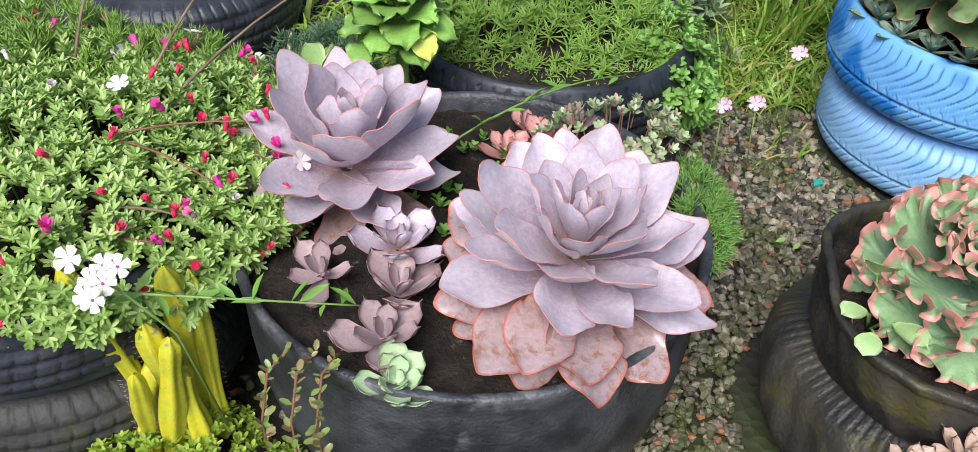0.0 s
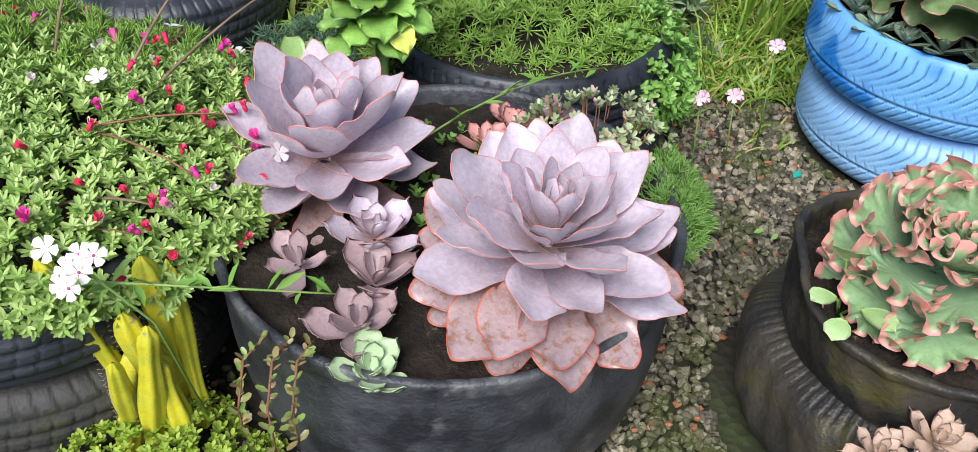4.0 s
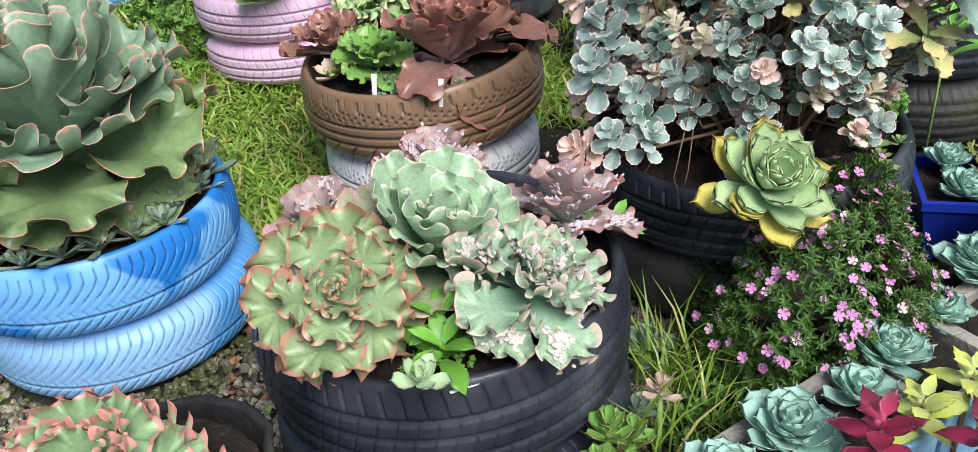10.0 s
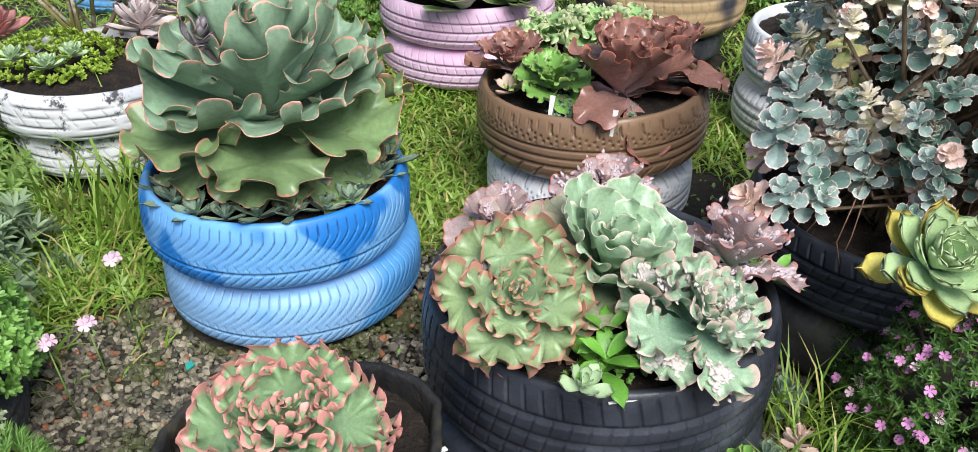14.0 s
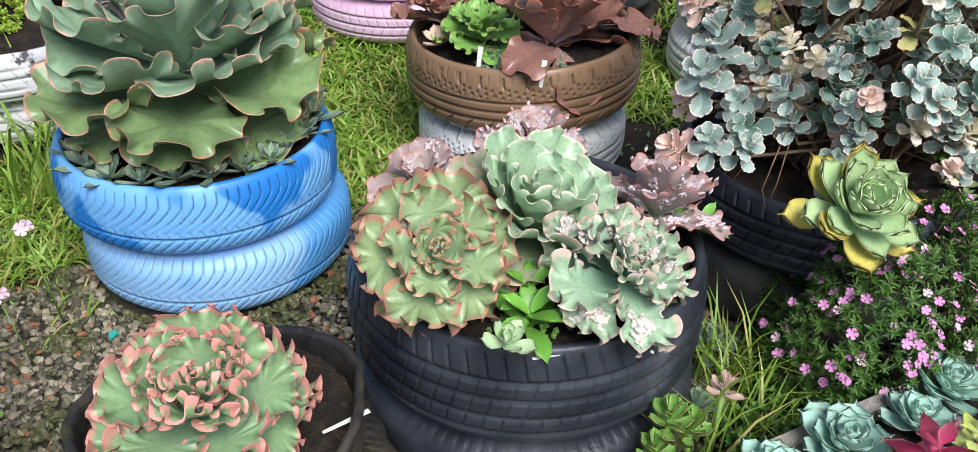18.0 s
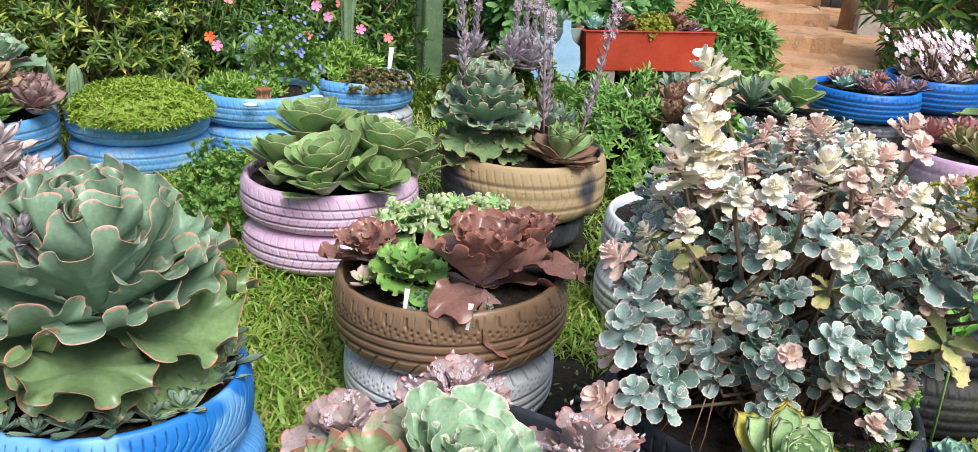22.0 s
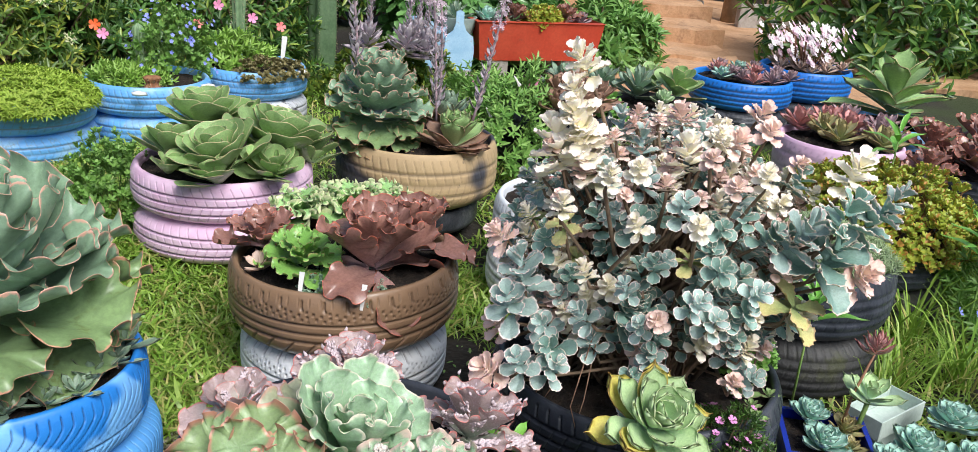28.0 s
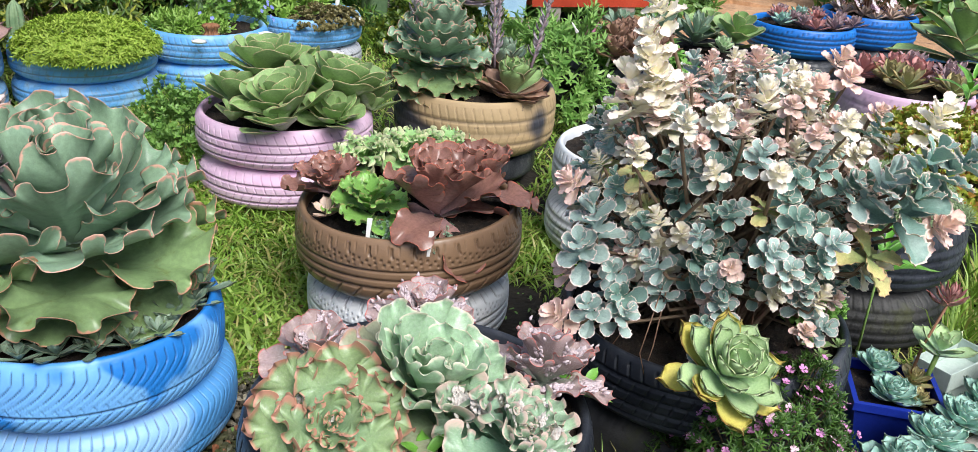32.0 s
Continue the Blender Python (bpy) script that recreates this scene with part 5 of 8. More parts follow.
for i in range(13):
    a = math.radians(175 + i * 15)
    d = 0.235 + 0.02 * rb.random()
    rosette("kalanchoe_pup", "small grey-green pointed-leaf pup beside the big rosette", pose(1.04 + d * math.cos(a), 1.685 + d * math.sin(a), 0.33, rb.uniform(-15, 15), rb.uniform(-15, 15), rb.uniform(0, 90)), small_grey, 11, rb.uniform(0.05, 0.075), inner=0.4, rise=(65, 12), stalk=0.25, seed=600 + i, group="pups round the blue tyre")

# ---- the ribbed tyre of frilled and warty echeverias ----
def warty(top, material, seed, share=0.6, curl=-0.25, reach=(0.62, 0.10), wide=0.09, count=44, size=1.0):
    """Pale worm-like warts heaped on the upper side of some leaves, each heap under its leaf."""
    r = random.Random(seed)
    lump_v, lump_f = stone_shape(3)
    for leaf in [o for o in top.children if o.name.startswith("leaf")]:
        if r.random() > share:
            continue
        mats = []
        for i in range(count):
            x, y = r.gauss(*reach), r.gauss(0, wide)
            s = r.uniform(0.024, 0.034) * size
            heap = 0.085 * math.exp(-((x - reach[0]) / (1.3 * reach[1])) ** 2 - (y / (1.2 * wide)) ** 2)
            a = curl * max(0.0, x) ** 1.5
            z = 0.25 * abs(y) ** 1.6 + 0.004 + heap * r.uniform(0.55, 1.0)
            mats.append(trs((x * math.cos(a) - z * math.sin(a), y, x * math.sin(a) + z * math.cos(a)), (r.uniform(-0.4, 0.4), r.uniform(-0.4, 0.4), r.uniform(-0.9, 0.9)), (s * 1.5, s * 1.05, s * 0.85)))
        tagged(part("warty_growth", joined("warty_growth", lump_v, lump_f, mats, material), material, leaf), kind="stuff")


FAN = (0.20, 0.40, 0.80, 1.0, 1.0)


def crisped(material, seed, width, channel, curl, ruffle, waves, deep, lobe=1.5, n=5, outline=FAN):
    """Leaves whose broad blade is thrown into folds that tighten towards a crisped margin."""
    return frill_set(n, material, seed, width=width, outline=outline, channel=channel, curl=curl, ruffle=ruffle, waves=waves, thick=0.022, rings=10, n=156, deep=deep, lobe=lobe)


setA, oldA = crisped(RUFFLE_A, 71, 0.76, 0.7, -0.02, 0.105, 10, 0.50), crisped(RUFFLE_A, 76, 0.90, 0.35, -0.04, 0.125, 11, 0.52, 2.0)
setB, oldB = crisped(RUFFLE_B, 72, 0.74, 1.1, 0.02, 0.050, 9, 0.40, 1.5), crisped(RUFFLE_B2, 77, 0.82, 0.9, -0.05, 0.045, 8, 0.45, 1.8)
setC, oldC = crisped(RUFFLE_C, 73, 0.74, 0.7, -0.06, 0.115, 10, 0.48), crisped(RUFFLE_C, 78, 0.82, 0.5, -0.20, 0.115, 10, 0.50, 1.8)
setD, oldD = crisped(RUFFLE_D, 74, 0.78, 0.9, -0.10, 0.045, 8, 0.45, 1.8), crisped(RUFFLE_D, 79, 0.86, 0.6, -0.20, 0.055, 8, 0.50, 2.0)
setE, oldE = crisped(RUFFLE_E, 75, 0.82, 0.7, 0.0, 0.100, 14, 0.30, 1.4), crisped(RUFFLE_E, 80, 0.94, 0.4, -0.10, 0.105, 15, 0.32, 1.6)
G5 = "frilled echeverias in the ribbed tyre"
eA = ringed("green echeveria with strongly frilled coppery margins", pose(1.07, 0.885, 0.40, 36, -16, 0), [(setA, 3, 76, 0.36, 6), (setA, 4, 58, 0.62, 7), (setA, 5, 38, 0.92, 7), (oldA, 6, 22, 1.06, 7), (oldA, 4, 0, 1.0, 8)], 0.122, 71, G5, 0.010)
warty(eA, WARTS, 71, 0.30, -0.05, (0.45, 0.09), 0.06, 40, 1.3)
ringed("pale green echeveria with softly waved leaves", pose(1.255, 0.865, 0.372, 20, -8, 40), [(setB, 3, 80, 0.40, 5), (setB, 4, 70, 0.64, 6), (setB, 5, 58, 0.90, 7), (setB, 6, 42, 1.05, 7), (oldB, 6, 20, 1.08, 7)], 0.156, 72, G5, 0.012)
eC = ringed("sea-green frilled echeveria covered with pale warts", pose(1.262, 0.672, 0.388, 26, 6, 10), [(setC, 3, 76, 0.34, 6), (setC, 4, 58, 0.60, 7), (setC, 5, 38, 0.86, 8), (oldC, 5, 14, 1.05, 9), (oldC, 4, -8, 0.96, 8)], 0.118, 73, G5, 0.010)
warty(eC, WARTS, 73, 0.80, -0.20, (0.70, 0.10), 0.12, 85, 1.4)
eD = ringed("dusky pink warty echeveria leaning over the rim", pose(1.455, 0.745, 0.370, 10, 20, 70), [(setD, 3, 74, 0.55, 8), (setD, 4, 58, 0.85, 9), (setD, 5, 36, 1.0, 9), (oldD, 5, 10, 1.0, 9)], 0.120, 74, G5, 0.012)
warty(eD, WARTS_PINK, 74, 0.95, -0.12, (0.60, 0.15), 0.13, 100, 1.4)
eE = ringed("dusky pink warty echeveria at the back of the tyre", pose(1.43, 1.03, 0.375, -2, 4, 20), [(setD, 3, 74, 0.60, 8), (setD, 4, 56, 0.9, 9), (oldD, 5, 26, 1.0, 9)], 0.112, 75, G5, 0.012)
warty(eE, WARTS_PINK, 75, 0.9, -0.12, (0.60, 0.15), 0.13, 100, 1.4)
eF = ringed("dusky pink and green echeveria at the back of the tyre", pose(1.225, 1.105, 0.355, -4, -10, 50), [(setD, 3, 72, 0.60, 8), (setD, 4, 52, 0.9, 9), (oldD, 5, 18, 1.05, 9)], 0.104, 76, G5, 0.010)
warty(eF, WARTS_PINK, 76, 0.3, -0.12, (0.60, 0.12), 0.10, 60, 1.4)
rosette("echeveria_pup", "tiny pale green rosette by the rim", pose(1.068, 0.702, 0.352, 20, -5, 0), plain(MINT, 81, 0.6, 0.2), 11, 0.05, inner=0.4, rise=(75, 18), stalk=0.3, seed=81)
sprig_patch("ground_sprigs", "small ferny weeds on the soil by the rim", 1.165, 0.725, 0.325, 0.10, 0.045, 0.03, 110, STONECROP, OVAL, 4, 0.010, 82, "weed")
BROADS = leaf_set(3, BROAD, 83, width=0.5, shape=(0.25, 0.75, 0.9, 0.6), tip=0.06, cup=0.15, curl=-0.25, ruffle=0.03, waves=2, thick=0.01, nu=9, nv=7)
for x, y, z, n, s, sd in ((1.13, 0.72, 0.335, 9, 0.085, 84), (1.16, 0.75, 0.36, 6, 0.07, 85), (1.545, 0.72, 0.33, 4, 0.07, 86)):
    rosette("seedling", "fresh green broad-leaved seedling", pose(x, y, z, 10, 0, 0), BROADS, n, s, inner=0.6, rise=(60, 15), stalk=0.5, seed=sd, category="seedling")


def plant_label(x, y, z, high, wide, turn, tilt=0.0, flat=False):
    bm = bmesh.new()
    bmesh.ops.create_cube(bm, size=1.0)
    for v in bm.verts:
        v.co = Vector((v.co.x * wide, v.co.y * 0.0016, (v.co.z + 0.5) * high))
        if v.co.z < 0.01:
            v.co.x *= 0.6
    me = bpy.data.meshes.new("plant_label")
    bm.to_mesh(me)
    bm.free()
    me.materials.append(WHITE_TAG)
    ob = new("plant_label", me)
    ob.matrix_world = pose(x, y, z, 90 if flat else tilt, 6, turn)
    tagged(ob, "blank white plastic plant label stuck in the soil", "plant label", "plant labels")


plant_label(1.648, 1.462, 0.345, 0.075, 0.013, -45, -8)
plant_label(1.728, 1.326, 0.345, 0.065, 0.013, -45, -8)
plant_label(1.09, 0.665, 0.335, 0.065, 0.008, 65, 0, True)
plant_label(0.79, 0.775, 0.294, 0.075, 0.009, 85, 0, True)
plant_label(3.36, 3.72, 0.36, 0.16, 0.028, -40, -4)

# ---- the folded tyre ----
eL = ringed("green echeveria with pink crinkled margins", pose(0.665, 0.885, 0.295, 14, -4, 0), [(setE, 3, 82, 0.50, 5), (setE, 5, 70, 0.78, 6), (setE, 6, 54, 0.98, 7), (setE, 6, 34, 1.08, 8), (oldE, 7, 10, 1.08, 8), (oldE, 4, -4, 0.95, 8)], 0.134, 90, "", 0.014)
PALE_ROUND = leaf_mat("pale_round_weed_leaf", (0.36, 0.56, 0.22), (0.42, 0.60, 0.28), (0.50, 0.64, 0.34), at=(0.93, 1.0), rough=0.4, vary=0.15, spots=(0.60, 0.70, 0.50), spot_at=(0.60, 0.72))
round_weed = leaf_set(3, PALE_ROUND, 91, width=0.82, shape=(0.22, 0.80, 1.0, 0.80), tip=0.02, cup=0.12, curl=-0.2, ruffle=0.02, waves=2, thick=0.02, nu=9, nv=7)
weed = empty("seedling", "pale green round-leaved weed by the rim", "seedling", pose(0.535, 0.84, 0.275))
for dx, dy, dz, pitch, turn, size_ in ((-0.005, 0.02, 0.085, 62, 250, 0.058), (-0.02, -0.01, 0.05, 20, 205, 0.042), (-0.01, -0.035, 0.03, 8, 235, 0.044), (0.02, -0.02, 0.035, 16, 300, 0.052)):
    part("stalk", tube("stalk", [(0, 0, 0), (dx * 0.5, dy * 0.5, dz * 0.7), (dx, dy, dz)], 0.0025, 0.0018, STEM_GREEN, 5), STEM_GREEN, weed)
    blade = part("leaf", round_weed[int(turn) % 3], None, weed)
    blade.matrix_local = pose(dx, dy, dz, 0, 0, turn) @ pose(0, 0, 0, 0, -pitch, 0) @ Matrix.Diagonal((size_, size_, size_, 1))
rosette("seedling", "tiny green seedling on the soil", pose(0.64, 0.775, 0.285), BROADS, 5, 0.03, inner=0.6, rise=(40, 10), stalk=0.3, seed=93, category="seedling")
sand = plain(SAND_ROSE, 94, 0.5, 0.15, tip=0.08)
for x, y, s, sd in ((0.625, 0.675, 0.058, 94), (0.545, 0.655, 0.048, 95), (0.575, 0.62, 0.05, 96)):
    g = rosette("ghost_plant", "sandy pink pointed rosette in front of the folded tyre", pose(x, y, 0.215, 15, 0, 0), sand, 18, s, inner=0.35, rise=(80, 10), stalk=0.35, seed=sd, group="sandy pink rosettes")
    part("stem", tube("stem", [(0, 0, 0), (0.01, -0.01, -0.10), (0.0, -0.02, -0.215)], 0.006, 0.006, STEM_BROWN, 6), STEM_BROWN, g)

# ---- the bronze-brown tyre ----
bronze_in = crisped(BRONZE, 101, 0.72, 1.1, -0.06, 0.060, 9, 0.45, 1.5)
bronze_out = crisped(BRONZE, 102, 0.66, 0.7, -0.40, 0.055, 7, 0.5, 1.8)
big_rosette("bronze-red frilled echeveria with glossy leaves", pose(1.86, 1.43, 0.385, 4, 0, 25), bronze_in, bronze_out, 11, 5, 0.205, (80, 44), (36, -14), 0.25, 101, inner=0.45)
big_rosette("bronze-red frilled echeveria beside its neighbour", pose(2.04, 1.45, 0.385, 0, 10, 80), bronze_in, bronze_out, 11, 6, 0.165, (78, 46), (28, 0), 0.3, 103, inner=0.45)
rosette("echeveria", "fresh green frilled echeveria with red-brown edges", pose(1.74, 1.565, 0.37, 6, -4, 0), frilled(FRESH, 104, 0.12, 2.6, 0.8, -0.2), 16, 0.125, inner=0.45, rise=(80, 14), stalk=0.4, seed=104)
rosette("echeveria", "dull bronze frilled echeveria at the back", pose(1.745, 1.72, 0.375, -4, -8, 0), bronze_in, 12, 0.135, inner=0.5, rise=(75, 12), stalk=0.3, seed=105)
curly_set = frilled(CURLY, 106, 0.26, 3.2, 0.8, -0.5)
for x, y, sd in ((1.93, 1.80, 106), (2.06, 1.77, 107), (2.15, 1.70, 108)):
    rosette("echeveria", "tightly curled bright green echeveria", pose(x, y, 0.385, -4, 4, 0), curly_set, 15, 0.12, inner=0.5, rise=(78, 5), stalk=0.4, seed=sd, group="curled green echeverias")
rosette("echeveria_pup", "pale grey-pink pup by the rim", pose(1.665, 1.63, 0.37, 0, -20, 0), plain(SAND_ROSE, 109, 0.6), 6, 0.06, inner=0.6, rise=(60, 20), stalk=0.2, seed=109)
sprig_patch("ground_stonecrop", "tiny grey-green stonecrop on the soil", 1.78, 1.45, 0.35, 0.11, 0.12, 0.03, 180, foliage("tiny_grey_leaf", (0.20, 0.32, 0.22), (0.30, 0.42, 0.30)), OVAL, 5, 0.010, 110, "stonecrop")

# ---- the variegated kalanchoe bush ----
kal = empty("kalanchoe_bush", "variegated kalanchoe bush with teal, cream and pink leaves", "shrub", pose(2.055, 0.75, 0.30))
KW = dict(width=0.78, outline=(0.22, 0.46, 0.92, 1.0, 0.92), channel=0.7, curl=-0.06, ruffle=0.045, waves=11, thick=0.05, n=44, rings=5, deep=0.15)
kinds = {"teal": [cluster_mesh("shoot_tip", TEAL, 10, 1.0, 120 + i, rise=(78, -4), inner=0.42, stalk=1.15, **KW) for i in range(4)],
         "light": [cluster_mesh("shoot_tip", TEAL_LIGHT, 12, 0.9, 130 + i, rise=(80, 0), inner=0.45, stalk=1.5, **KW) for i in range(3)],
         "cream": [cluster_mesh("shoot_tip", CREAM, 16, 0.85, 140 + i, rise=(80, -10), inner=0.6, stalk=1.3, **KW) for i in range(3)],
         "blush": [cluster_mesh("shoot_tip", BLUSH, 14, 0.8, 150 + i, rise=(80, -5), inner=0.55, stalk=0.8, **KW) for i in range(2)],
         "yellow": [cluster_mesh("shoot_tip", YELLOWING, 7, 0.9, 160 + i, rise=(40, -30), inner=0.7, stalk=0.3, **KW) for i in range(2)]}
rk = random.Random(170)


def kal_shoot(x, y, z, kind, size, root=None):
    """One shoot: a bent stem from the soil with a leaf cluster at its tip; places in the world."""
    p = Vector((x, y, z)) - Vector((2.055, 0.75, 0.30))
    r0 = Vector(root) - Vector((2.055, 0.75, 0.30)) if root else Vector((rk.uniform(-0.16, 0.14), rk.uniform(-0.13, 0.13), 0.0))
    out = Vector((p.x, p.y, 0)) * 1.1 + Vector((rk.uniform(-0.3, 0.3), rk.uniform(-0.3, 0.3), 0.35 + max(0, p.z) * 0.8))
    sh = part("shoot", tube("shoot", [r0, r0.lerp(p, 0.45) + Vector((rk.uniform(-0.04, 0.04), rk.uniform(-0.04, 0.04), 0.06)), p - out.normalized() * size * 0.4, p], rk.uniform(0.0035, 0.006), 0.003, STEM_BROWN, 5), STEM_BROWN, kal)
    c = part("shoot_tip", rk.choice(kinds[kind]), None, sh)
    c.matrix_local = facing(p.x, p.y, p.z, out, rk.uniform(0, 360)) @ Matrix.Diagonal((size, size, size, 1))


def fill_kal():
    n = 0
    spots = []
    while n < 430:
        d = Vector((rk.gauss(0, 1), rk.gauss(0, 1), rk.gauss(0, 1))).normalized()
        s = rk.uniform(0.62, 1.05)
        p = Vector((2.08 + 0.34 * d.x * s, 0.74 + 0.31 * d.y * s, 0.625 + 0.225 * d.z * s))
        if p.z < 0.40 or (p.z < 0.52 and p.y > 1.0) or min([(p - q).length for q in spots] + [1]) < 0.037:
            continue
        spots.append(p)
        w = rk.random() + 0.42 * max(0.0, p.z - 0.70) / 0.15 * rk.random()
        kind = "teal" if w < 0.30 else "light" if w < 0.55 else "blush" if w < 0.76 else "cream" if w < 0.97 or w > 1 else "yellow"
        kal_shoot(p.x, p.y, p.z, kind, rk.uniform(0.034, 0.050) * (0.75 if kind in ("blush", "cream") else 1))
        n += 1


fill_kal()
for i in range(64):
    a = rk.uniform(1.6, 6.0)
    d_ = rk.uniform(0.70, 1.02)
    kal_shoot(2.06 + 0.34 * d_ * math.cos(a), 0.745 + 0.31 * d_ * math.sin(a), rk.uniform(0.39, 0.56), ("teal", "light", "teal", "blush", "light", "cream")[i % 6], rk.uniform(0.034, 0.050))
for x, y, z, kind, s in ((1.835, 0.835, 0.93, "cream", 0.052), (1.845, 0.83, 0.99, "cream", 0.055), (1.83, 0.82, 0.87, "cream", 0.068), (1.80, 0.84, 0.81, "cream", 0.078), (1.86, 0.80, 0.78, "cream", 0.078), (1.845, 0.82, 0.83, "cream", 0.072),
                         (2.0, 0.70, 0.90, "blush", 0.05), (2.03, 0.60, 0.87, "blush", 0.05), (2.10, 0.56, 0.89, "blush", 0.045), (2.18, 0.62, 0.90, "blush", 0.05), (1.90, 0.62, 0.84, "cream", 0.055), (2.2, 0.42, 0.80, "cream", 0.065), (1.72, 0.90, 0.66, "blush", 0.055),
                         (1.64, 0.84, 0.41, "blush", 0.062), (1.675, 0.80, 0.415, "light", 0.055), (1.71, 0.765, 0.41, "light", 0.05), (1.70, 0.87, 0.48, "blush", 0.055), (1.69, 0.85, 0.52, "light", 0.07), (1.70, 0.83, 0.58, "light", 0.07),
                         (2.02, 0.42, 0.58, "yellow", 0.085), (2.06, 0.40, 0.66, "teal", 0.09), (2.12, 0.38, 0.72, "teal", 0.085), (2.0, 0.45, 0.70, "light", 0.075), (2.16, 0.36, 0.63, "blush", 0.07), (2.05, 0.38, 0.75, "teal", 0.07), (2.14, 0.34, 0.77, "light", 0.06)):
    kal_shoot(x, y, z, kind, s, (2.05, 0.72, 0.30) if kind == "cream" else None)
for i in range(46):
    a, d_ = rk.uniform(0, 6.28), rk.uniform(0.1, 1.0)
    kal_shoot(1.98 + 0.34 * d_ * math.cos(a), 0.70 + 0.30 * d_ * math.sin(a), 0.86 - 0.10 * d_ * d_ + rk.uniform(-0.03, 0.05), "blush" if i % 3 else "cream", rk.uniform(0.022, 0.036))
part("trunk", tube("trunk", [(-0.03, -0.05, 0), (-0.08, 0.0, 0.25), (-0.13, 0.04, 0.45), (-0.155, 0.05, 0.50)], 0.017, 0.014, STEM_BROWN, 8), STEM_BROWN, kal, "cut woody trunk with a dark end")
ROOTS = surface("dry_roots", (0.20, 0.11, 0.07), (0.30, 0.18, 0.12), 30, 0.8)
for i in range(26):
    a = rk.uniform(0, 6.28)
    x0, y0 = 0.17 * math.cos(a) - 0.1, 0.15 * math.sin(a)
    part("root", tube("root", [(x0, y0, rk.uniform(0.1, 0.25)), (x0 * 1.15 + rk.uniform(-0.03, 0.03), y0 * 1.1, 0.06), (x0 * 1.2, y0 * 1.2 + rk.uniform(-0.03, 0.03), -0.005)], 0.0016, 0.001, ROOTS, 4), ROOTS, kal)

# other plants in and on the same tyre
ag_in, ag_out = plain(AGAVE, 181, 0.52, 0.06, cup=0.25, tip=0.05, thick=0.10, shape=(0.45, 0.72, 1.0, 0.92), nu=12, nv=9), plain(AGAVE_OLD, 182, 0.50, 0.05, cup=0.2, tip=0.05, thick=0.10, shape=(0.45, 0.72, 1.0, 0.92), nu=12, nv=9)
big_rosette("yellow-green echeveria with orange leaf tips leaning over the rim", pose(1.705, 0.53, 0.405, 30, -22, 0), ag_in, ag_out, 24, 8, 0.118, (78, 20), (42, -4), 0.42, 181, inner=0.55)
sprig_patch("jelly_bean_stonecrop", "small green stonecrop with pinkish tips on the soil", 2.24, 0.60, 0.33, 0.10, 0.10, 0.055, 110, STONECROP, OVAL, 7, 0.022, 183, "stonecrop")
little = plain(PADDLE, 184, 0.55, 0.1, n=2)
for x, y, s, sd in ((2.09, 0.505, 0.042, 1), (2.06, 0.47, 0.025, 2), (2.19, 0.52, 0.03, 3), (2.13, 0.46, 0.025, 4), (2.02, 0.445, 0.03, 5), (2.3, 0.68, 0.045, 6), (2.16, 0.62, 0.05, 7)):
    rosette("stonecrop_rosette", "small green rosette on the dark soil", pose(x, y, 0.325), little, 11, s, inner=0.4, rise=(70, 12), stalk=0.3, seed=190 + sd, group="small rosettes")

# ---- cuphea bush at the tyre's foot ----
cup, cpts, cdirs = sprig_patch("cuphea_bush", "dense dark green cuphea bush with tiny lilac-pink flowers", 1.84, 0.47, 0.0, 0.24, 0.21, 0.34, 1800, CUPHEA, LANCE, 5, 0.020, 200, "shrub", open_=(5, 65), rings=3, rough=0.25, stems=STEM_BROWN)
rc = random.Random(201)
flower_ids = [i for i in range(len(cpts)) if cpts[i][2] > 0.12]
for i in range(400):
    k = rc.choice(flower_ids)
    p, d = Vector(cpts[k]) - Vector((1.84, 0.47, 0.0)), Vector(cdirs[k]).normalized()
    f = part("flower", open_mesh["lilac_petal" if rc.random() < 0.9 else "pale_pink_petal"], None, cup)
    s = rc.uniform(0.0075, 0.011)
    f.matrix_local = facing(*(p + d * 0.014), d + Vector((rc.uniform(-0.5, 0.5), rc.uniform(-0.5, 0.5), 0))) @ Matrix.Diagonal((s, s, s, 1))

# ---- concrete block planter with blue-green rosettes ----
CONCRETE = surface("rough_concrete", (0.30, 0.27, 0.24), (0.40, 0.37, 0.33), 14, 0.95, 120, 1.0, 0.004, c=(0.20, 0.18, 0.15), c_at=(0.55, 0.7), c_scale=9)
CONCRETE_BLUE = surface("blue_painted_concrete", (0.20, 0.44, 0.66), (0.30, 0.52, 0.70), 9, 0.85, 110, 0.8, 0.003, c=(0.34, 0.34, 0.32), c_at=(0.56, 0.66), c_scale=12)


def box_bm(x0, y0, z0, x1, y1, z1, bevel=0.004):
    bm = bmesh.new()
    bmesh.ops.create_cube(bm, size=1.0)
    for v in bm.verts:
        v.co = Vector(((x0 + x1) / 2 + v.co.x * (x1 - x0), (y0 + y1) / 2 + v.co.y * (y1 - y0), (z0 + z1) / 2 + v.co.z * (z1 - z0)))
    if bevel:
        bmesh.ops.bevel(bm, geom=bm.edges[:], offset=bevel, segments=2, profile=0.6, affect="EDGES")
    return bm


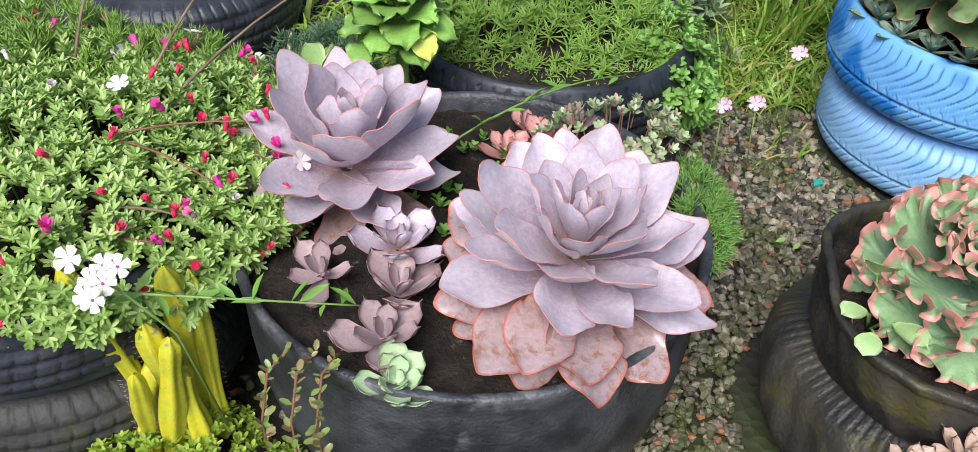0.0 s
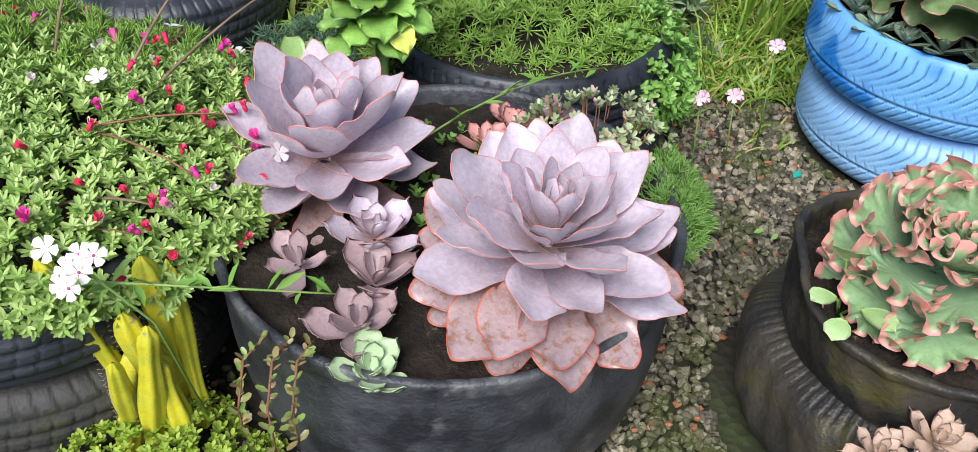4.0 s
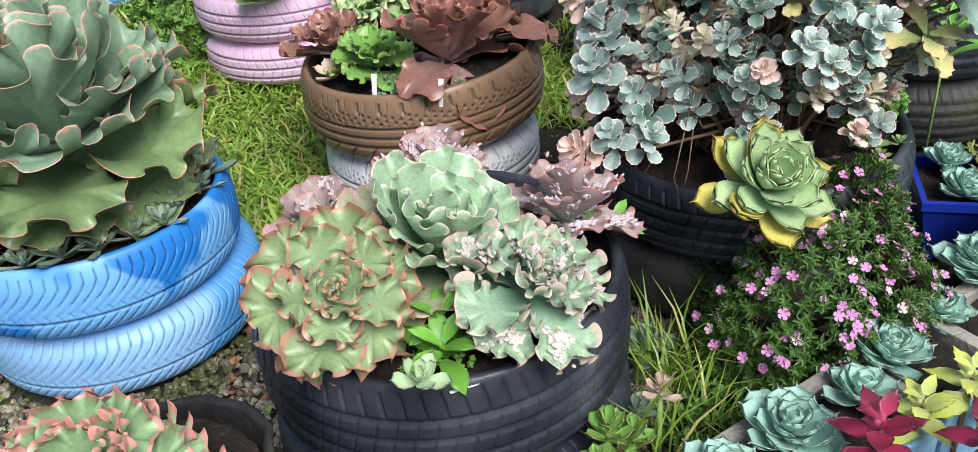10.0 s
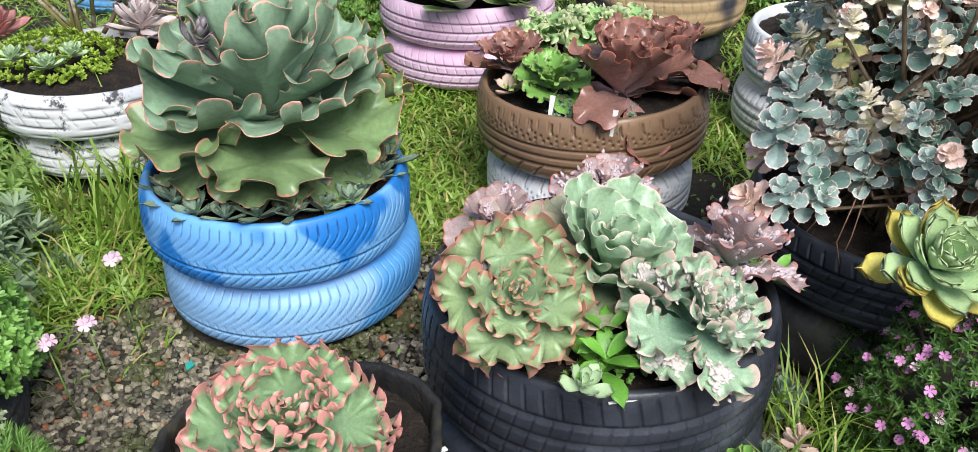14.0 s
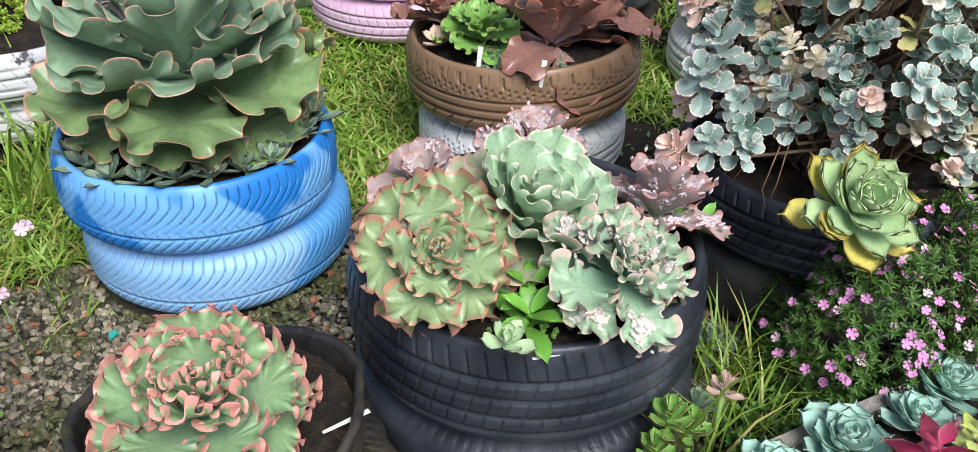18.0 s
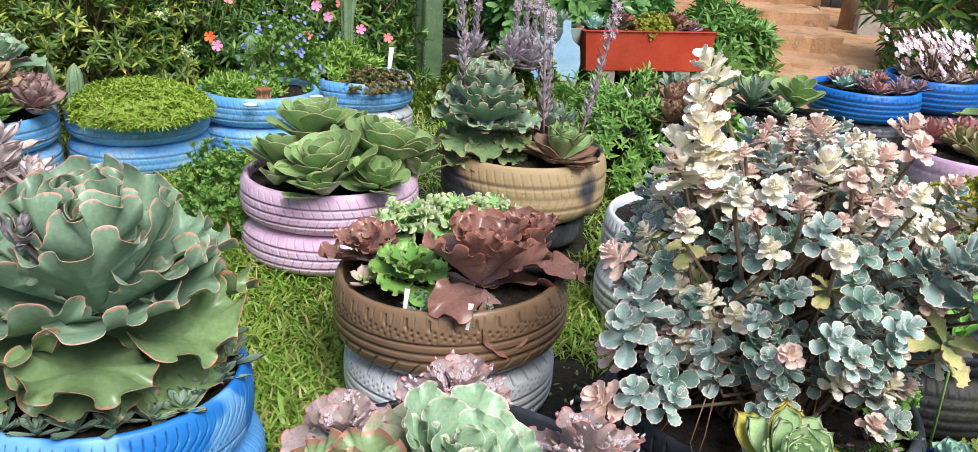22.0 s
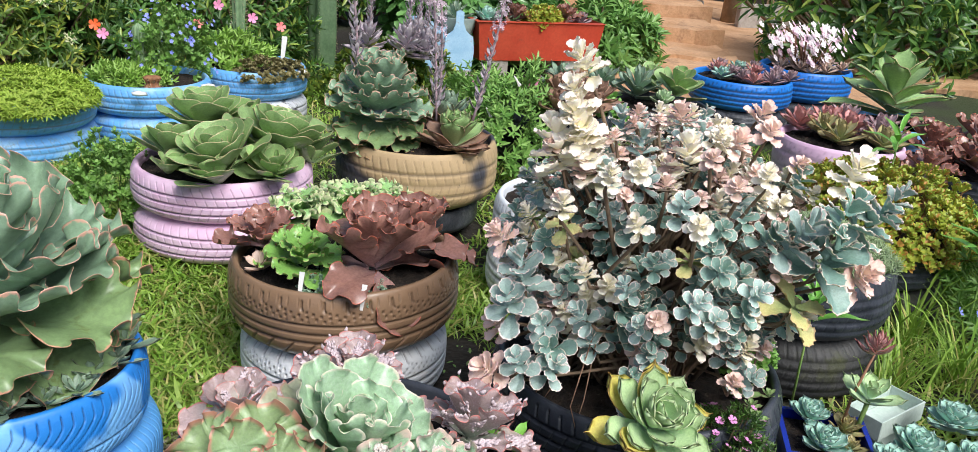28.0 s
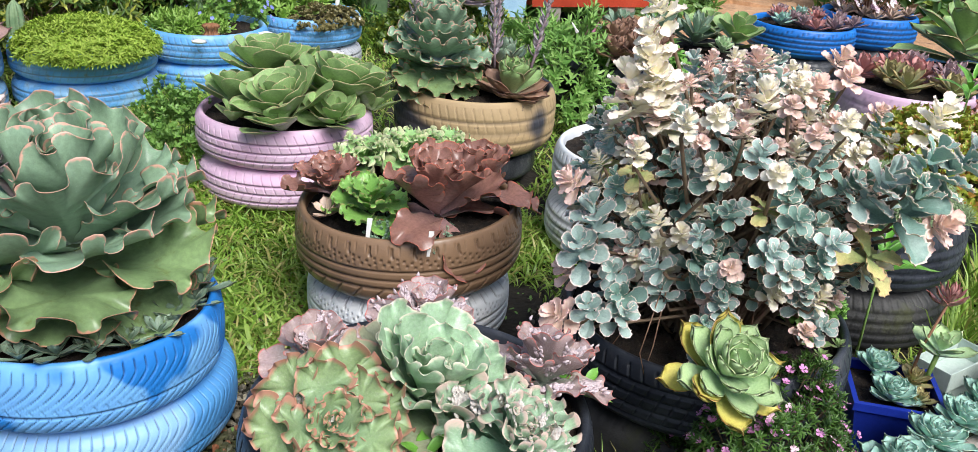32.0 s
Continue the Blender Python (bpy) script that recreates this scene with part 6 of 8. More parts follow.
def cinder_block(x, y, turn, seed):
    b = empty("concrete_block", "hollow concrete block with blue paint planted with rosettes", "concrete block", pose(x, y, 0.0, 0, 0, turn), "row of concrete blocks")
    L, W, H, T = 0.39, 0.19, 0.15, 0.03
    part("long_wall", box_bm(-L / 2, W / 2 - T, 0, L / 2, W / 2, H), CONCRETE, b)
    part("painted_wall", box_bm(-L / 2, -W / 2, 0, L / 2, -W / 2 + T, H - 0.002), CONCRETE_BLUE, b, "blue painted side of the block")
    for xx in (-L / 2, -0.015, L / 2 - T):
        part("web", box_bm(xx + 0.001, -W / 2 + T, 0, xx + T - 0.001, W / 2 - T, H - 0.003), CONCRETE, b)
    for s in (-1, 1):
        so = part("soil", box_bm(-0.075, -0.062, 0.01, 0.075, 0.062, H - 0.02, 0.006), SOIL, b)
        so.matrix_local = pose(s * 0.095, 0, 0)
    return b


d = Vector((1.17, -0.30)).normalized()
turn_row = math.degrees(math.atan2(d.y, d.x))
for i in range(5):
    cinder_block(1.47 + d.x * 0.405 * i, 0.305 + d.y * 0.405 * i, turn_row, i)
blue_leaves = plain(BLUE_ROSE, 210, 0.70, 0.18, tip=0.05, thick=0.07, cup=0.30, shape=(0.45, 0.74, 1.0, 0.84), n=4, nu=10, nv=9)
for x, y, z, s, n in ((1.465, 0.33, 0.165, 0.088, 30), (1.612, 0.285, 0.155, 0.075, 22), (1.737, 0.295, 0.150, 0.086, 28), (1.905, 0.27, 0.145, 0.072, 26), (2.06, 0.25, 0.16, 0.095, 34), (2.20, 0.235, 0.165, 0.085, 28), (1.327, 0.365, 0.165, 0.075, 26),
                      (2.31, 0.215, 0.175, 0.08, 28), (2.43, 0.195, 0.175, 0.085, 28), (2.50, 0.09, 0.165, 0.07, 26), (2.63, 0.155, 0.175, 0.085, 28), (2.70, 0.05, 0.165, 0.07, 24), (2.85, 0.08, 0.17, 0.085, 28), (3.0, 0.06, 0.17, 0.085, 28), (3.16, 0.03, 0.18, 0.09, 28), (3.3, 0.0, 0.18, 0.085, 24), (1.40, 0.24, 0.15, 0.06, 20)):
    rosette("blue_green_rosette", "compact blue-green echeveria rosette in a concrete block", pose(x, y, z - 0.015, rk.uniform(0, 10), rk.uniform(-8, 4), rk.uniform(0, 90)), blue_leaves, n, s, inner=0.22, rise=(84, 6), power=0.7, stalk=0.42, seed=int(x * 1000), group="blue-green rosettes")


def coleus(label, x, y, z, material, n, s, seed, flowers=None):
    leaves = leaf_set(3, material, seed, width=0.62, shape=(0.30, 0.95, 0.80, 0.45), tip=0.08, cup=0.12, curl=-0.2, ruffle=0.06, waves=4, thick=0.01, nu=11, nv=9)
    c = rosette("coleus", label, pose(x, y, z), leaves, n, s, inner=0.45, rise=(60, -5), stalk=0.9, seed=seed, category="coleus")
    part("stem", tube("stem", [(0, 0, -z + 0.01), (0, 0, 0.5 * s)], 0.005, 0.004, STEM_RED, 6), STEM_RED, c)


coleus("dark red coleus with a magenta heart", 1.47, 0.205, 0.20, RED_COLEUS, 10, 0.085, 221)
coleus("dark red coleus with a magenta heart", 1.56, 0.09, 0.20, RED_COLEUS, 9, 0.075, 222)
for x, y, z, sd in ((1.60, 0.19, 0.16, 223), (1.68, 0.15, 0.18, 224), (1.66, 0.06, 0.17, 225), (1.74, 0.10, 0.15, 226)):
    coleus("lime-yellow coleus with cream-pink patches", x, y, z, LIME_COLEUS, 10, 0.07, sd)
coleus("coral-red leaved plant with green edges", 2.30, 0.02, 0.17, PINK_ROSE, 8, 0.07, 227)
coleus("lime green leafy plant beside the blocks", 2.37, -0.02, 0.2, LIME_COLEUS, 10, 0.07, 228)

# ---- blue pot of small rosettes ----
BLUE_PLASTIC = surface("cobalt_blue_plastic", (0.012, 0.03, 0.30), (0.015, 0.04, 0.36), 10, 0.3, 120, 0.1, 0.001)
pot = empty("flower_pot", "square cobalt blue plastic pot with small succulents", "flower pot", pose(2.36, 0.38, 0.0, 0, 0, 30))


def square_pot(s0, s1, h, t=0.006):
    v, f = [], []
    rings = [(s0, 0), (s1, h - 0.02), (s1 + 0.006, h - 0.02), (s1 + 0.006, h), (s1 - t, h), (s1 - t, h - 0.02), (s0 - t, 0.01)]
    for s, z in rings:
        for a, b in ((-1, -1), (1, -1), (1, 1), (-1, 1)):
            v.append((a * s, b * s, z))
    for i in range(len(rings) - 1):
        for k in range(4):
            f.append((i * 4 + k, i * 4 + (k + 1) % 4, i * 4 + 4 + (k + 1) % 4, i * 4 + 4 + k))
    f += [(3, 2, 1, 0), (24, 25, 26, 27)]
    return mesh_of("pot", np.array(v, dtype=float), f, BLUE_PLASTIC, False)


part("pot", square_pot(0.075, 0.10, 0.16), BLUE_PLASTIC, pot)
part("soil", box_bm(-0.088, -0.088, 0.10, 0.088, 0.088, 0.140, 0.004), SOIL, pot)
for x, y, s, z, leaves, n, label in ((2.32, 0.37, 0.055, 0.155, blue_leaves, 24, "powder-blue rosette in the blue pot"), (2.40, 0.44, 0.05, 0.165, blue_leaves, 22, "powder-blue rosette in the blue pot"), (2.43, 0.36, 0.045, 0.15, plain(OLIVE_ROSE, 231, 0.5), 18, "olive-yellow rosette in the blue pot"), (2.46, 0.33, 0.068, 0.235, plain(AGAVE, 232, 0.6), 12, "lime rosette on a tall stem"), (2.36, 0.32, 0.035, 0.15, plain(OLIVE_ROSE, 233, 0.5), 14, "olive-yellow rosette in the blue pot")):
    r_ = rosette("pot_rosette", label, pose(x, y, z - 0.01, 6, 0, 0), leaves, n, s * 1.3, inner=0.3, rise=(80, 10), stalk=0.4, seed=int(x * 777), group="rosettes in the blue pot")
    part("stem", tube("stem", [(0, 0, 0.01), (0, 0, 0.135 - z)], 0.006, 0.006, STEM_GREEN, 6), STEM_GREEN, r_)
TRAY = surface("pale_green_plastic", (0.50, 0.60, 0.54), (0.55, 0.64, 0.58), 10, 0.4, 100, 0.1, 0.001)
tray = empty("planter_tray", "pale green plastic tray standing behind the blocks", "tray", pose(2.66, 0.325, 0.0, 0, 0, turn_row) @ Matrix.Diagonal((0.62, 0.9, 0.9, 1)))
for nm, bx in (("bottom", (-0.16, -0.05, 0.10, 0.16, 0.05, 0.106)), ("long_side", (-0.16, -0.056, 0.10, 0.16, -0.0505, 0.16)), ("long_side", (-0.16, 0.0505, 0.10, 0.16, 0.056, 0.16)), ("short_side", (-0.166, -0.056, 0.10, -0.1605, 0.056, 0.16)), ("short_side", (0.1605, -0.056, 0.10, 0.166, 0.056, 0.16)), ("foot", (-0.12, -0.04, 0.0, 0.12, 0.04, 0.0995))):
    part(nm, box_bm(*bx, 0.002), TRAY, tray)


def leafy_weed(label, x, y, z, n, s, seed, rise=(70, 25), material=BROAD, width=0.28):
    lv = leaf_set(3, material, seed, width=width, shape=(0.35, 0.85, 0.9, 0.5), tip=0.1, cup=0.15, curl=-0.35, ruffle=0.01, waves=2, thick=0.008, nu=10, nv=5)
    w = rosette("weed", label, pose(x, y, z), lv, n, s, inner=0.6, rise=rise, stalk=0.7, seed=seed, category="weed")
    part("stem", tube("stem", [(0, 0, -z), (0, 0, 0.6 * s)], 0.004, 0.003, STEM_GREEN, 5), STEM_GREEN, w)


leafy_weed("tall light green weed with long leaves", 2.62, 0.55, 0.30, 12, 0.14, 241)
leafy_weed("broad-leaved green weed in the grass", 3.45, 0.30, 0.32, 14, 0.16, 242)
leafy_weed("tall green weed with red flower tips", 3.9, 0.75, 0.50, 10, 0.14, 243)
flower_st = empty("flower_stalk", "tall pinkish succulent flower stalk", "flower", pose(2.446, 0.372, 0.0))
part("stem", tube("stem", [(0, 0, 0.13), (-0.01, -0.01, 0.24), (0.03, -0.03, 0.36)], 0.004, 0.003, STEM_RED, 6), STEM_RED, flower_st)
part("bud_head", cluster_mesh("bud_head", PINK_ROSE, 20, 0.05, 245, rise=(80, 0), stalk=0.8, width=0.35, nu=5, nv=5, thick=0.12), PINK_ROSE, flower_st).matrix_local = pose(0.03, -0.03, 0.35)

# ---- right-hand tyre with trailing needles, golden stonecrop beyond ----
stack(2.945, 0.725, 0.385, 0.290, ["ribs"] * 2, [RUBBER_DULL, RUBBER], [PLAIN, "black tyre planter with grey-green trailing stonecrop"], 1, seed=30)
GREYNEEDLE = foliage("grey_needle_leaf", (0.26, 0.38, 0.18), (0.40, 0.50, 0.28), 0.5, 0.2)
sprig_patch("needle_stonecrop", "grey-green needle-leaved stonecrop trailing over the rim", 2.98, 0.72, 0.38, 0.24, 0.25, 0.06, 460, GREYNEEDLE, NEEDLE, 7, 0.035, 251, "stonecrop", open_=(15, 60))
stack(3.62, 0.72, 0.30, 0.30, ["ribs"] * 2, [RUBBER_DULL, RUBBER], [PLAIN, "black tyre planter full of golden stonecrop"], 0, seed=31)
sprig_patch("golden_stonecrop", "golden-green stonecrop with reddish tips filling a tyre", 3.68, 0.72, 0.26, 0.42, 0.36, 0.22, 1500, SEDUM_GOLD, OVAL, 6, 0.024, 252, "stonecrop", rough=0.25, stems=STEM_RED)

# ---- pink tyre: paddle rosettes and a fluffy shrub ----
paddle_in = frill_set(4, PADDLE, 301, width=0.70, outline=(0.30, 0.46, 0.84, 1.0, 0.96), channel=0.5, curl=0.10, ruffle=0.008, waves=4, thick=0.035, n=48, rings=6)
for x, y, z, s, n, tilt in ((2.02, 2.29, 0.395, 0.20, 26, (14, -8)), (2.24, 2.31, 0.41, 0.21, 28, (12, 8)), (2.13, 2.56, 0.45, 0.20, 22, (-4, 0)), (2.30, 2.60, 0.41, 0.17, 18, (-6, 8)), (1.96, 2.52, 0.40, 0.15, 18, (-6, -8)), (1.96, 2.24, 0.375, 0.13, 16, (14, -10)), (2.13, 2.20, 0.375, 0.14, 18, (16, 0)), (2.33, 2.26, 0.375, 0.14, 16, (14, 12)), (2.38, 2.44, 0.375, 0.15, 16, (0, 16)), (2.14, 2.17, 0.385, 0.065, 9, (20, 0)), (1.88, 2.40, 0.385, 0.09, 9, (0, -14)), (2.32, 2.22, 0.385, 0.07, 8, (10, 14))):
    rosette("paddle_rosette", "green cup-shaped rosette of broad paddle leaves", pose(x, y, z, tilt[0], tilt[1], x * 500), paddle_in, n, s, inner=0.45, rise=(78, 18), stalk=0.25, seed=int(x * 999), group="paddle rosettes in the pink tyre")
FLUFF = foliage("fluffy_shrub_leaf", (0.13, 0.28, 0.05), (0.24, 0.42, 0.10), 0.45, 0.25)
sprig_patch("fluffy_shrub", "fluffy bright green small-leaved shrub", 1.90, 2.78, 0.03, 0.27, 0.24, 0.33, 1200, FLUFF, OVAL, 4, 0.022, 302, "shrub", rough=0.35, stems=STEM_GREEN)

# ---- tan tyre: a frilled echeveria and brown rosettes with flower spikes ----
tan_in = frill_set(5, GREEN_FRILL, 315, width=0.74, outline=FLARE, channel=0.8, curl=0.04, ruffle=0.060, waves=9, thick=0.025, n=72, rings=7, deep=0.45)
tan_out = frill_set(5, GREEN_OLD, 316, width=0.80, outline=FLARE, channel=0.5, curl=-0.10, ruffle=0.065, waves=9, thick=0.025, n=72, rings=7, deep=0.5, lobe=1.5)
tan_big = ringed("large grey-green frilled echeveria with rusty edges", pose(2.68, 2.27, 0.43), [(tan_in, 4, 82, 0.6, 5), (tan_in, 6, 72, 0.85, 6), (tan_in, 8, 58, 1.0, 6), (tan_in, 9, 42, 1.0, 6), (tan_in, 9, 26, 1.0, 6), (tan_in, 9, 10, 1.0, 6), (tan_out, 9, -4, 1.0, 6), (tan_out, 8, -16, 0.9, 6)], 0.185, 311, "", 0.022)
brown_rose = plain(BROWN_ROSE, 312, 0.62, 0.15, tip=0.03, n=3)
big_rosette("brown-green flat echeveria rosette", pose(2.82, 2.02, 0.415, 6, 4, 0), plain(PADDLE, 313, 0.7, 0.1), brown_rose, 14, 14, 0.15, (80, 35), (24, -6), 0.4, 312, inner=0.4)
big_rosette("brown-green echeveria rosette beside the flower spikes", pose(3.0, 2.22, 0.43, 0, 8, 0), plain(GREY_GREEN, 314, 0.6, 0.1), brown_rose, 14, 8, 0.13, (80, 35), (24, 0), 0.6, 313, inner=0.4)


def spike(label, x, y, z, high, lean, seed, mat=None, group="flower spikes"):
    """A furry flower spike: a leafy stalk that ends in a head of small star flowers."""
    r = random.Random(seed)
    top = empty("flower_spike", label, "flower", pose(x, y, z), group)
    pts = arc((0, 0, 0), (lean[0], lean[1], high), 0, (0.01, 0.0, 0), 7)
    part("stalk", tube("stalk", pts, 0.006, 0.004, STEM_MAUVE, 6), STEM_MAUVE, top)
    mats = []
    lv = leaf_arrays(1.0, 0.45, thick=0.1, nu=5, nv=5, seed=seed)
    for i in range(26):
        t = 0.1 + 0.6 * i / 26
        p = Vector(pts[0]).lerp(Vector(pts[-1]), t)
        s = 0.05 * (1 - 0.5 * t)
        mats.append(Matrix.Translation(p) @ pose(0, 0, 0, 0, 0, i * 137) @ pose(0, 0, 0, 0, -35, 0) @ Matrix.Diagonal((s, s, s, 1)))
    part("stalk_foliage", joined("stalk_foliage", lv[0], lv[1], mats, FURRY, lv[2]), FURRY, top)
    heads = []
    for i in range(34):
        t = 0.72 + 0.28 * i / 34
        p = Vector(pts[0]).lerp(Vector(pts[-1]), t)
        a = i * 2.4
        w = 0.020 * (1.25 - t) + 0.010
        heads.append(facing(p.x + w * math.cos(a), p.y + w * math.sin(a), p.z + r.uniform(-0.01, 0.01), (math.cos(a), math.sin(a), 0.3)) @ Matrix.Diagonal((0.012, 0.012, 0.016, 1)))
    part("flower_head", joined("flower_head", *petal_flower(6, 1.0, 0.35, 0.3), heads, mat or MAUVE_PETAL), mat or MAUVE_PETAL, top)
    return top


spike("dusty mauve furry flower spike", 2.60, 2.30, 0.62, 0.46, (-0.04, 0.02), 321)
spike("dusty mauve furry flower spike", 2.90, 2.18, 0.45, 0.62, (-0.05, 0.02), 322)
spike("dusty mauve furry flower spike", 3.02, 2.10, 0.45, 0.50, (0.12, -0.03), 324)
spike("dusty mauve furry flower spike", 2.98, 2.24, 0.45, 0.46, (0.0, 0.02), 325)

# ---- white tyre behind the bush ----
pinkg = plain(PINK_ROSE, 331, 0.6)
for x, y, s, lv in ((2.72, 1.50, 0.10, small_grey), (2.80, 1.34, 0.11, plain(GREY_GREEN, 332, 0.7)), (2.90, 1.52, 0.11, pinkg), (2.72, 1.36, 0.08, blue_leaves), (2.96, 1.38, 0.10, brown_rose)):
    rosette("mixed_rosette", "grey-green and salmon rosette in the white tyre", pose(x, y, 0.35), lv, 16, s, inner=0.4, rise=(78, 8), stalk=0.4, seed=int(x * 313), group="rosettes in the white tyre")

# ---- worn white tyre: canes, moss, small rosettes and mauve ghost plants ----
CANE = surface("banded_cane", (0.34, 0.30, 0.12), (0.26, 0.20, 0.10), 14, 0.6, 80, 0.3, 0.002, c=(0.55, 0.50, 0.42), c_at=(0.52, 0.6), c_scale=22)
CANE_LEAF = foliage("cane_leaf", (0.16, 0.30, 0.06), (0.30, 0.42, 0.10), 0.45, 0.25)
rcn = random.Random(341)
canes = empty("orchid_canes", "clump of tall banded orchid canes with narrow leaves", "orchid", pose(0.98, 2.78, 0.34))
for i in range(11):
    a, h = rcn.uniform(0, 6.28), rcn.uniform(0.35, 0.85)
    x0, y0 = 0.07 * math.cos(a), 0.06 * math.sin(a)
    tip = (x0 + rcn.uniform(-0.10, 0.06) - (0.25 if i > 7 else 0), y0 + rcn.uniform(-0.05, 0.05), h * (0.7 if i > 7 else 1))
    cn = part("cane", tube("cane", arc((x0, y0, 0), tip, 0, (0.015, 0.01, 0), 6), 0.0065, 0.005, CANE, 7), CANE, canes)
    mats = []
    for k in range(7):
        t = rcn.uniform(0.15, 1.0)
        p = Vector((x0, y0, 0)).lerp(Vector(tip), t)
        s = rcn.uniform(0.07, 0.11)
        mats.append(Matrix.Translation(p) @ pose(0, 0, 0, rcn.uniform(-20, 20), rcn.uniform(-70, -15), rcn.uniform(0, 360)) @ Matrix.Diagonal((s, s * 0.8, s, 1)))
    part("cane_foliage", joined("cane_foliage", LANCE[0], LANCE[1], mats, CANE_LEAF), CANE_LEAF, cn)
GHOST = leaf_mat("lilac_grey_leaf", (0.56, 0.48, 0.46), (0.63, 0.54, 0.53), (0.62, 0.46, 0.44), at=(0.93, 1.0), rough=0.5, vary=0.15)
ghost = plain(GHOST, 342, 0.46, 0.1, tip=0.08, n=3)
for x, y, z, s in ((1.13, 2.66, 0.45, 0.145), (1.20, 2.56, 0.42, 0.13), (1.04, 2.54, 0.40, 0.12), (1.16, 2.74, 0.50, 0.14), (1.05, 2.74, 0.44, 0.12), (1.23, 2.66, 0.42, 0.12)):
    g = rosette("ghost_plant", "dusty mauve-grey pointed rosette on a leaning stem", pose(x, y, z, 6, 6, 0), ghost, 20, s, inner=0.4, rise=(80, -4), stalk=0.45, seed=int(x * 5151), group="mauve ghost plants")
    part("stem", tube("stem", [(0, 0, 0.02), (-0.03, 0.0, -0.05), (-0.06, 0, 0.345 - z)], 0.007, 0.007, STEM_BROWN, 6), STEM_BROWN, g)
sprig_patch("moss_cushion", "bright green moss and small stonecrop in the white tyre", 0.82, 2.66, 0.335, 0.17, 0.2, 0.05, 420, MOSS, OVAL, 5, 0.014, 343, "moss", low=0.05)
for x, y, s in ((0.84, 2.55, 0.05), (0.76, 2.50, 0.05), (0.70, 2.62, 0.05)):
    rosette("stonecrop_rosette", "small cream-green rosette in the white tyre", pose(x, y, 0.37), small_mint, 14, s, inner=0.4, rise=(78, 8), stalk=0.4, seed=int(x * 717), group="small rosettes")
FERN = foliage("fern_frond", (0.16, 0.30, 0.06), (0.32, 0.46, 0.14), 0.5, 0.25)
sprig_patch("fern_clump", "light green ferny weeds beside the white tyre", 0.38, 2.62, 0.0, 0.30, 0.30, 0.36, 420, FERN, LANCE, 6, 0.06, 344, "fern", open_=(0, 50), rough=0.4)
sprig_patch("grey_weed", "grey-green downy weed at the edge of the gravel", 0.40, 2.10, 0.0, 0.22, 0.20, 0.20, 140, foliage("downy_leaf", (0.22, 0.32, 0.18), (0.34, 0.44, 0.26)), LANCE, 6, 0.06, 345, "weed", rough=0.4)
for x, y, z, s, lv, lb in ((0.62, 2.95, 0.25, 0.12, small_mint, "cream-green rosette"), (0.50, 2.88, 0.22, 0.10, small_mint, "cream-green rosette"), (0.75, 3.05, 0.30, 0.11, pinkg, "salmon rosette")):
    rosette("mixed_rosette", lb + " growing at the back of the white tyre", pose(x, y, z), lv, 18, s, inner=0.4, rise=(78, 0), stalk=0.5, seed=int(x * 919))

# ---- faded blue tyres at the back ----
T = 0.38
TAN_ROSE = leaf_mat("tan_bronze_leaf", (0.46, 0.36, 0.20), (0.50, 0.36, 0.22), (0.54, 0.30, 0.18), at=(0.92, 1.0), rough=0.42, vary=0.15)
COCOA_ROSE = leaf_mat("cocoa_pink_leaf", (0.30, 0.21, 0.20), (0.36, 0.24, 0.22), (0.46, 0.26, 0.24), at=(0.93, 1.0), rough=0.38, vary=0.18)
cocoa, sage = plain(COCOA_ROSE, 351, 0.72, 0.2, cup=0.35), crisped(GREEN_FRILL, 355, 0.80, 0.6, 0.0, 0.04, 8, 0.5, n=3)
T1 = [(1.60, 3.76, 0.13, cocoa, "cocoa-pink rosette"), (1.28, 3.80, 0.13, cocoa, "cocoa-pink rosette"), (1.64, 3.93, 0.13, cocoa, "cocoa-pink rosette"), (1.46, 3.88, 0.16, plain(TAN_ROSE, 353, 0.60, 0.1), "tan-bronze rosette"), (1.45, 3.72, 0.10, plain(FRESH, 354, 0.72), "fresh green rosette"), (1.29, 3.70, 0.07, small_mint, "pale rosette"), (1.58, 4.08, 0.17, sage, "grey-green frilled rosette"), (1.38, 4.10, 0.17, sage, "grey-green frilled rosette"), (1.24, 3.98, 0.14, sage, "grey-green frilled rosette")]
for i, (x, y, s, lv, lb) in enumerate(T1):
    rosette("tyre_rosette", lb + " in the faded blue tyre", pose(x, y, T + (0.10 if y > 3.97 else 0.06 if s > 0.15 else 0.01), 8, 0, 0), lv, 16, s * 1.15, inner=0.4, rise=(78, 4), stalk=0.4, seed=360 + i, group="rosettes in the blue tyre")
sprig_patch("moss_cushion", "domed cushion of yellow-green moss filling a blue tyre", 2.008, 3.694, T - 0.03, 0.28, 0.28, 0.125, 1300, MOSS, LANCE, 6, 0.03, 371, "moss", open_=(0, 50), rough=0.12)
sprig_patch("herb_patch", "green grassy herbs in a blue tyre", 2.52, 3.76, T - 0.02, 0.17, 0.17, 0.075, 240, NEEDLES, LANCE, 5, 0.05, 372, "herb", open_=(10, 80), rough=0.4)
salvia, spts, sdirs = sprig_patch("blue_salvia", "airy green herb with many small blue flowers", 2.76, 3.80, T - 0.02, 0.20, 0.16, 0.32, 420, FLUFF, OVAL, 4, 0.024, 373, "flower", rough=0.35, stems=STEM_GREEN)
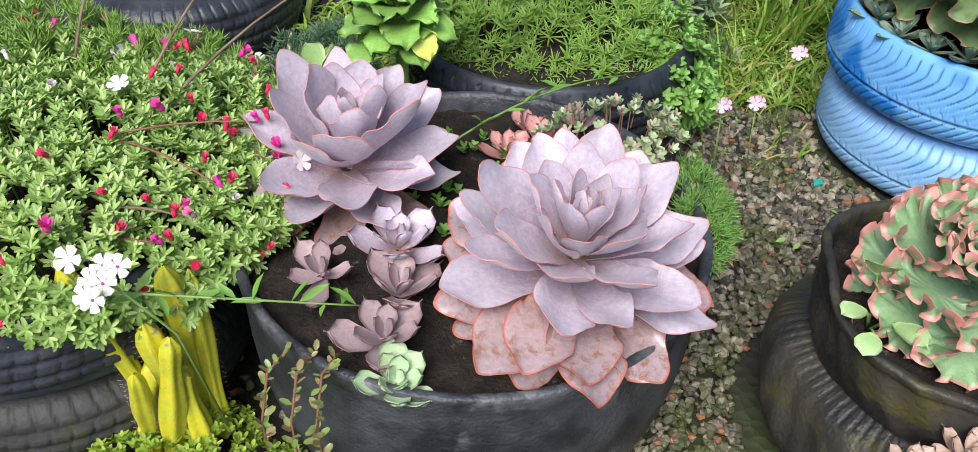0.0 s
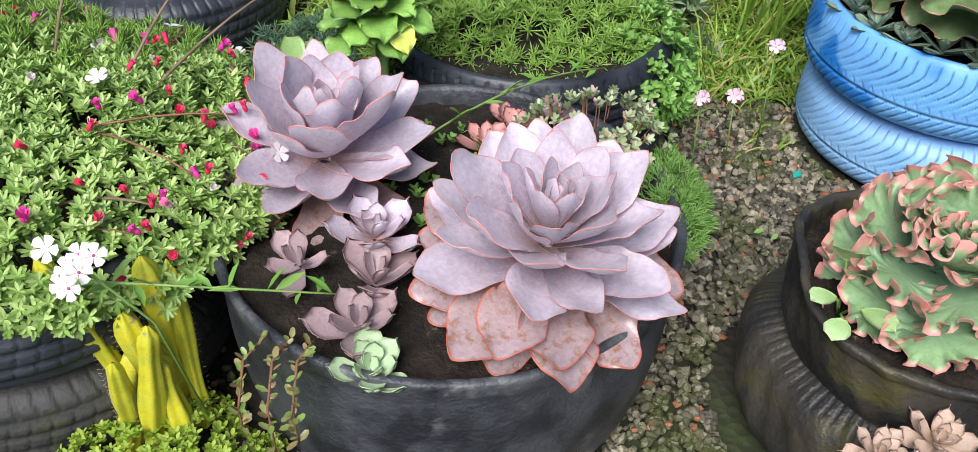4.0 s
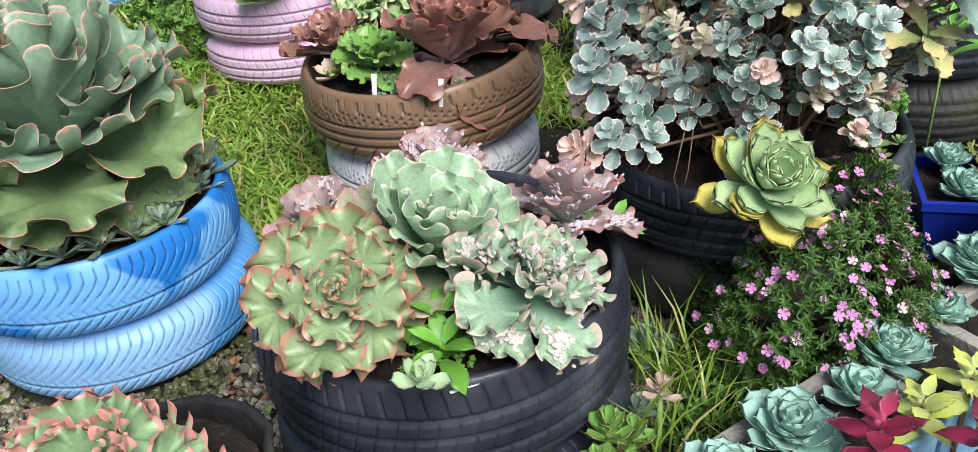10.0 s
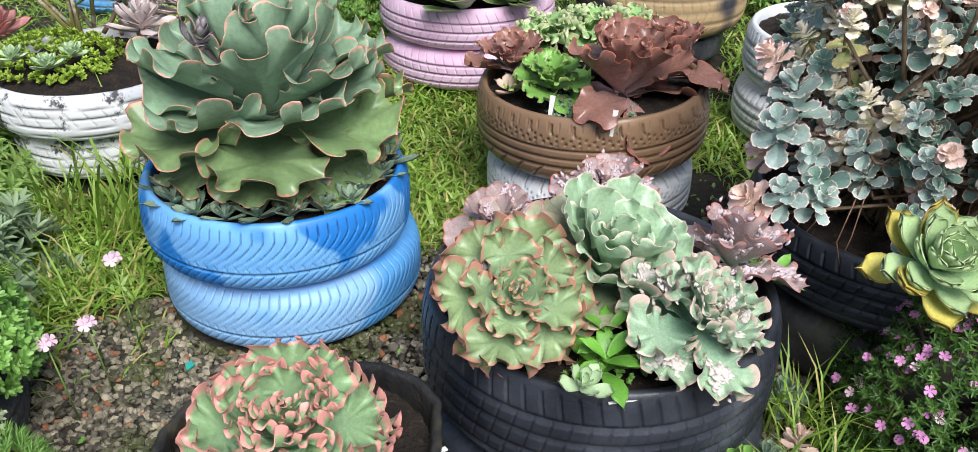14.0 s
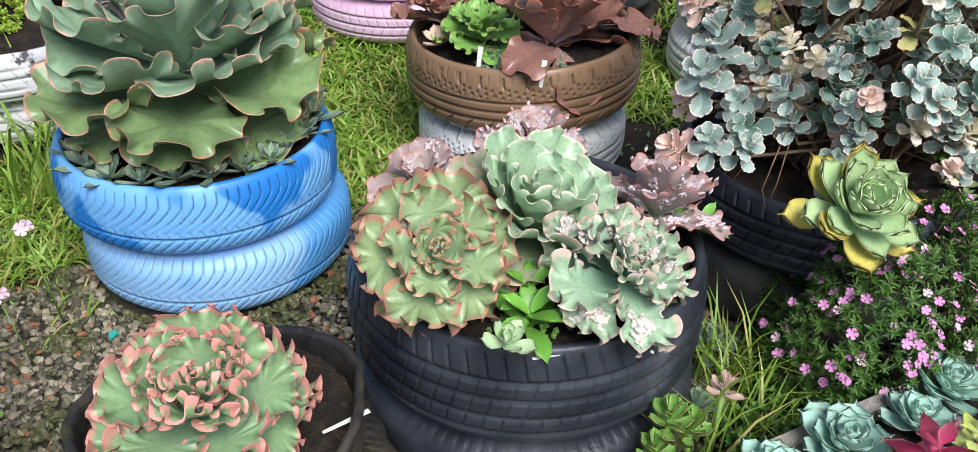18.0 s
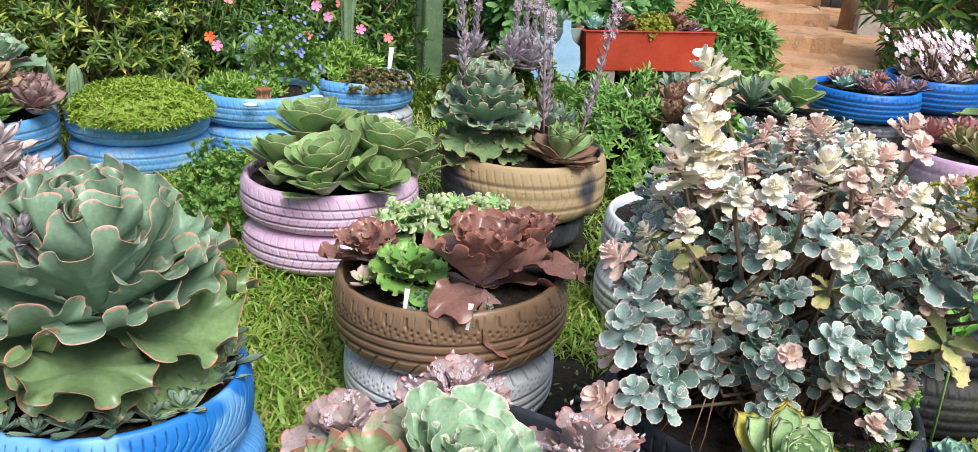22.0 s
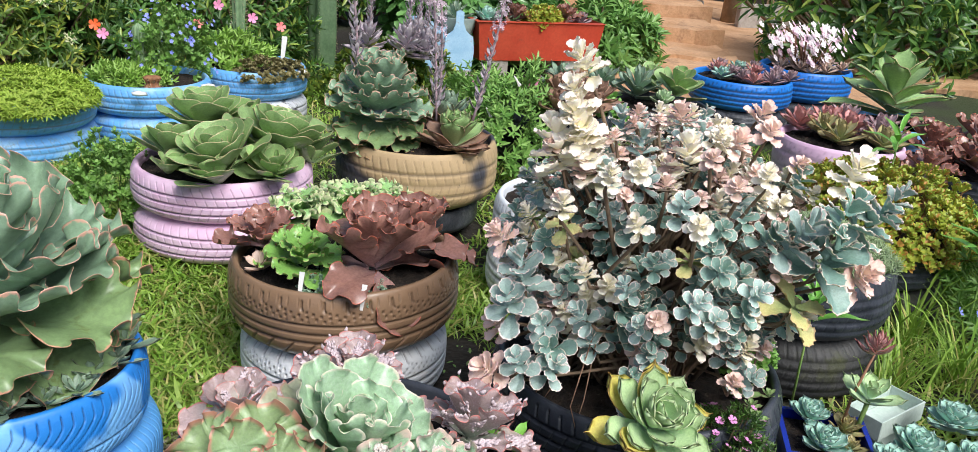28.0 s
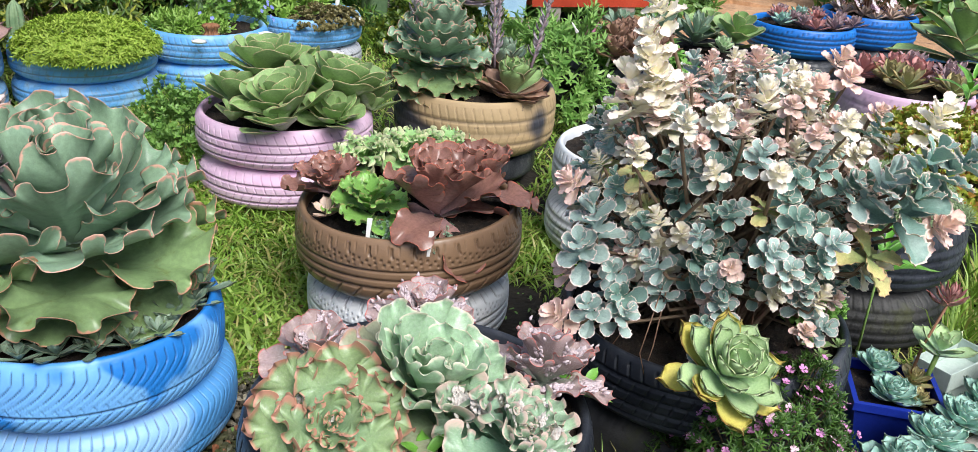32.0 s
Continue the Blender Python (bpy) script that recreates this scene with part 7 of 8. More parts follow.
for i in range(120):
    k = rp.randrange(len(spts))
    p, dd = Vector(spts[k]) - Vector((2.76, 3.80, T - 0.02)), Vector(sdirs[k]).normalized()
    f = part("flower", open_mesh["blue_petal"], None, salvia)
    f.matrix_local = facing(*(p + dd * 0.05), dd + Vector((0, -0.6, 0))) @ Matrix.Diagonal((0.010, 0.010, 0.010, 1))
sprig_patch("cactus_cushion", "brownish cushion of tiny cactus heads in a blue tyre", 3.20, 3.62, T - 0.03, 0.2, 0.17, 0.08, 260, foliage("brown_green_head", (0.20, 0.18, 0.07), (0.28, 0.24, 0.10)), OVAL, 7, 0.02, 374, "cactus")
sprig_patch("herb_patch", "grassy weeds behind the cactus cushion", 3.15, 3.85, T - 0.03, 0.22, 0.14, 0.15, 200, NEEDLES, LANCE, 5, 0.06, 375, "herb", open_=(20, 85), rough=0.4)
BARREL = surface("rusty_cactus_skin", (0.24, 0.10, 0.05), (0.30, 0.15, 0.07), 40, 0.7, 100, 0.8, 0.004)
cactus("small rusty-brown barrel cactus", pose(2.50, 3.53, T - 0.02), [(0, 0, 0, 0.075, 0.04, 0, 0, 0)], BARREL, 10, True, 0.014)
cactus("slender green ribbed cactus", pose(2.60, 3.80, T - 0.02), [(0, 0, 0, 0.26, 0.03, 0, 0, 0)], CACTUS_G, 9, True, 0.01)
cactus("tall grey-green columnar cactus", pose(3.33, 4.06, 0.0), [(0, 0, 0, 0.92, 0.045, 0, 1, 0)], CACTUS_G, 7, True, 0.02)
cactus("tall green columnar cactus with yellow scars", pose(4.35, 4.55, 0.0), [(0, 0, 0, 2.2, 0.10, 0, 0, 0)], surface("green_cactus_skin_with_scars", (0.07, 0.13, 0.06), (0.11, 0.18, 0.09), 10, 0.6, 80, 0.4, 0.003, c=(0.66, 0.44, 0.05), c_at=(0.62, 0.66), c_scale=4), 5, True, 0.02)
cactus("two small grey cactus columns", pose(1.78, 4.12, 0.0), [(0, 0, 0, 0.52, 0.035, 0, 0, 0), (0.12, 0.06, 0, 0.48, 0.04, 0, 4, 0)], CACTUS_G, 8, True, 0.012)
for x, y in ((2.40, 3.47), (2.74, 3.46), (3.32, 3.50)):
    v, f = stone_shape(int(x * 10))
    st = new("pebble", mesh_of("pebble", np.array(v), f, WHITE_TAG))
    st.matrix_world = trs((x, y, T - 0.005), (0, 0, x), (0.035, 0.025, 0.016))
    tagged(st, "smooth white pebble on the tyre's soil", "pebble", "white pebbles")

# ---- planters at the right of the back row ----
G = 0.38
fu, fpts, fdirs = sprig_patch("fuchsia", "green fuchsia bush with hanging pink flowers", 3.60, 2.42, 0.16, 0.32, 0.30, 0.40, 520, foliage("fuchsia_leaf", (0.14, 0.32, 0.06), (0.32, 0.52, 0.14)), LANCE, 4, 0.055, 381, "shrub", rough=0.35, stems=STEM_GREEN)
for i in range(26):
    k = rp.randrange(len(fpts))
    f = part("flower", bud_mesh["pink_petal" if i % 3 else "white_petal"], None, fu)
    f.matrix_local = Matrix.Translation(Vector(fpts[k]) - Vector((3.60, 2.42, 0.16)) + Vector((0, -0.02, -0.01))) @ pose(0, 0, 0, 180 + rp.uniform(-30, 30), rp.uniform(-30, 30), 0) @ Matrix.Diagonal((0.014, 0.014, 0.03, 1))
for x, y, s in ((3.72, 2.05, 0.16), (3.88, 2.10, 0.16), (3.95, 2.28, 0.15), (3.80, 2.25, 0.16), (3.66, 2.15, 0.12)):
    rosette("bronze_rosette", "bronze-green rosette in a black tyre", pose(x, y, G + 0.03, 8, 0, 0), brown_rose, 22, s, inner=0.4, rise=(78, -2), stalk=0.4, seed=int(x * 3331), group="bronze rosettes")
for x, y, s, lv in ((4.45, 2.20, 0.17, small_grey), (4.60, 2.05, 0.18, paddle_in), (4.35, 2.35, 0.16, small_grey), (4.42, 2.02, 0.08, small_mint), (4.66, 2.26, 0.15, paddle_in), (4.2, 2.5, 0.16, small_grey)):
    rosette("green_rosette", "green broad-leaved rosette in a black tyre", pose(x, y, 0.37, 8, 0, 0), lv, 16, s, inner=0.45, rise=(80, 10), stalk=0.5, seed=int(x * 727), group="green rosettes")
sprig_patch("mint_patch", "bright green leafy herb between the tyres", 4.15, 2.25, 0.1, 0.22, 0.25, 0.30, 320, foliage("herb_leaf", (0.16, 0.38, 0.07), (0.30, 0.56, 0.14)), OVAL, 5, 0.055, 385, "herb", open_=(0, 50), rough=0.3)
pink_s, mint_s = plain(PINK_ROSE, 391, 0.6, n=2), plain(DUSK_ROSE, 392, 0.6, n=2)
for i in range(13):
    a, dd = i * 2.4, 0.06 + 0.19 * (i / 13) ** 0.5
    rosette("pink_rosette", "small pink rosette in a deep blue tyre", pose(5.386 + dd * math.cos(a), 1.991 + dd * math.sin(a), 0.415), mint_s if i % 3 else (blue_leaves if i % 2 else pink_s), 12, 0.085, inner=0.4, rise=(78, 6), stalk=0.4, seed=400 + i, group="pink rosettes")
for i in range(14):
    a, dd = i * 2.4, 0.04 + 0.21 * (i / 14) ** 0.5
    rosette("cream_rosette", "small cream rosette in a deep blue tyre", pose(5.927 + dd * math.cos(a), 1.872 + dd * math.sin(a), 0.445), sand, 12, 0.07, inner=0.4, rise=(78, 6), stalk=0.4, seed=430 + i, group="cream rosettes")
wf = empty("white_flowers", "haze of white-pink star flowers on thin stems", "flower", pose(5.98, 1.90, 0.45))
for i in range(210):
    p = (rp.uniform(-0.34, 0.30), rp.uniform(-0.2, 0.2), rp.uniform(0.05, 0.24))
    part("stem", tube("stem", [(p[0] * 0.5, p[1] * 0.5, 0.0), p], 0.004, 0.003, STEM_RED, 4), STEM_RED, wf) if i % 6 == 0 else None
    f = part("flower", open_mesh["pale_pink_petal" if i % 3 == 0 else "white_petal"], None, wf)
    f.matrix_local = facing(*p, (rp.uniform(-0.5, 0.5), -1, 0.8)) @ Matrix.Diagonal((0.022, 0.022, 0.022, 1))
for i in range(9):
    a, dd = i * 2.4, 0.05 + 0.2 * (i / 9) ** 0.5
    rosette("mixed_rosette", "salmon or green rosette in the pink tyre", pose(4.6 + dd * math.cos(a), 1.15 + dd * math.sin(a), 0.375), (pink_s, plain(OLIVE_ROSE, 450 + i, 0.55, n=1), mint_s)[i % 3], 13, 0.13, inner=0.4, rise=(78, 4), stalk=0.4, seed=460 + i, group="rosettes in the far pink tyre")
rosette("big_kalanchoe", "big pale green paddle-leaved plant", pose(5.25, 1.15, 0.38), plain(PADDLE, 471, 0.6, -0.1, n=2), 16, 0.34, inner=0.5, rise=(82, 5), stalk=0.5, seed=471)
for x, y, s in ((4.9, 0.85, 0.2), (5.2, 0.70, 0.22), (5.05, 0.55, 0.2), (4.75, 0.60, 0.2), (5.5, 0.6, 0.2), (4.45, 0.75, 0.16)):
    rosette("bronze_rosette", "dusky red-brown frilled rosette", pose(x, y, 0.30, 6, 0, 0), bronze_in, 14, s, inner=0.45, rise=(78, 2), stalk=0.4, seed=int(x * 411), group="bronze rosettes")
stack(4.95, 0.70, 0.29, 0.36, ["ribs"] * 2, [RUBBER_DULL, RUBBER], [PLAIN, "black tyre planter with red-brown rosettes"], 0, seed=40)
stack(5.25, 1.15, 0.36, 0.27, ["ribs"] * 2, [RUBBER_DULL, BLUE_FADED], [PLAIN, "light blue tyre planter with a paddle-leaved plant"], 0, seed=42)
bl, bpts, bdirs = sprig_patch("blue_salvia", "airy green weeds with small blue flowers in the grass", 3.75, 0.20, 0.0, 0.40, 0.30, 0.45, 420, FLUFF, LANCE, 4, 0.05, 481, "flower", rough=0.4, stems=STEM_GREEN)
for i in range(60):
    k = rp.randrange(len(bpts))
    f = part("flower", open_mesh["blue_petal"], None, bl)
    f.matrix_local = facing(*(Vector(bpts[k]) - Vector((3.75, 0.20, 0.0)) + Vector((0, 0, 0.03))), (0, -0.8, 0.6)) @ Matrix.Diagonal((0.016, 0.016, 0.016, 1))

# ---- red trough on blocks, dahlia bush, blue board and grey bowl ----
RED_PAINT = surface("faded_red_metal", (0.42, 0.05, 0.025), (0.48, 0.07, 0.035), 6, 0.45, 60, 0.2, 0.002, c=(0.24, 0.06, 0.04), c_at=(0.62, 0.74), c_scale=5)
BOARD_BLUE = surface("peeling_pale_blue_wood", (0.24, 0.42, 0.58), (0.32, 0.50, 0.64), 7, 0.7, 90, 0.5, 0.002, c=(0.30, 0.26, 0.22), c_at=(0.60, 0.68), c_scale=7)
EARTH = surface("orange_clay_earth", (0.42, 0.235, 0.12), (0.54, 0.33, 0.19), 2.5, 0.95, 40, 0.8, 0.01, c=(0.22, 0.12, 0.07), c_at=(0.56, 0.72), c_scale=3)
trough = empty("trough", "faded red metal trough planter on blocks", "trough", pose(5.50, 3.66, 0.0, 0, 0, -29))


def trough_mesh(L, w0, w1, z0, z1, t=0.012):
    v, f = [], []
    rings = [(L * 0.46, w0, z0), (L / 2, w1, z1), (L / 2 + 0.012, w1 + 0.012, z1), (L / 2 - t, w1 - t, z1 + 0.006), (L * 0.46 - t, w0 - t, z0 + t)]
    for a, b, z in rings:
        for sx, sy in ((-1, -1), (1, -1), (1, 1), (-1, 1)):
            v.append((sx * a, sy * b, z))
    for i in range(len(rings) - 1):
        for k in range(4):
            f.append((i * 4 + k, i * 4 + (k + 1) % 4, i * 4 + 4 + (k + 1) % 4, i * 4 + 4 + k))
    f += [(3, 2, 1, 0), (16, 17, 18, 19)]
    return mesh_of("tub", np.array(v, dtype=float), f, RED_PAINT, False)


part("tub", trough_mesh(0.95, 0.11, 0.15, 0.235, 0.50), RED_PAINT, trough)
part("soil", box_bm(-0.44, -0.12, 0.40, 0.44, 0.12, 0.478), SOIL, trough)
for s in (-0.28, 0.28):
    part("support", box_bm(s - 0.06, -0.10, 0.0, s + 0.06, 0.10, 0.233), CONCRETE, trough, "rough concrete block support")
for i, (dx, s, lv, lb) in enumerate(((-0.36, 0.12, blue_leaves, "blue-green rosette"), (-0.16, 0.15, bronze_in, "dark red rosette"), (0.22, 0.16, bronze_in, "dark red rosette"), (0.36, 0.10, mint_s, "dusky rosette"), (-0.26, 0.10, small_grey, "grey rosette"))):
    c, s_ = math.cos(radians(-29)), math.sin(radians(-29))
    rosette("trough_rosette", lb + " in the red trough", pose(5.50 + dx * c, 3.66 + dx * s_, 0.478), lv, 14, s, inner=0.45, rise=(78, 4), stalk=0.4, seed=490 + i, group="rosettes in the trough")
sprig_patch("lime_stonecrop", "lime-green stonecrop cushion in the red trough", 5.55, 3.62, 0.47, 0.17, 0.12, 0.12, 240, SEDUM_GOLD, OVAL, 5, 0.035, 495, "stonecrop")
leafy_weed("light green upright jade plant behind the trough", 5.36, 3.80, 0.62, 16, 0.16, 496, (75, 20), MINT, 0.4)
dahl, dpts, ddirs = sprig_patch("dahlia_bush", "tall dark green dahlia bush with crimson flowers", 5.75, 4.40, 0.1, 0.85, 0.55, 1.25, 900, foliage("dahlia_leaf", (0.09, 0.24, 0.055), (0.20, 0.42, 0.12)), OVAL, 4, 0.11, 497, "shrub", open_=(0, 55), rough=0.3, stems=STEM_GREEN)
dbloom_v, dbloom_f = [], []
for ring, (pet, rr, cu) in enumerate(((14, 1.0, 0.35), (11, 0.75, 0.75), (7, 0.45, 1.4))):
    v, f = petal_flower(pet, rr, 0.4, cu)
    dbloom_f += [tuple(i + len(dbloom_v) for i in q) for q in f]
    dbloom_v += v
dahlia_head = mesh_of("flower", np.array(dbloom_v), dbloom_f, petal_mat("dark_crimson_petal", (0.42, 0.008, 0.025), (0.55, 0.02, 0.05)))
for x, y, z in ((-0.52, -0.52, 1.0), (-0.25, -0.55, 0.75), (-0.62, -0.3, 1.25), (0.12, -0.5, 1.1), (0.35, -0.45, 1.35), (0.05, -0.6, 0.82), (0.55, -0.5, 1.15), (0.62, -0.42, 0.85), (-0.1, -0.5, 1.3), (0.75, -0.3, 1.3)):
    f = part("flower", dahlia_head, None, dahl)
    f.matrix_local = facing(x, y, z, (-0.3, -1, 0.35)) @ Matrix.Diagonal((0.052, 0.052, 0.04, 1))
paddle_pts = [(-0.03, 0.62), (-0.03, 0.50), (-0.05, 0.42), (-0.105, 0.36), (-0.115, 0.20), (-0.10, 0.0), (0.10, 0.0), (0.115, 0.20), (0.105, 0.36), (0.05, 0.42), (0.03, 0.50), (0.03, 0.62), (0.0, 0.64)]
bm = bmesh.new()
face = bm.faces.new([bm.verts.new((x, 0, z)) for x, z in paddle_pts])
ext = bmesh.ops.extrude_face_region(bm, geom=[face])
for v in ext["geom"]:
    if isinstance(v, bmesh.types.BMVert):
        v.co.y += 0.022
bmesh.ops.recalc_face_normals(bm, faces=bm.faces[:])
board = empty("cutting_board", "peeling pale blue bottle-shaped wooden board leaning upright", "board", pose(4.81, 3.74, 0.20, -8, 0, -40) @ Matrix.Diagonal((0.86, 1, 0.60, 1)))
part("board", bm, BOARD_BLUE, board)
part("foot", box_bm(-0.09, -0.03, -0.33, 0.09, 0.05, -0.001), CONCRETE, board)
plank = empty("blue_plank", "peeling blue painted plank standing behind the board", "plank", pose(4.73, 3.90, 0.0, -6, 0, -40))
for k in range(3):
    part("slat", box_bm(-0.16 + 0.085 * k, 0, 0.0, -0.08 + 0.085 * k, 0.02, 0.52 - 0.03 * k, 0.003), BOARD_BLUE, plank)
GREY_GLAZE = surface("grey_green_glaze", (0.30, 0.38, 0.36), (0.36, 0.44, 0.41), 6, 0.35, 60, 0.1, 0.001)


def turned(name, profile, material, n=40):
    th = np.linspace(0, 2 * np.pi, n, endpoint=False)
    P = np.array(profile)
    Tt, I = np.meshgrid(th, np.arange(len(P)), indexing="ij")
    v = np.stack([P[I, 0] * np.cos(Tt), P[I, 0] * np.sin(Tt), P[I, 1]], -1).reshape(-1, 3)
    return mesh_of(name, v, grid_faces(n, len(P), True), material)


bowl = empty("bowl", "grey-green glazed bowl with a succulent on a post", "bowl", pose(4.99, 3.95, 0.0) @ Matrix.Diagonal((0.82, 0.82, 0.85, 1)))
part("bowl", turned("bowl", [(0.001, 0.42), (0.09, 0.42), (0.15, 0.48), (0.17, 0.56), (0.178, 0.60), (0.18, 0.605), (0.165, 0.60), (0.15, 0.55), (0.001, 0.54)], GREY_GLAZE), GREY_GLAZE, bowl)
part("post", turned("post", [(0.001, 0.0), (0.05, 0.0), (0.05, 0.418), (0.001, 0.419)], STEM_BROWN, 12), STEM_BROWN, bowl)
rosette("mixed_rosette", "grey rosette in the glazed bowl", pose(4.99, 3.95, 0.47), small_grey, 14, 0.15, inner=0.45, rise=(80, 5), stalk=0.5, seed=499)
for x, y, s in ((4.05, 3.48, 0.15), (4.24, 3.58, 0.15), (3.92, 3.66, 0.14), (4.12, 3.40, 0.13)):
    rosette("furry_plant", "grey-mauve furry rosette behind the spikes", pose(x, y, 0.40), plain(FURRY, int(x * 100), 0.5, n=2), 24, s, inner=0.45, rise=(84, 0), stalk=0.9, seed=int(x * 88), group="furry plants")
    sp_ = spike("furry mauve flower spike of the back plants", x, y, 0.45, 0.34, (0.02, 0.0), int(x * 77))
sprig_patch("herb_patch", "low orange-flecked green herbs behind the tyres", 4.1, 3.7, 0.0, 0.5, 0.35, 0.42, 520, SHRUB_BRIGHT, OVAL, 5, 0.05, 498, "herb", rough=0.3)

# ---- blue cupboard with a white shelf board ----
BOX_BLUE = surface("peeling_sky_blue_wood", (0.20, 0.42, 0.74), (0.27, 0.50, 0.80), 4, 0.6, 70, 0.5, 0.003, c=(0.12, 0.10, 0.16), c_at=(0.63, 0.67), c_scale=9)
SHELF_WHITE = surface("grubby_white_board", (0.66, 0.65, 0.58), (0.74, 0.73, 0.68), 6, 0.7, 70, 0.3, 0.002)
cab = empty("cupboard", "peeling sky-blue wooden cupboard on short legs", "cupboard", pose(1.16, 5.18, 0.0, 0, 0, 12))
part("body", box_bm(-0.42, -0.22, 0.14, 0.30, 0.22, 0.80, 0.006), BOX_BLUE, cab)
part("door", box_bm(-0.40, -0.236, 0.18, -0.06, -0.2215, 0.60, 0.004), BOX_BLUE, cab)
door2 = part("door", box_bm(-0.05, -0.236, 0.18, 0.28, -0.2215, 0.60, 0.004), BOX_BLUE, cab)
part("latch", box_bm(0.02, -0.246, 0.42, 0.12, -0.2365, 0.54, 0.003), surface("dark_peeled_latch", (0.18, 0.16, 0.26), (0.30, 0.34, 0.55), 20, 0.7, 60), door2)
part("drawer_front", box_bm(-0.40, -0.238, 0.62, 0.28, -0.2215, 0.785, 0.004), BOX_BLUE, cab)
for sx in (-0.38, 0.26):
    for sy in (-0.18, 0.18):
        part("leg", box_bm(sx - 0.025, sy - 0.025, 0.0, sx + 0.025, sy + 0.025, 0.1385, 0.003), BOX_BLUE, cab)
shelf = part("shelf_board", box_bm(-0.50, -0.34, 0.802, 0.56, 0.28, 0.842, 0.006), SHELF_WHITE, None)
shelf.matrix_world = pose(1.16, 5.18, 0.0, 0, 0, 12)
tagged(shelf, "grubby white board lying on the cupboard", "board")
crate = empty("wooden_crate", "dark weathered wooden crate on the white board", "crate", pose(1.16, 5.18, 0.842, 0, 0, 12))
for k in range(3):
    part("slat", box_bm(-0.40, -0.24, 0.002 + 0.085 * k, 0.28, -0.22, 0.075 + 0.085 * k, 0.003), STEM_BROWN, crate)
    part("slat", box_bm(-0.40, 0.20, 0.002 + 0.085 * k, 0.28, 0.22, 0.075 + 0.085 * k, 0.003), STEM_BROWN, crate)
for sx in (-0.40, 0.26):
    part("end", box_bm(sx, -0.219, 0.001, sx + 0.02, 0.199, 0.25, 0.003), STEM_BROWN, crate)

# ---- hedge, bank and flowers ----
def hedge_shrub(label, x, y, z, rx, ry, rz, n, material, size, seed, template=LANCE, leaves=6):
    sprig_patch("shrub", label, x, y, z, rx, ry, rz, n, material, template, leaves, size, seed, "shrub", open_=(-10, 60), low=-0.2, rough=0.5, stems=STEM_BROWN)


rh = random.Random(500)
for i, (x, y, h) in enumerate(((1.95, 5.1, 0.9), (1.80, 4.60, 0.62), (2.15, 4.55, 0.78), (2.6, 4.6, 0.72), (2.0, 4.9, 1.0), (3.0, 4.7, 0.75), (2.25, 5.2, 1.0), (2.45, 4.95, 1.0))):
    hedge_shrub("yellow-green leafy shrub in front of the bank", x, y, 0.18, 0.34, 0.26, h * 0.78, 360, SHRUB_BRIGHT, 0.064, 510 + i)
for i, (x, y, h) in enumerate(((2.9, 5.15, 1.05), (3.4, 5.0, 1.1), (3.9, 5.0, 1.15), (4.4, 5.1, 1.2), (3.0, 4.5, 0.6), (3.7, 4.5, 0.7))):
    hedge_shrub("green impatiens shrub with open flowers", x, y, 0.2, 0.38, 0.3, h * 0.85, 320, SHRUB, 0.080, 530 + i)
    im = empty("impatiens_flowers", "coral, orange and pink impatiens flowers in the hedge", "flower", pose(x, y, 0.0), "hedge flowers")
    for k in range(6 if h > 0.8 else 3):
        a = rh.uniform(-2.6, -0.6)
        f = part("flower", open_mesh[rh.choice(["coral_petal", "orange_petal", "pale_pink_petal", "pink_petal", "coral_petal", "orange_petal"])], None, im)
        zz = rh.uniform(0.55, 1.0) * h + 0.1
        f.matrix_local = facing(0.42 * math.cos(a), 0.36 * math.sin(a), zz, (math.cos(a) * 0.5 - 0.3, -1, 0.35)) @ Matrix.Diagonal((0.030, 0.030, 0.030, 1))
# two in three bank shrubs take the leaf colour darkened for deep shade
for i in range(26):
    x = -1.2 + 0.30 * i + rh.uniform(-0.1, 0.1)
    y = 5.75 + rh.uniform(-0.15, 0.25) + 0.05 * i * 0.3
    hedge_shrub("green shrub growing on the bank", x, y, 0.5 + 0.2 * (i % 3), 0.55, 0.35, 1.0 + 0.35 * rh.random(), 330, SHRUB_SHADED if i % 3 else SHRUB, 0.13, 550 + i)
for i in range(16):
    x = -1.0 + 0.55 * i + rh.uniform(-0.1, 0.1)
    hedge_shrub("green shrub higher on the bank, coloured dark for shade", x, 6.7 + 0.05 * i, 1.5 + rh.uniform(-0.1, 0.2), 0.75, 0.5, 1.3, 260, SHRUB_SHADED, 0.20, 590 + i)
part("trunk", tube("trunk", [(0, 0, 0), (0.05, 0, 0.6), (0.0, 0, 1.1), (0.06, 0, 1.9)], 0.035, 0.025, STEM_BROWN, 8), STEM_BROWN, empty("sapling", "bare grey sapling trunk in the hedge", "tree", pose(2.12, 5.15, 0.1)))
wb, wpts, wd = sprig_patch("white_umbel_plant", "airy herb with pale green flower heads in the hedge", 2.62, 4.55, 0.35, 0.3, 0.16, 0.55, 120, SHRUB, LANCE, 5, 0.06, 620, "flower", rough=0.3, stems=STEM_GREEN)
UMBEL = petal_mat("pale_green_umbel", (0.55, 0.58, 0.30), (0.66, 0.66, 0.44))
umv, umf = petal_flower(5, 1.0, 0.6, 0.1)
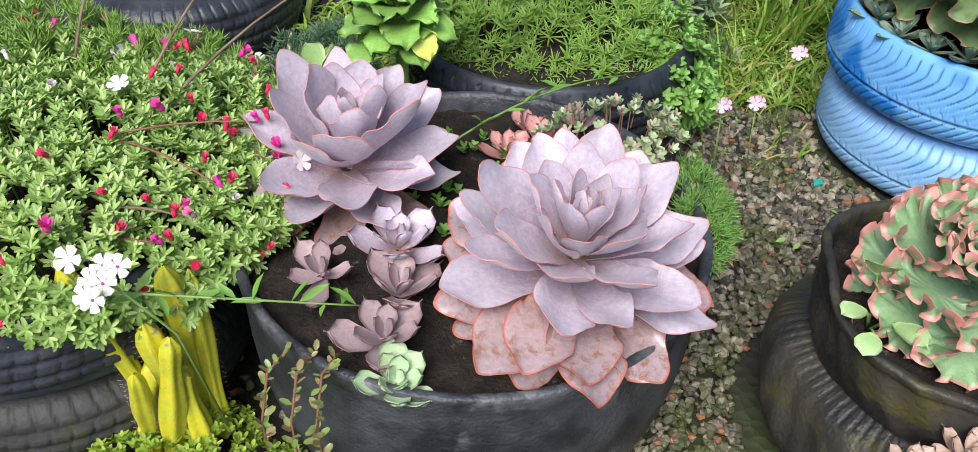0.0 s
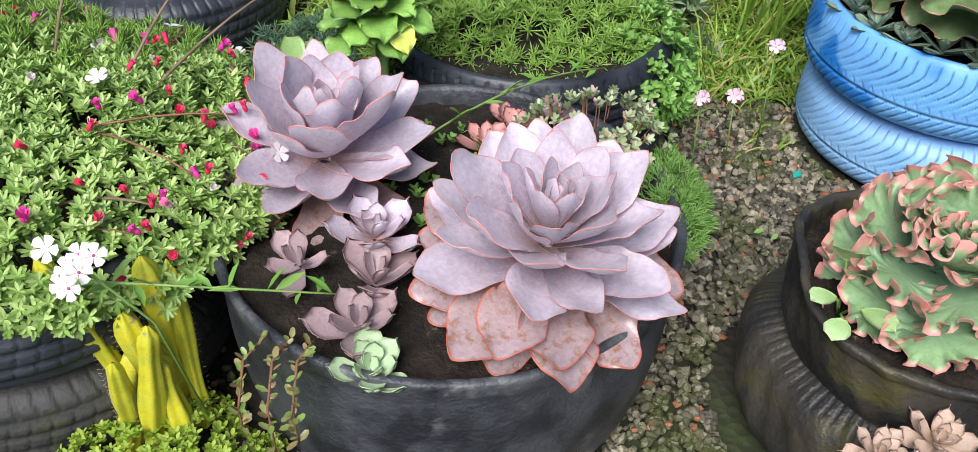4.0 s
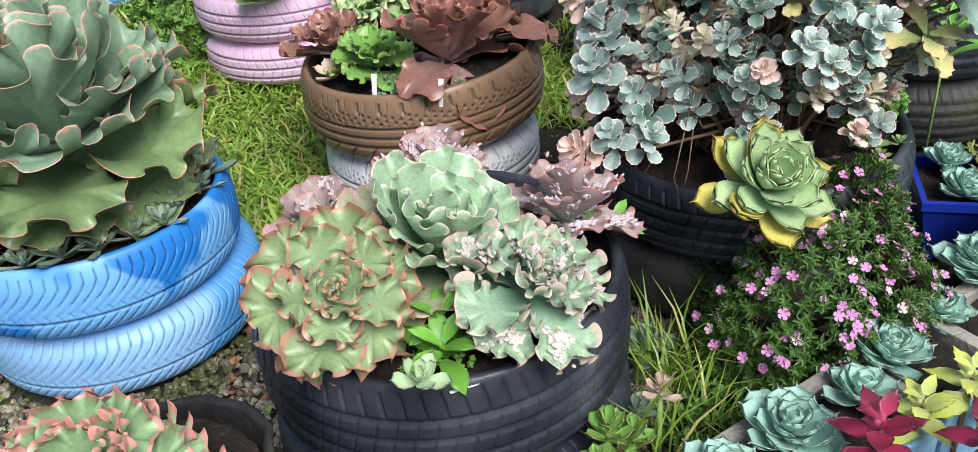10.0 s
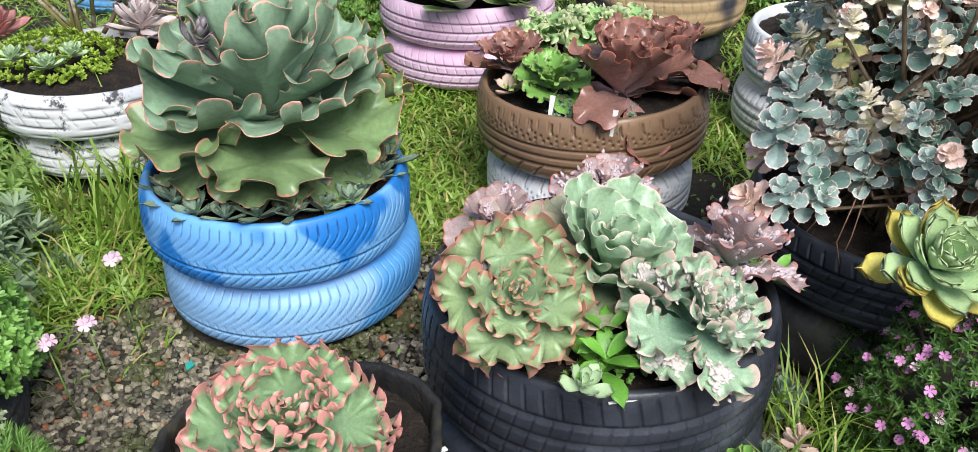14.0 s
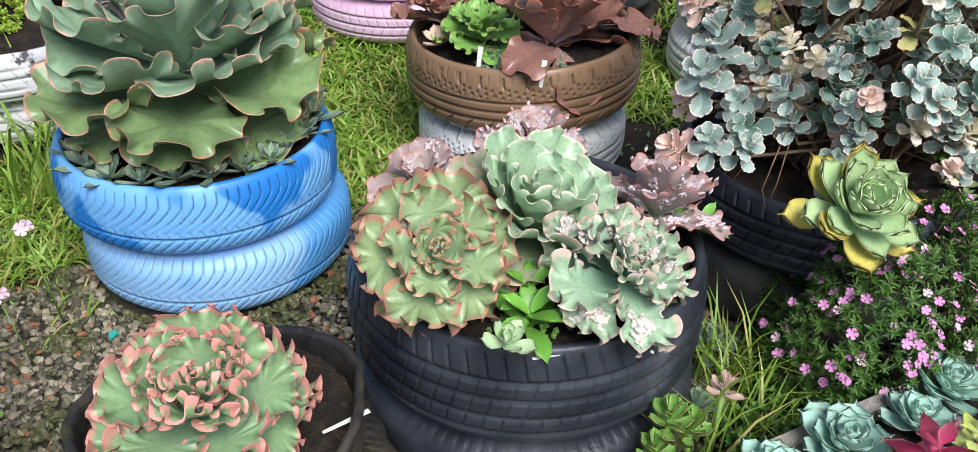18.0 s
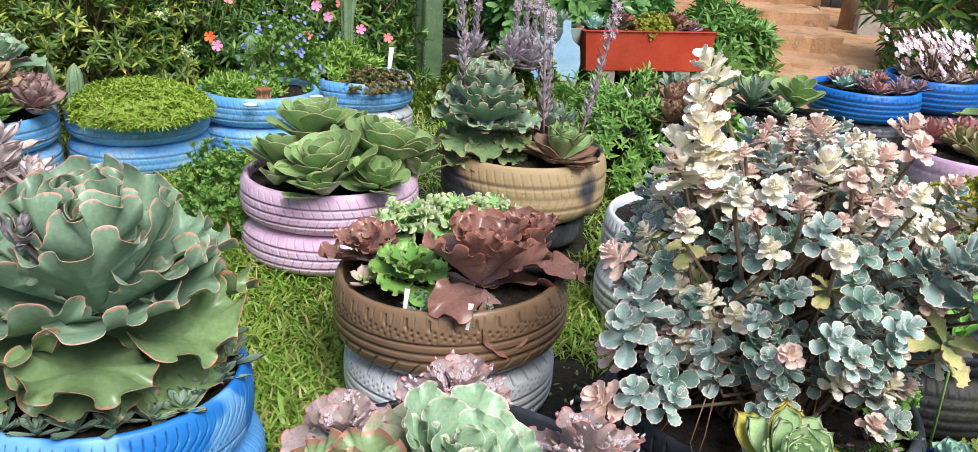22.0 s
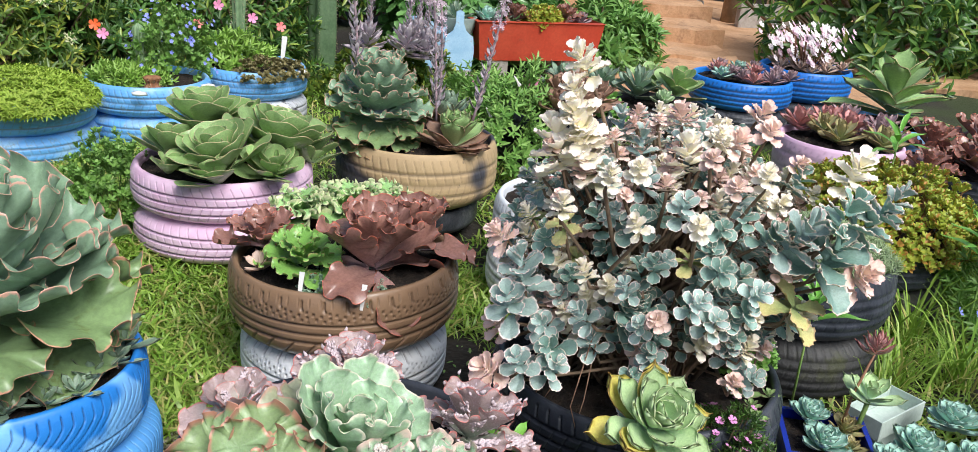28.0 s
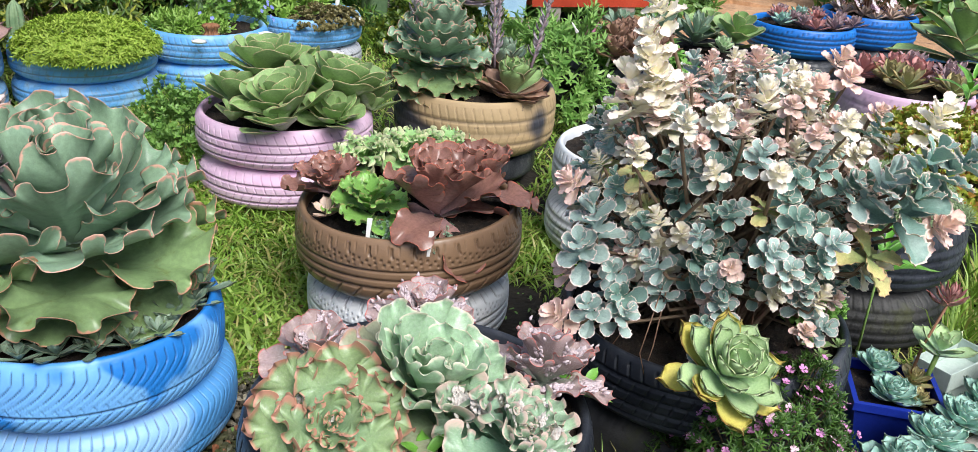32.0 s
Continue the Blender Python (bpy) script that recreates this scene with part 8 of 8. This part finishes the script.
um = joined("umbel", umv, umf, [facing(0.7 * math.cos(k * 2.4) * (k / 18) ** 0.5, 0.7 * math.sin(k * 2.4) * (k / 18) ** 0.5, 0.1, (0, 0, 1)) @ Matrix.Diagonal((0.16, 0.16, 0.16, 1)) for k in range(18)], UMBEL)
for i in range(12):
    k = rp.randrange(len(wpts))
    f = part("umbel", um, None, wb)
    f.matrix_local = facing(*(Vector(wpts[k]) - Vector((2.62, 4.55, 0.35))), (0, -0.9, 0.6)) @ Matrix.Diagonal((0.05, 0.05, 0.05, 1))

cluster = empty("impatiens_flowers", "cluster of coral, orange and magenta impatiens flowers in the hedge", "flower", pose(2.6, 4.22, 0.0), "hedge flowers")
for x, z, hue in ((2.63, 0.861, "magenta"), (2.69, 0.795, "coral"), (2.716, 0.739, "coral"), (2.80, 0.842, "orange"), (2.838, 0.833, "orange"), (2.65, 0.758, "coral"), (2.744, 0.795, "coral"), (3.176, 0.814, "pale_pink"), (3.223, 0.682, "pink"), (3.307, 0.617, "pink"), (3.082, 0.758, "orange"), (3.016, 0.842, "pink")):
    f = part("flower", open_mesh[hue + "_petal"], None, cluster)
    f.matrix_local = facing(x - 2.6, rh.uniform(-0.04, 0.0), z, (-0.4 + rh.uniform(-0.3, 0.3), -1, 0.35)) @ Matrix.Diagonal((0.030, 0.030, 0.030, 1))
    part("flower_stem", tube("flower_stem", [(x - 2.6, 0.0, z), (x - 2.6 + 0.02, 0.22, z - 0.34)], 0.003, 0.003, STEM_GREEN, 4), STEM_GREEN, cluster)

# ---- clay steps, post, blocks and the shed corner ----
steps = empty("clay_steps", "worn orange clay steps climbing the bank", "steps", pose(7.1, 3.5, 0.095, 0, 0, -47), kind="structure")


def clay_slab(x0, y0, z0, x1, y1, z1, seed):
    bm = bmesh.new()
    bmesh.ops.create_grid(bm, x_segments=10, y_segments=8, size=0.5)
    r = np.random.RandomState(seed)
    for v in bm.verts:
        v.co = Vector((x0 + (v.co.x + 0.5) * (x1 - x0) + r.uniform(-0.02, 0.02), y0 + (v.co.y + 0.5) * (y1 - y0) + r.uniform(-0.03, 0.03), z1 + r.uniform(-0.015, 0.015)))
    ext = bmesh.ops.extrude_face_region(bm, geom=bm.faces[:])
    for v in ext["geom"]:
        if isinstance(v, bmesh.types.BMVert):
            v.co.z = z0
    bmesh.ops.recalc_face_normals(bm, faces=bm.faces[:])
    return bm


for i in range(6):
    part("step", clay_slab(-0.75 + 0.05 * (i % 2), 0.78 * i, -0.1, 0.70 + 0.08 * (i % 3), 0.78 * i + 0.86, 0.05 + 0.13 * i, i), EARTH, steps)
part("path", clay_slab(-1.1, -1.9, -0.1, 1.3, 0.02, 0.035, 9), EARTH, steps)
part("yard", clay_slab(0.72, -0.6, -0.1, 6.0, 5.3, 0.02, 10), EARTH, steps)
part("landing", clay_slab(-1.0, 4.66, -0.1, 1.0, 10.0, 0.95, 11), EARTH, steps)
M_ST = pose(7.1, 3.5, 0.095, 0, 0, -47)


def at_steps(x, y, z, turn=0):
    return M_ST @ pose(x, y, z, 0, 0, turn)


STRAPS = foliage("strap_leaf", (0.10, 0.24, 0.05), (0.24, 0.42, 0.11), 0.4, 0.25)
hedge_shrub("leafy green bush beside the clay steps", 6.62, 3.72, 0.1, 0.34, 0.42, 0.44, 460, STRAPS, 0.13, 630)
hedge_shrub("leafy green bush beside the trough", 6.30, 3.70, 0.1, 0.30, 0.35, 0.42, 340, STRAPS, 0.13, 631)
WOOD_POST = surface("weathered_brown_post", (0.22, 0.15, 0.09), (0.32, 0.23, 0.15), 5, 0.85, 50, 0.6, 0.006)
post = empty("wooden_post", "thick leaning weathered wooden post", "post", at_steps(1.5, 2.9, 0.0))
part("post", tube("post", [(0, 0, 0), (0.03, 0.02, 0.7), (0.12, 0.05, 1.6), (0.2, 0.08, 2.4)], 0.11, 0.09, WOOD_POST, 10), WOOD_POST, post)
part("rail", tube("rail", [(-0.6, 0.0, 1.55), (0.2, 0.0, 1.30), (0.9, -0.1, 0.95)], 0.04, 0.035, WOOD_POST, 8), WOOD_POST, post)
wallb = empty("block_pier", "short pier of rough clay-coloured blocks", "pier", at_steps(1.08, 3.5, 0.0))
for k in range(6):
    part("block", box_bm(-0.25, -0.12, 0.005 + 0.2 * k, 0.24, 0.12, 0.195 + 0.2 * k, 0.012), EARTH if k % 2 else CONCRETE, wallb)
slabs = empty("concrete_slab", "broken grey concrete slab lying on edge", "slab", at_steps(2.0, 2.6, 0.0, 8))
part("slab", box_bm(-0.55, -0.05, 0.0, 0.55, 0.05, 0.28, 0.015), CONCRETE, slabs)
WHITE_PLASTIC = surface("dirty_white_plastic", (0.68, 0.68, 0.66), (0.6, 0.6, 0.58), 8, 0.4, 60, 0.1, 0.001)
bucket = empty("bucket", "dirty white plastic bucket", "bucket", at_steps(2.5, 4.1, 0.0))
part("bucket", turned("bucket", [(0.001, 0.0), (0.13, 0.0), (0.155, 0.30), (0.165, 0.30), (0.165, 0.33), (0.15, 0.33), (0.125, 0.02), (0.001, 0.02)], WHITE_PLASTIC, 24), WHITE_PLASTIC, bucket)
for k, (x, y) in enumerate(((3.2, 4.3), (3.6, 4.35))):
    t_ = tyre(0, 0, 0, 0.28, 0.17, "ribs", RUBBER_DULL, "old black tyre leaning in the shed corner", 0, seed=60 + k, group="spare tyres")
    t_.matrix_world = at_steps(x, y, 0.27) @ pose(0, 0, 0, 78, 0, 10)
SHED = surface("dark_shed_boards", (0.018, 0.015, 0.012), (0.04, 0.033, 0.025), 4, 0.9, 40, 0.6, 0.004)
shed = empty("shed_wall", "dark board wall of a lean-to shed", "wall", at_steps(1.5, 5.35, 0.0), kind="structure")
for k in range(14):
    part("board", box_bm(0.28 * k, 0, 0.0, 0.28 * k + 0.265, 0.03, 2.3 + 0.05 * (k % 3), 0.004), SHED, shed)
hanging = empty("hanging_roots", "grey hanging roots and bromeliads on the post", "plant", at_steps(1.75, 2.95, 0.0))
for k in range(16):
    x = rh.uniform(-0.25, 0.35)
    part("root", tube("root", [(x, 0.05, 1.7), (x + rh.uniform(-0.05, 0.05), 0.0, 1.1), (x + rh.uniform(-0.08, 0.08), 0.0, rh.uniform(0.35, 0.8))], 0.014, 0.008, WOOD_POST, 5), WOOD_POST, hanging)
for i, (x, y, z) in enumerate(((0.6, 7.6, 1.2), (2.2, 5.8, 1.9), (3.6, 5.7, 1.8), (5.0, 5.3, 1.3), (-1.7, 5.2, 0.9), (1.1, 6.6, 1.5), (-1.8, 7.2, 1.5), (0.0, 9.5, 1.6))):
    p = at_steps(x, y, z).translation
    hedge_shrub("leafy shrub above the shed and steps, coloured dark for shade", p.x, p.y, p.z, 0.8, 0.6, 0.9, 260, SHRUB_SHADED, 0.18, 640 + i)
for i, (x, y) in enumerate(((9.3, 0.2), (10.2, -1.2), (8.6, 2.4), (9.8, 1.3), (7.6, -0.6), (11.0, 2.8))):
    hedge_shrub("dark leafy shrub at the garden's far edge", x, y, 0.2, 0.9, 0.8, 1.3, 260, SHRUB, 0.18, 660 + i)

# ---- stonecrop and chard behind the main tyre ----
sprig_patch("needle_stonecrop", "light green needle-leaved stonecrop spilling over a black tyre", 0.10, 1.69, 0.25, 0.33, 0.24, 0.14, 1100, NEEDLES, NEEDLE, 8, 0.034, 701, "stonecrop", open_=(10, 65), low=-0.1, rough=0.25, stems=STEM_GREEN)
sprig_patch("round_stonecrop", "fresh green round-leaved stonecrop hanging down the tyre", 0.36, 1.58, 0.22, 0.10, 0.15, 0.13, 380, STONECROP, OVAL, 6, 0.019, 702, "stonecrop", open_=(10, 60), low=-0.4, rough=0.3)
sprig_patch("grey_stonecrop", "blue-green fine-leaved stonecrop between the tyres", -0.30, 1.50, 0.10, 0.13, 0.14, 0.24, 420, foliage("fine_blue_leaf", (0.08, 0.18, 0.10), (0.18, 0.30, 0.18)), NEEDLE, 6, 0.026, 703, "stonecrop", rough=0.3)
CHARD_LEAF = leaf_mat("chard_leaf", (0.20, 0.40, 0.07), (0.25, 0.46, 0.10), (0.18, 0.36, 0.07), at=(0.9, 1.0), rough=0.35, vary=0.35, base=(0.40, 0.50, 0.18), spots=(0.34, 0.52, 0.14))
chard_set = leaf_set(4, CHARD_LEAF, 704, width=0.75, shape=(0.22, 0.80, 1.0, 0.75), tip=0.03, cup=0.18, curl=-0.35, ruffle=0.16, waves=2.0, thick=0.01, nu=14, nv=11)
chard = rosette("chard", "leafy plant with big fresh green leaves", pose(-0.14, 1.36, 0.42), chard_set, 34, 0.10, inner=0.7, rise=(70, 5), stalk=0.8, seed=704, category="leafy plant")
part("stem", tube("stem", [(0, 0, -0.40), (0.005, 0, -0.1), (0, 0, 0.10)], 0.013, 0.009, STEM_GREEN, 8), STEM_GREEN, chard)
yl = part("leaf", leaf_set(1, LIME_COLEUS, 705, width=0.7, shape=(0.22, 0.80, 1.0, 0.75), tip=0.03, cup=0.18, curl=-0.45, ruffle=0.08, waves=2.5, thick=0.01, nu=14, nv=11)[0], None, chard, "yellowing leaf")
yl.matrix_local = pose(0.02, -0.02, 0.02, 0, 0, -60) @ pose(0, 0, 0, 0, -8, 0) @ Matrix.Diagonal((0.08, 0.08, 0.08, 1))
small_round = leaf_set(3, PADDLE, 706, width=0.85, shape=(0.25, 0.75, 1.0, 0.9), tip=0.0, cup=0.15, curl=-0.1, ruffle=0.02, waves=2, thick=0.03, nu=9, nv=7)
rosette("round_leaf_plant", "cluster of round grey-green leaves beside the chard", pose(-0.27, 1.32, 0.30), small_round, 12, 0.09, inner=0.6, rise=(75, 5), stalk=0.7, seed=706)
GREENTUB = surface("dark_green_plastic", (0.008, 0.05, 0.035), (0.012, 0.06, 0.04), 8, 0.35, 60, 0.1, 0.001)
tub = empty("plastic_tub", "dark green plastic tub between the tyres", "tub", pose(-0.36, 1.44, 0.0))
part("tub", turned("tub", [(0.001, 0.0), (0.11, 0.0), (0.135, 0.20), (0.145, 0.20), (0.145, 0.215), (0.13, 0.215), (0.105, 0.02), (0.001, 0.02)], GREENTUB, 32), GREENTUB, tub)

# ---- plants in front of the blocks and the ribbed tyre ----
def grass_tuft(label, x, y, z, n, length, seed, width=0.9, spread=0.5):
    r = random.Random(seed)
    mats = []
    for i in range(n):
        a, l = r.uniform(0, 360), length * r.uniform(0.55, 1.1)
        mats.append(pose(0.03 * r.gauss(0, 1), 0.03 * r.gauss(0, 1), 0, 0, 0, a) @ pose(0, 0, 0, 0, r.uniform(5, 60) * spread, 0) @ Matrix.Diagonal((l * 0.9, l * width, l, 1)))
    t = empty("grass_tuft", label, "grass", pose(x, y, z), "grass tufts")
    part("blade_clump", joined("blade_clump", BLADE[0], BLADE[1], mats, GRASS), GRASS, t)


for i, (x, y, n, l) in enumerate(((1.58, 0.62, 60, 0.20), (1.50, 0.52, 60, 0.17), (1.64, 0.53, 50, 0.15), (1.37, 0.50, 10, 0.26), (1.30, 0.55, 6, 0.30), (0.95, 2.02, 30, 0.30), (0.78, 2.12, 34, 0.34), (0.70, 2.3, 30, 0.32), (0.88, 2.25, 30, 0.36), (0.60, 1.95, 20, 0.22), (2.45, 0.62, 30, 0.20), (3.35, 0.45, 60, 0.32), (3.2, 0.25, 60, 0.30), (3.5, 0.1, 60, 0.34), (3.05, 0.4, 50, 0.25), (2.9, 0.38, 40, 0.25), (3.9, 0.45, 60, 0.36), (4.2, 0.2, 60, 0.36))):
    grass_tuft("tuft of long green grass blades", x, y, 0.0, n, l, 710 + i, 0.32)
jade = leaf_set(2, FRESH, 720, width=0.5, shape=(0.3, 0.75, 1.0, 0.9), tip=0.0, cup=0.2, curl=0.05, ruffle=0.0, waves=1, thick=0.12, nu=7, nv=5)
for x, y, z, s in ((1.30, 0.55, 0.13, 0.055), (1.34, 0.53, 0.10, 0.05), (1.26, 0.54, 0.09, 0.05)):
    j = rosette("jade_sprig", "bright green fleshy-leaved sprig at the tyre's foot", pose(x, y, z), jade, 14, s, inner=0.6, rise=(80, 20), stalk=0.9, seed=int(x * 1234), group="jade sprigs")
    part("stem", tube("stem", [(0, 0, -z), (0, 0, 0.02)], 0.006, 0.005, STEM_GREEN, 6), STEM_GREEN, j)
sprig_patch("fern_patch", "low ferny weeds on the ground", 1.62, 0.45, 0.0, 0.22, 0.14, 0.07, 420, foliage("low_fern_leaf", (0.08, 0.20, 0.04), (0.18, 0.34, 0.08)), OVAL, 5, 0.016, 721, "fern", low=0.05)
for x, y, s, sd in ((1.60, 0.68, 0.07, 1), (1.76, 0.66, 0.05, 2), (1.45, 0.60, 0.05, 3), (1.70, 0.58, 0.04, 4)):
    rosette("ghost_plant", "grey-green pointed rosette on the ground", pose(x, y, 0.04), small_grey, 14, s, inner=0.45, rise=(75, 5), stalk=0.5, seed=730 + sd, group="ground rosettes")
dry = rosette("dry_rosette", "withered pinkish rosette on a short stem", pose(1.40, 0.52, 0.17), sand, 12, 0.04, inner=0.5, rise=(80, 0), stalk=0.9, seed=735)
part("stem", tube("stem", [(0, 0, -0.17), (0, 0, 0.01)], 0.005, 0.005, STEM_GREEN, 6), STEM_GREEN, dry)
for x, y, z, sd in ((0.545, 1.52, 0.21, 741), (0.465, 1.475, 0.23, 742), (0.635, 1.61, 0.275, 743)):
    fl = empty("wild_flower", "single pale pink flower on a thin stalk", "flower", pose(x, y, 0.0), "pale pink wild flowers")
    part("stem", tube("stem", [(0.02, 0.02, 0), (0.0, 0.0, z)], 0.002, 0.0015, STEM_GREEN, 5), STEM_GREEN, fl)
    for k in range(3):
        f = part("flower", open_mesh["pale_pink_petal"], None, fl)
        f.matrix_local = facing(0.008 * math.cos(k * 2.1), 0.008 * math.sin(k * 2.1), z, (math.cos(k * 2.1) * 0.6, math.sin(k * 2.1) * 0.6 - 0.4, 0.6)) @ Matrix.Diagonal((0.014, 0.014, 0.014, 1))

# ---- gravel and grass ----
TYRES = [(o.matrix_world.translation.x, o.matrix_world.translation.y) for o in scene.objects if o.name.split(".")[0] == "tyre"]


def free(x, y, gap=0.27):
    return all((x - a) ** 2 + (y - b) ** 2 > gap * gap for a, b in TYRES)


def is_gravel(x, y):
    """Bare gravel near the front planters; grass takes over behind them."""
    w = 0.12 * noise.noise(Vector((x * 2.0, y * 2.0, 0.3))) + 0.08 * noise.noise(Vector((x * 5.0, y * 5.0, 1.3)))
    left = 1.88 - 0.28 * max(0, 0.9 - x) if x < 0.95 else 1.70 - 0.2 * max(0.0, x - 1.1)
    if x > 1.95:
        left = 1.32 if x < 2.75 else -1.0
    return y < left + w


def stone_mat(name, tint):
    m, nodes, links, bsdf = nodes_of(name)
    r = island_of(nodes) if "gravel" in name else random_of(nodes)
    sq = nodes.new("ShaderNodeMath")
    sq.operation = "POWER"
    links.new(r, sq.inputs[0])
    sq.inputs[1].default_value = 1.7
    c1 = mixed(nodes, links, sq.outputs[0], (0.045, 0.040, 0.030), (0.40, 0.35, 0.25))
    n1 = noise_of(nodes, links, 120, 4)
    col = mixed(nodes, links, 0.45, c1, n1, "OVERLAY")
    n2 = noise_of(nodes, links, 4, 3)
    col = mixed(nodes, links, ramp(nodes, links, n2, 0.50, 0.64), col, (0.075, 0.085, 0.03))
    g = nodes.new("ShaderNodeMath")
    g.operation = "GREATER_THAN"
    links.new(r, g.inputs[0])
    g.inputs[1].default_value = 0.955
    col = mixed(nodes, links, g.outputs[0], col, tint)
    links.new(col, bsdf.inputs["Base Color"])
    bsdf.inputs["Roughness"].default_value = 0.5
    bumped(nodes, links, bsdf, n1, 0.5, 0.002)
    return m


GRAVEL = stone_mat("gravel", (0.30, 0.12, 0.06))
PEBBLE = stone_mat("loose_pebble", (0.30, 0.12, 0.06))
rg = random.Random(800)
shapes = [stone_shape(900 + i) for i in range(6)]
chunks = [[] for _ in shapes]
placed = 0
while placed < 15000:
    if rg.random() < 0.72:
        x, y = rg.uniform(0.15, 1.85), rg.uniform(0.55, 2.0)
    else:
        x, y = rg.uniform(-0.9, 3.0), rg.uniform(0.2, 2.0)
    if not free(x, y) or (not is_gravel(x, y) and rg.random() > 0.06):
        continue
    s = rg.uniform(0.0055, 0.0115)
    chunks[placed % 6].append(trs((x, y, s * 0.3 - 0.004 + rg.uniform(0, 0.010)), (rg.uniform(-1, 1), rg.uniform(-1, 1), rg.uniform(0, 6.28)), (s * rg.uniform(0.8, 1.4), s * rg.uniform(0.8, 1.2), s)))
    placed += 1
ground_ob = bpy.data.objects["ground"]
for (v, f), mats in zip(shapes, chunks):
    g = new("gravel", joined("gravel", v, f, mats, GRAVEL, None, False))
    tagged(g, "loose grey-brown crushed stone gravel", "gravel", kind="stuff")
peb = [mesh_of("pebble", np.array(v), f, PEBBLE, False) for v, f in shapes]
n = 0
while n < 260:
    x, y = rg.uniform(0.35, 0.9), rg.uniform(0.95, 1.75)
    if not free(x, y, 0.30):
        continue
    s = rg.uniform(0.007, 0.013)
    ob = part("pebble", rg.choice(peb), None, ground_ob)
    ob.matrix_world = trs((x, y, s * 0.6), (rg.uniform(-1, 1), rg.uniform(-1, 1), rg.uniform(0, 6.28)), (s * 1.3, s, s * 0.9))
    n += 1

blades = []
n = 0
while n < 46000:
    w = rg.random()
    if w < 0.5:
        x, y = rg.uniform(0.2, 2.7), rg.uniform(1.6, 3.6)
    elif w < 0.85:
        x, y = rg.uniform(-0.5, 5.2), rg.uniform(1.5, 4.6)
    else:
        x, y = rg.uniform(2.3, 5.0), rg.uniform(-0.3, 1.6)
    n += 1
    if is_gravel(x, y) and rg.random() > 0.035 or not free(x, y, 0.25):
        continue
    patch = 0.5 + 0.5 * noise.noise(Vector((x * 1.7, y * 1.7, 5.0)))
    if rg.random() > 0.35 + patch:
        continue
    l = rg.uniform(0.03, 0.075) * (0.7 + 0.8 * patch)
    base_z = gz(x, y)
    for k in range(3):
        blades.append(trs((x + rg.gauss(0, 0.010), y + rg.gauss(0, 0.010), base_z - 0.006), (rg.uniform(-0.5, 0.5), rg.uniform(0.1, 1.15), rg.uniform(0, 6.28)), (l * 1.2, l * rg.uniform(0.8, 1.7), l)))
grass = new("grass", joined("grass", BLADE[0], BLADE[1], blades, GRASS))
tagged(grass, "rough green lawn grass between the planters", "grass", kind="stuff")
lm = []
while len(lm) < 5000:
    x, y = rg.uniform(0.2, 4.5), rg.uniform(0.9, 4.2)
    if free(x, y, 0.27) and (not is_gravel(x, y) or rg.random() < 0.12):
        s = rg.uniform(0.008, 0.02)
        lm.append(trs((x, y, gz(x, y) + rg.uniform(0.0, 0.03)), (rg.uniform(-0.4, 0.4), rg.uniform(-0.8, 0.1), rg.uniform(0, 6.28)), s))
cl = new("clover", joined("clover", OVAL[0], OVAL[1], lm, STONECROP))
tagged(cl, "small round-leaved weeds in the grass", "weed", kind="stuff")
GLASS_BIT = surface("teal_plastic_scrap", (0.02, 0.30, 0.26), (0.03, 0.36, 0.30), 10, 0.4)
bit = new("plastic_scrap", mesh_of("plastic_scrap", np.array([(0, 0, 0.012), (0.02, 0.004, 0.016), (0.016, 0.016, 0.02), (0.002, 0.012, 0.018), (0, 0, 0.008), (0.02, 0.004, 0.012), (0.016, 0.016, 0.016), (0.002, 0.012, 0.014)]), [(0, 1, 2, 3), (7, 6, 5, 4), (0, 4, 5, 1), (1, 5, 6, 2), (2, 6, 7, 3), (3, 7, 4, 0)], GLASS_BIT, False))
bit.matrix_world = pose(0.708, 1.515, 0.002)
tagged(bit, "small teal plastic scrap lying on the gravel", "scrap")
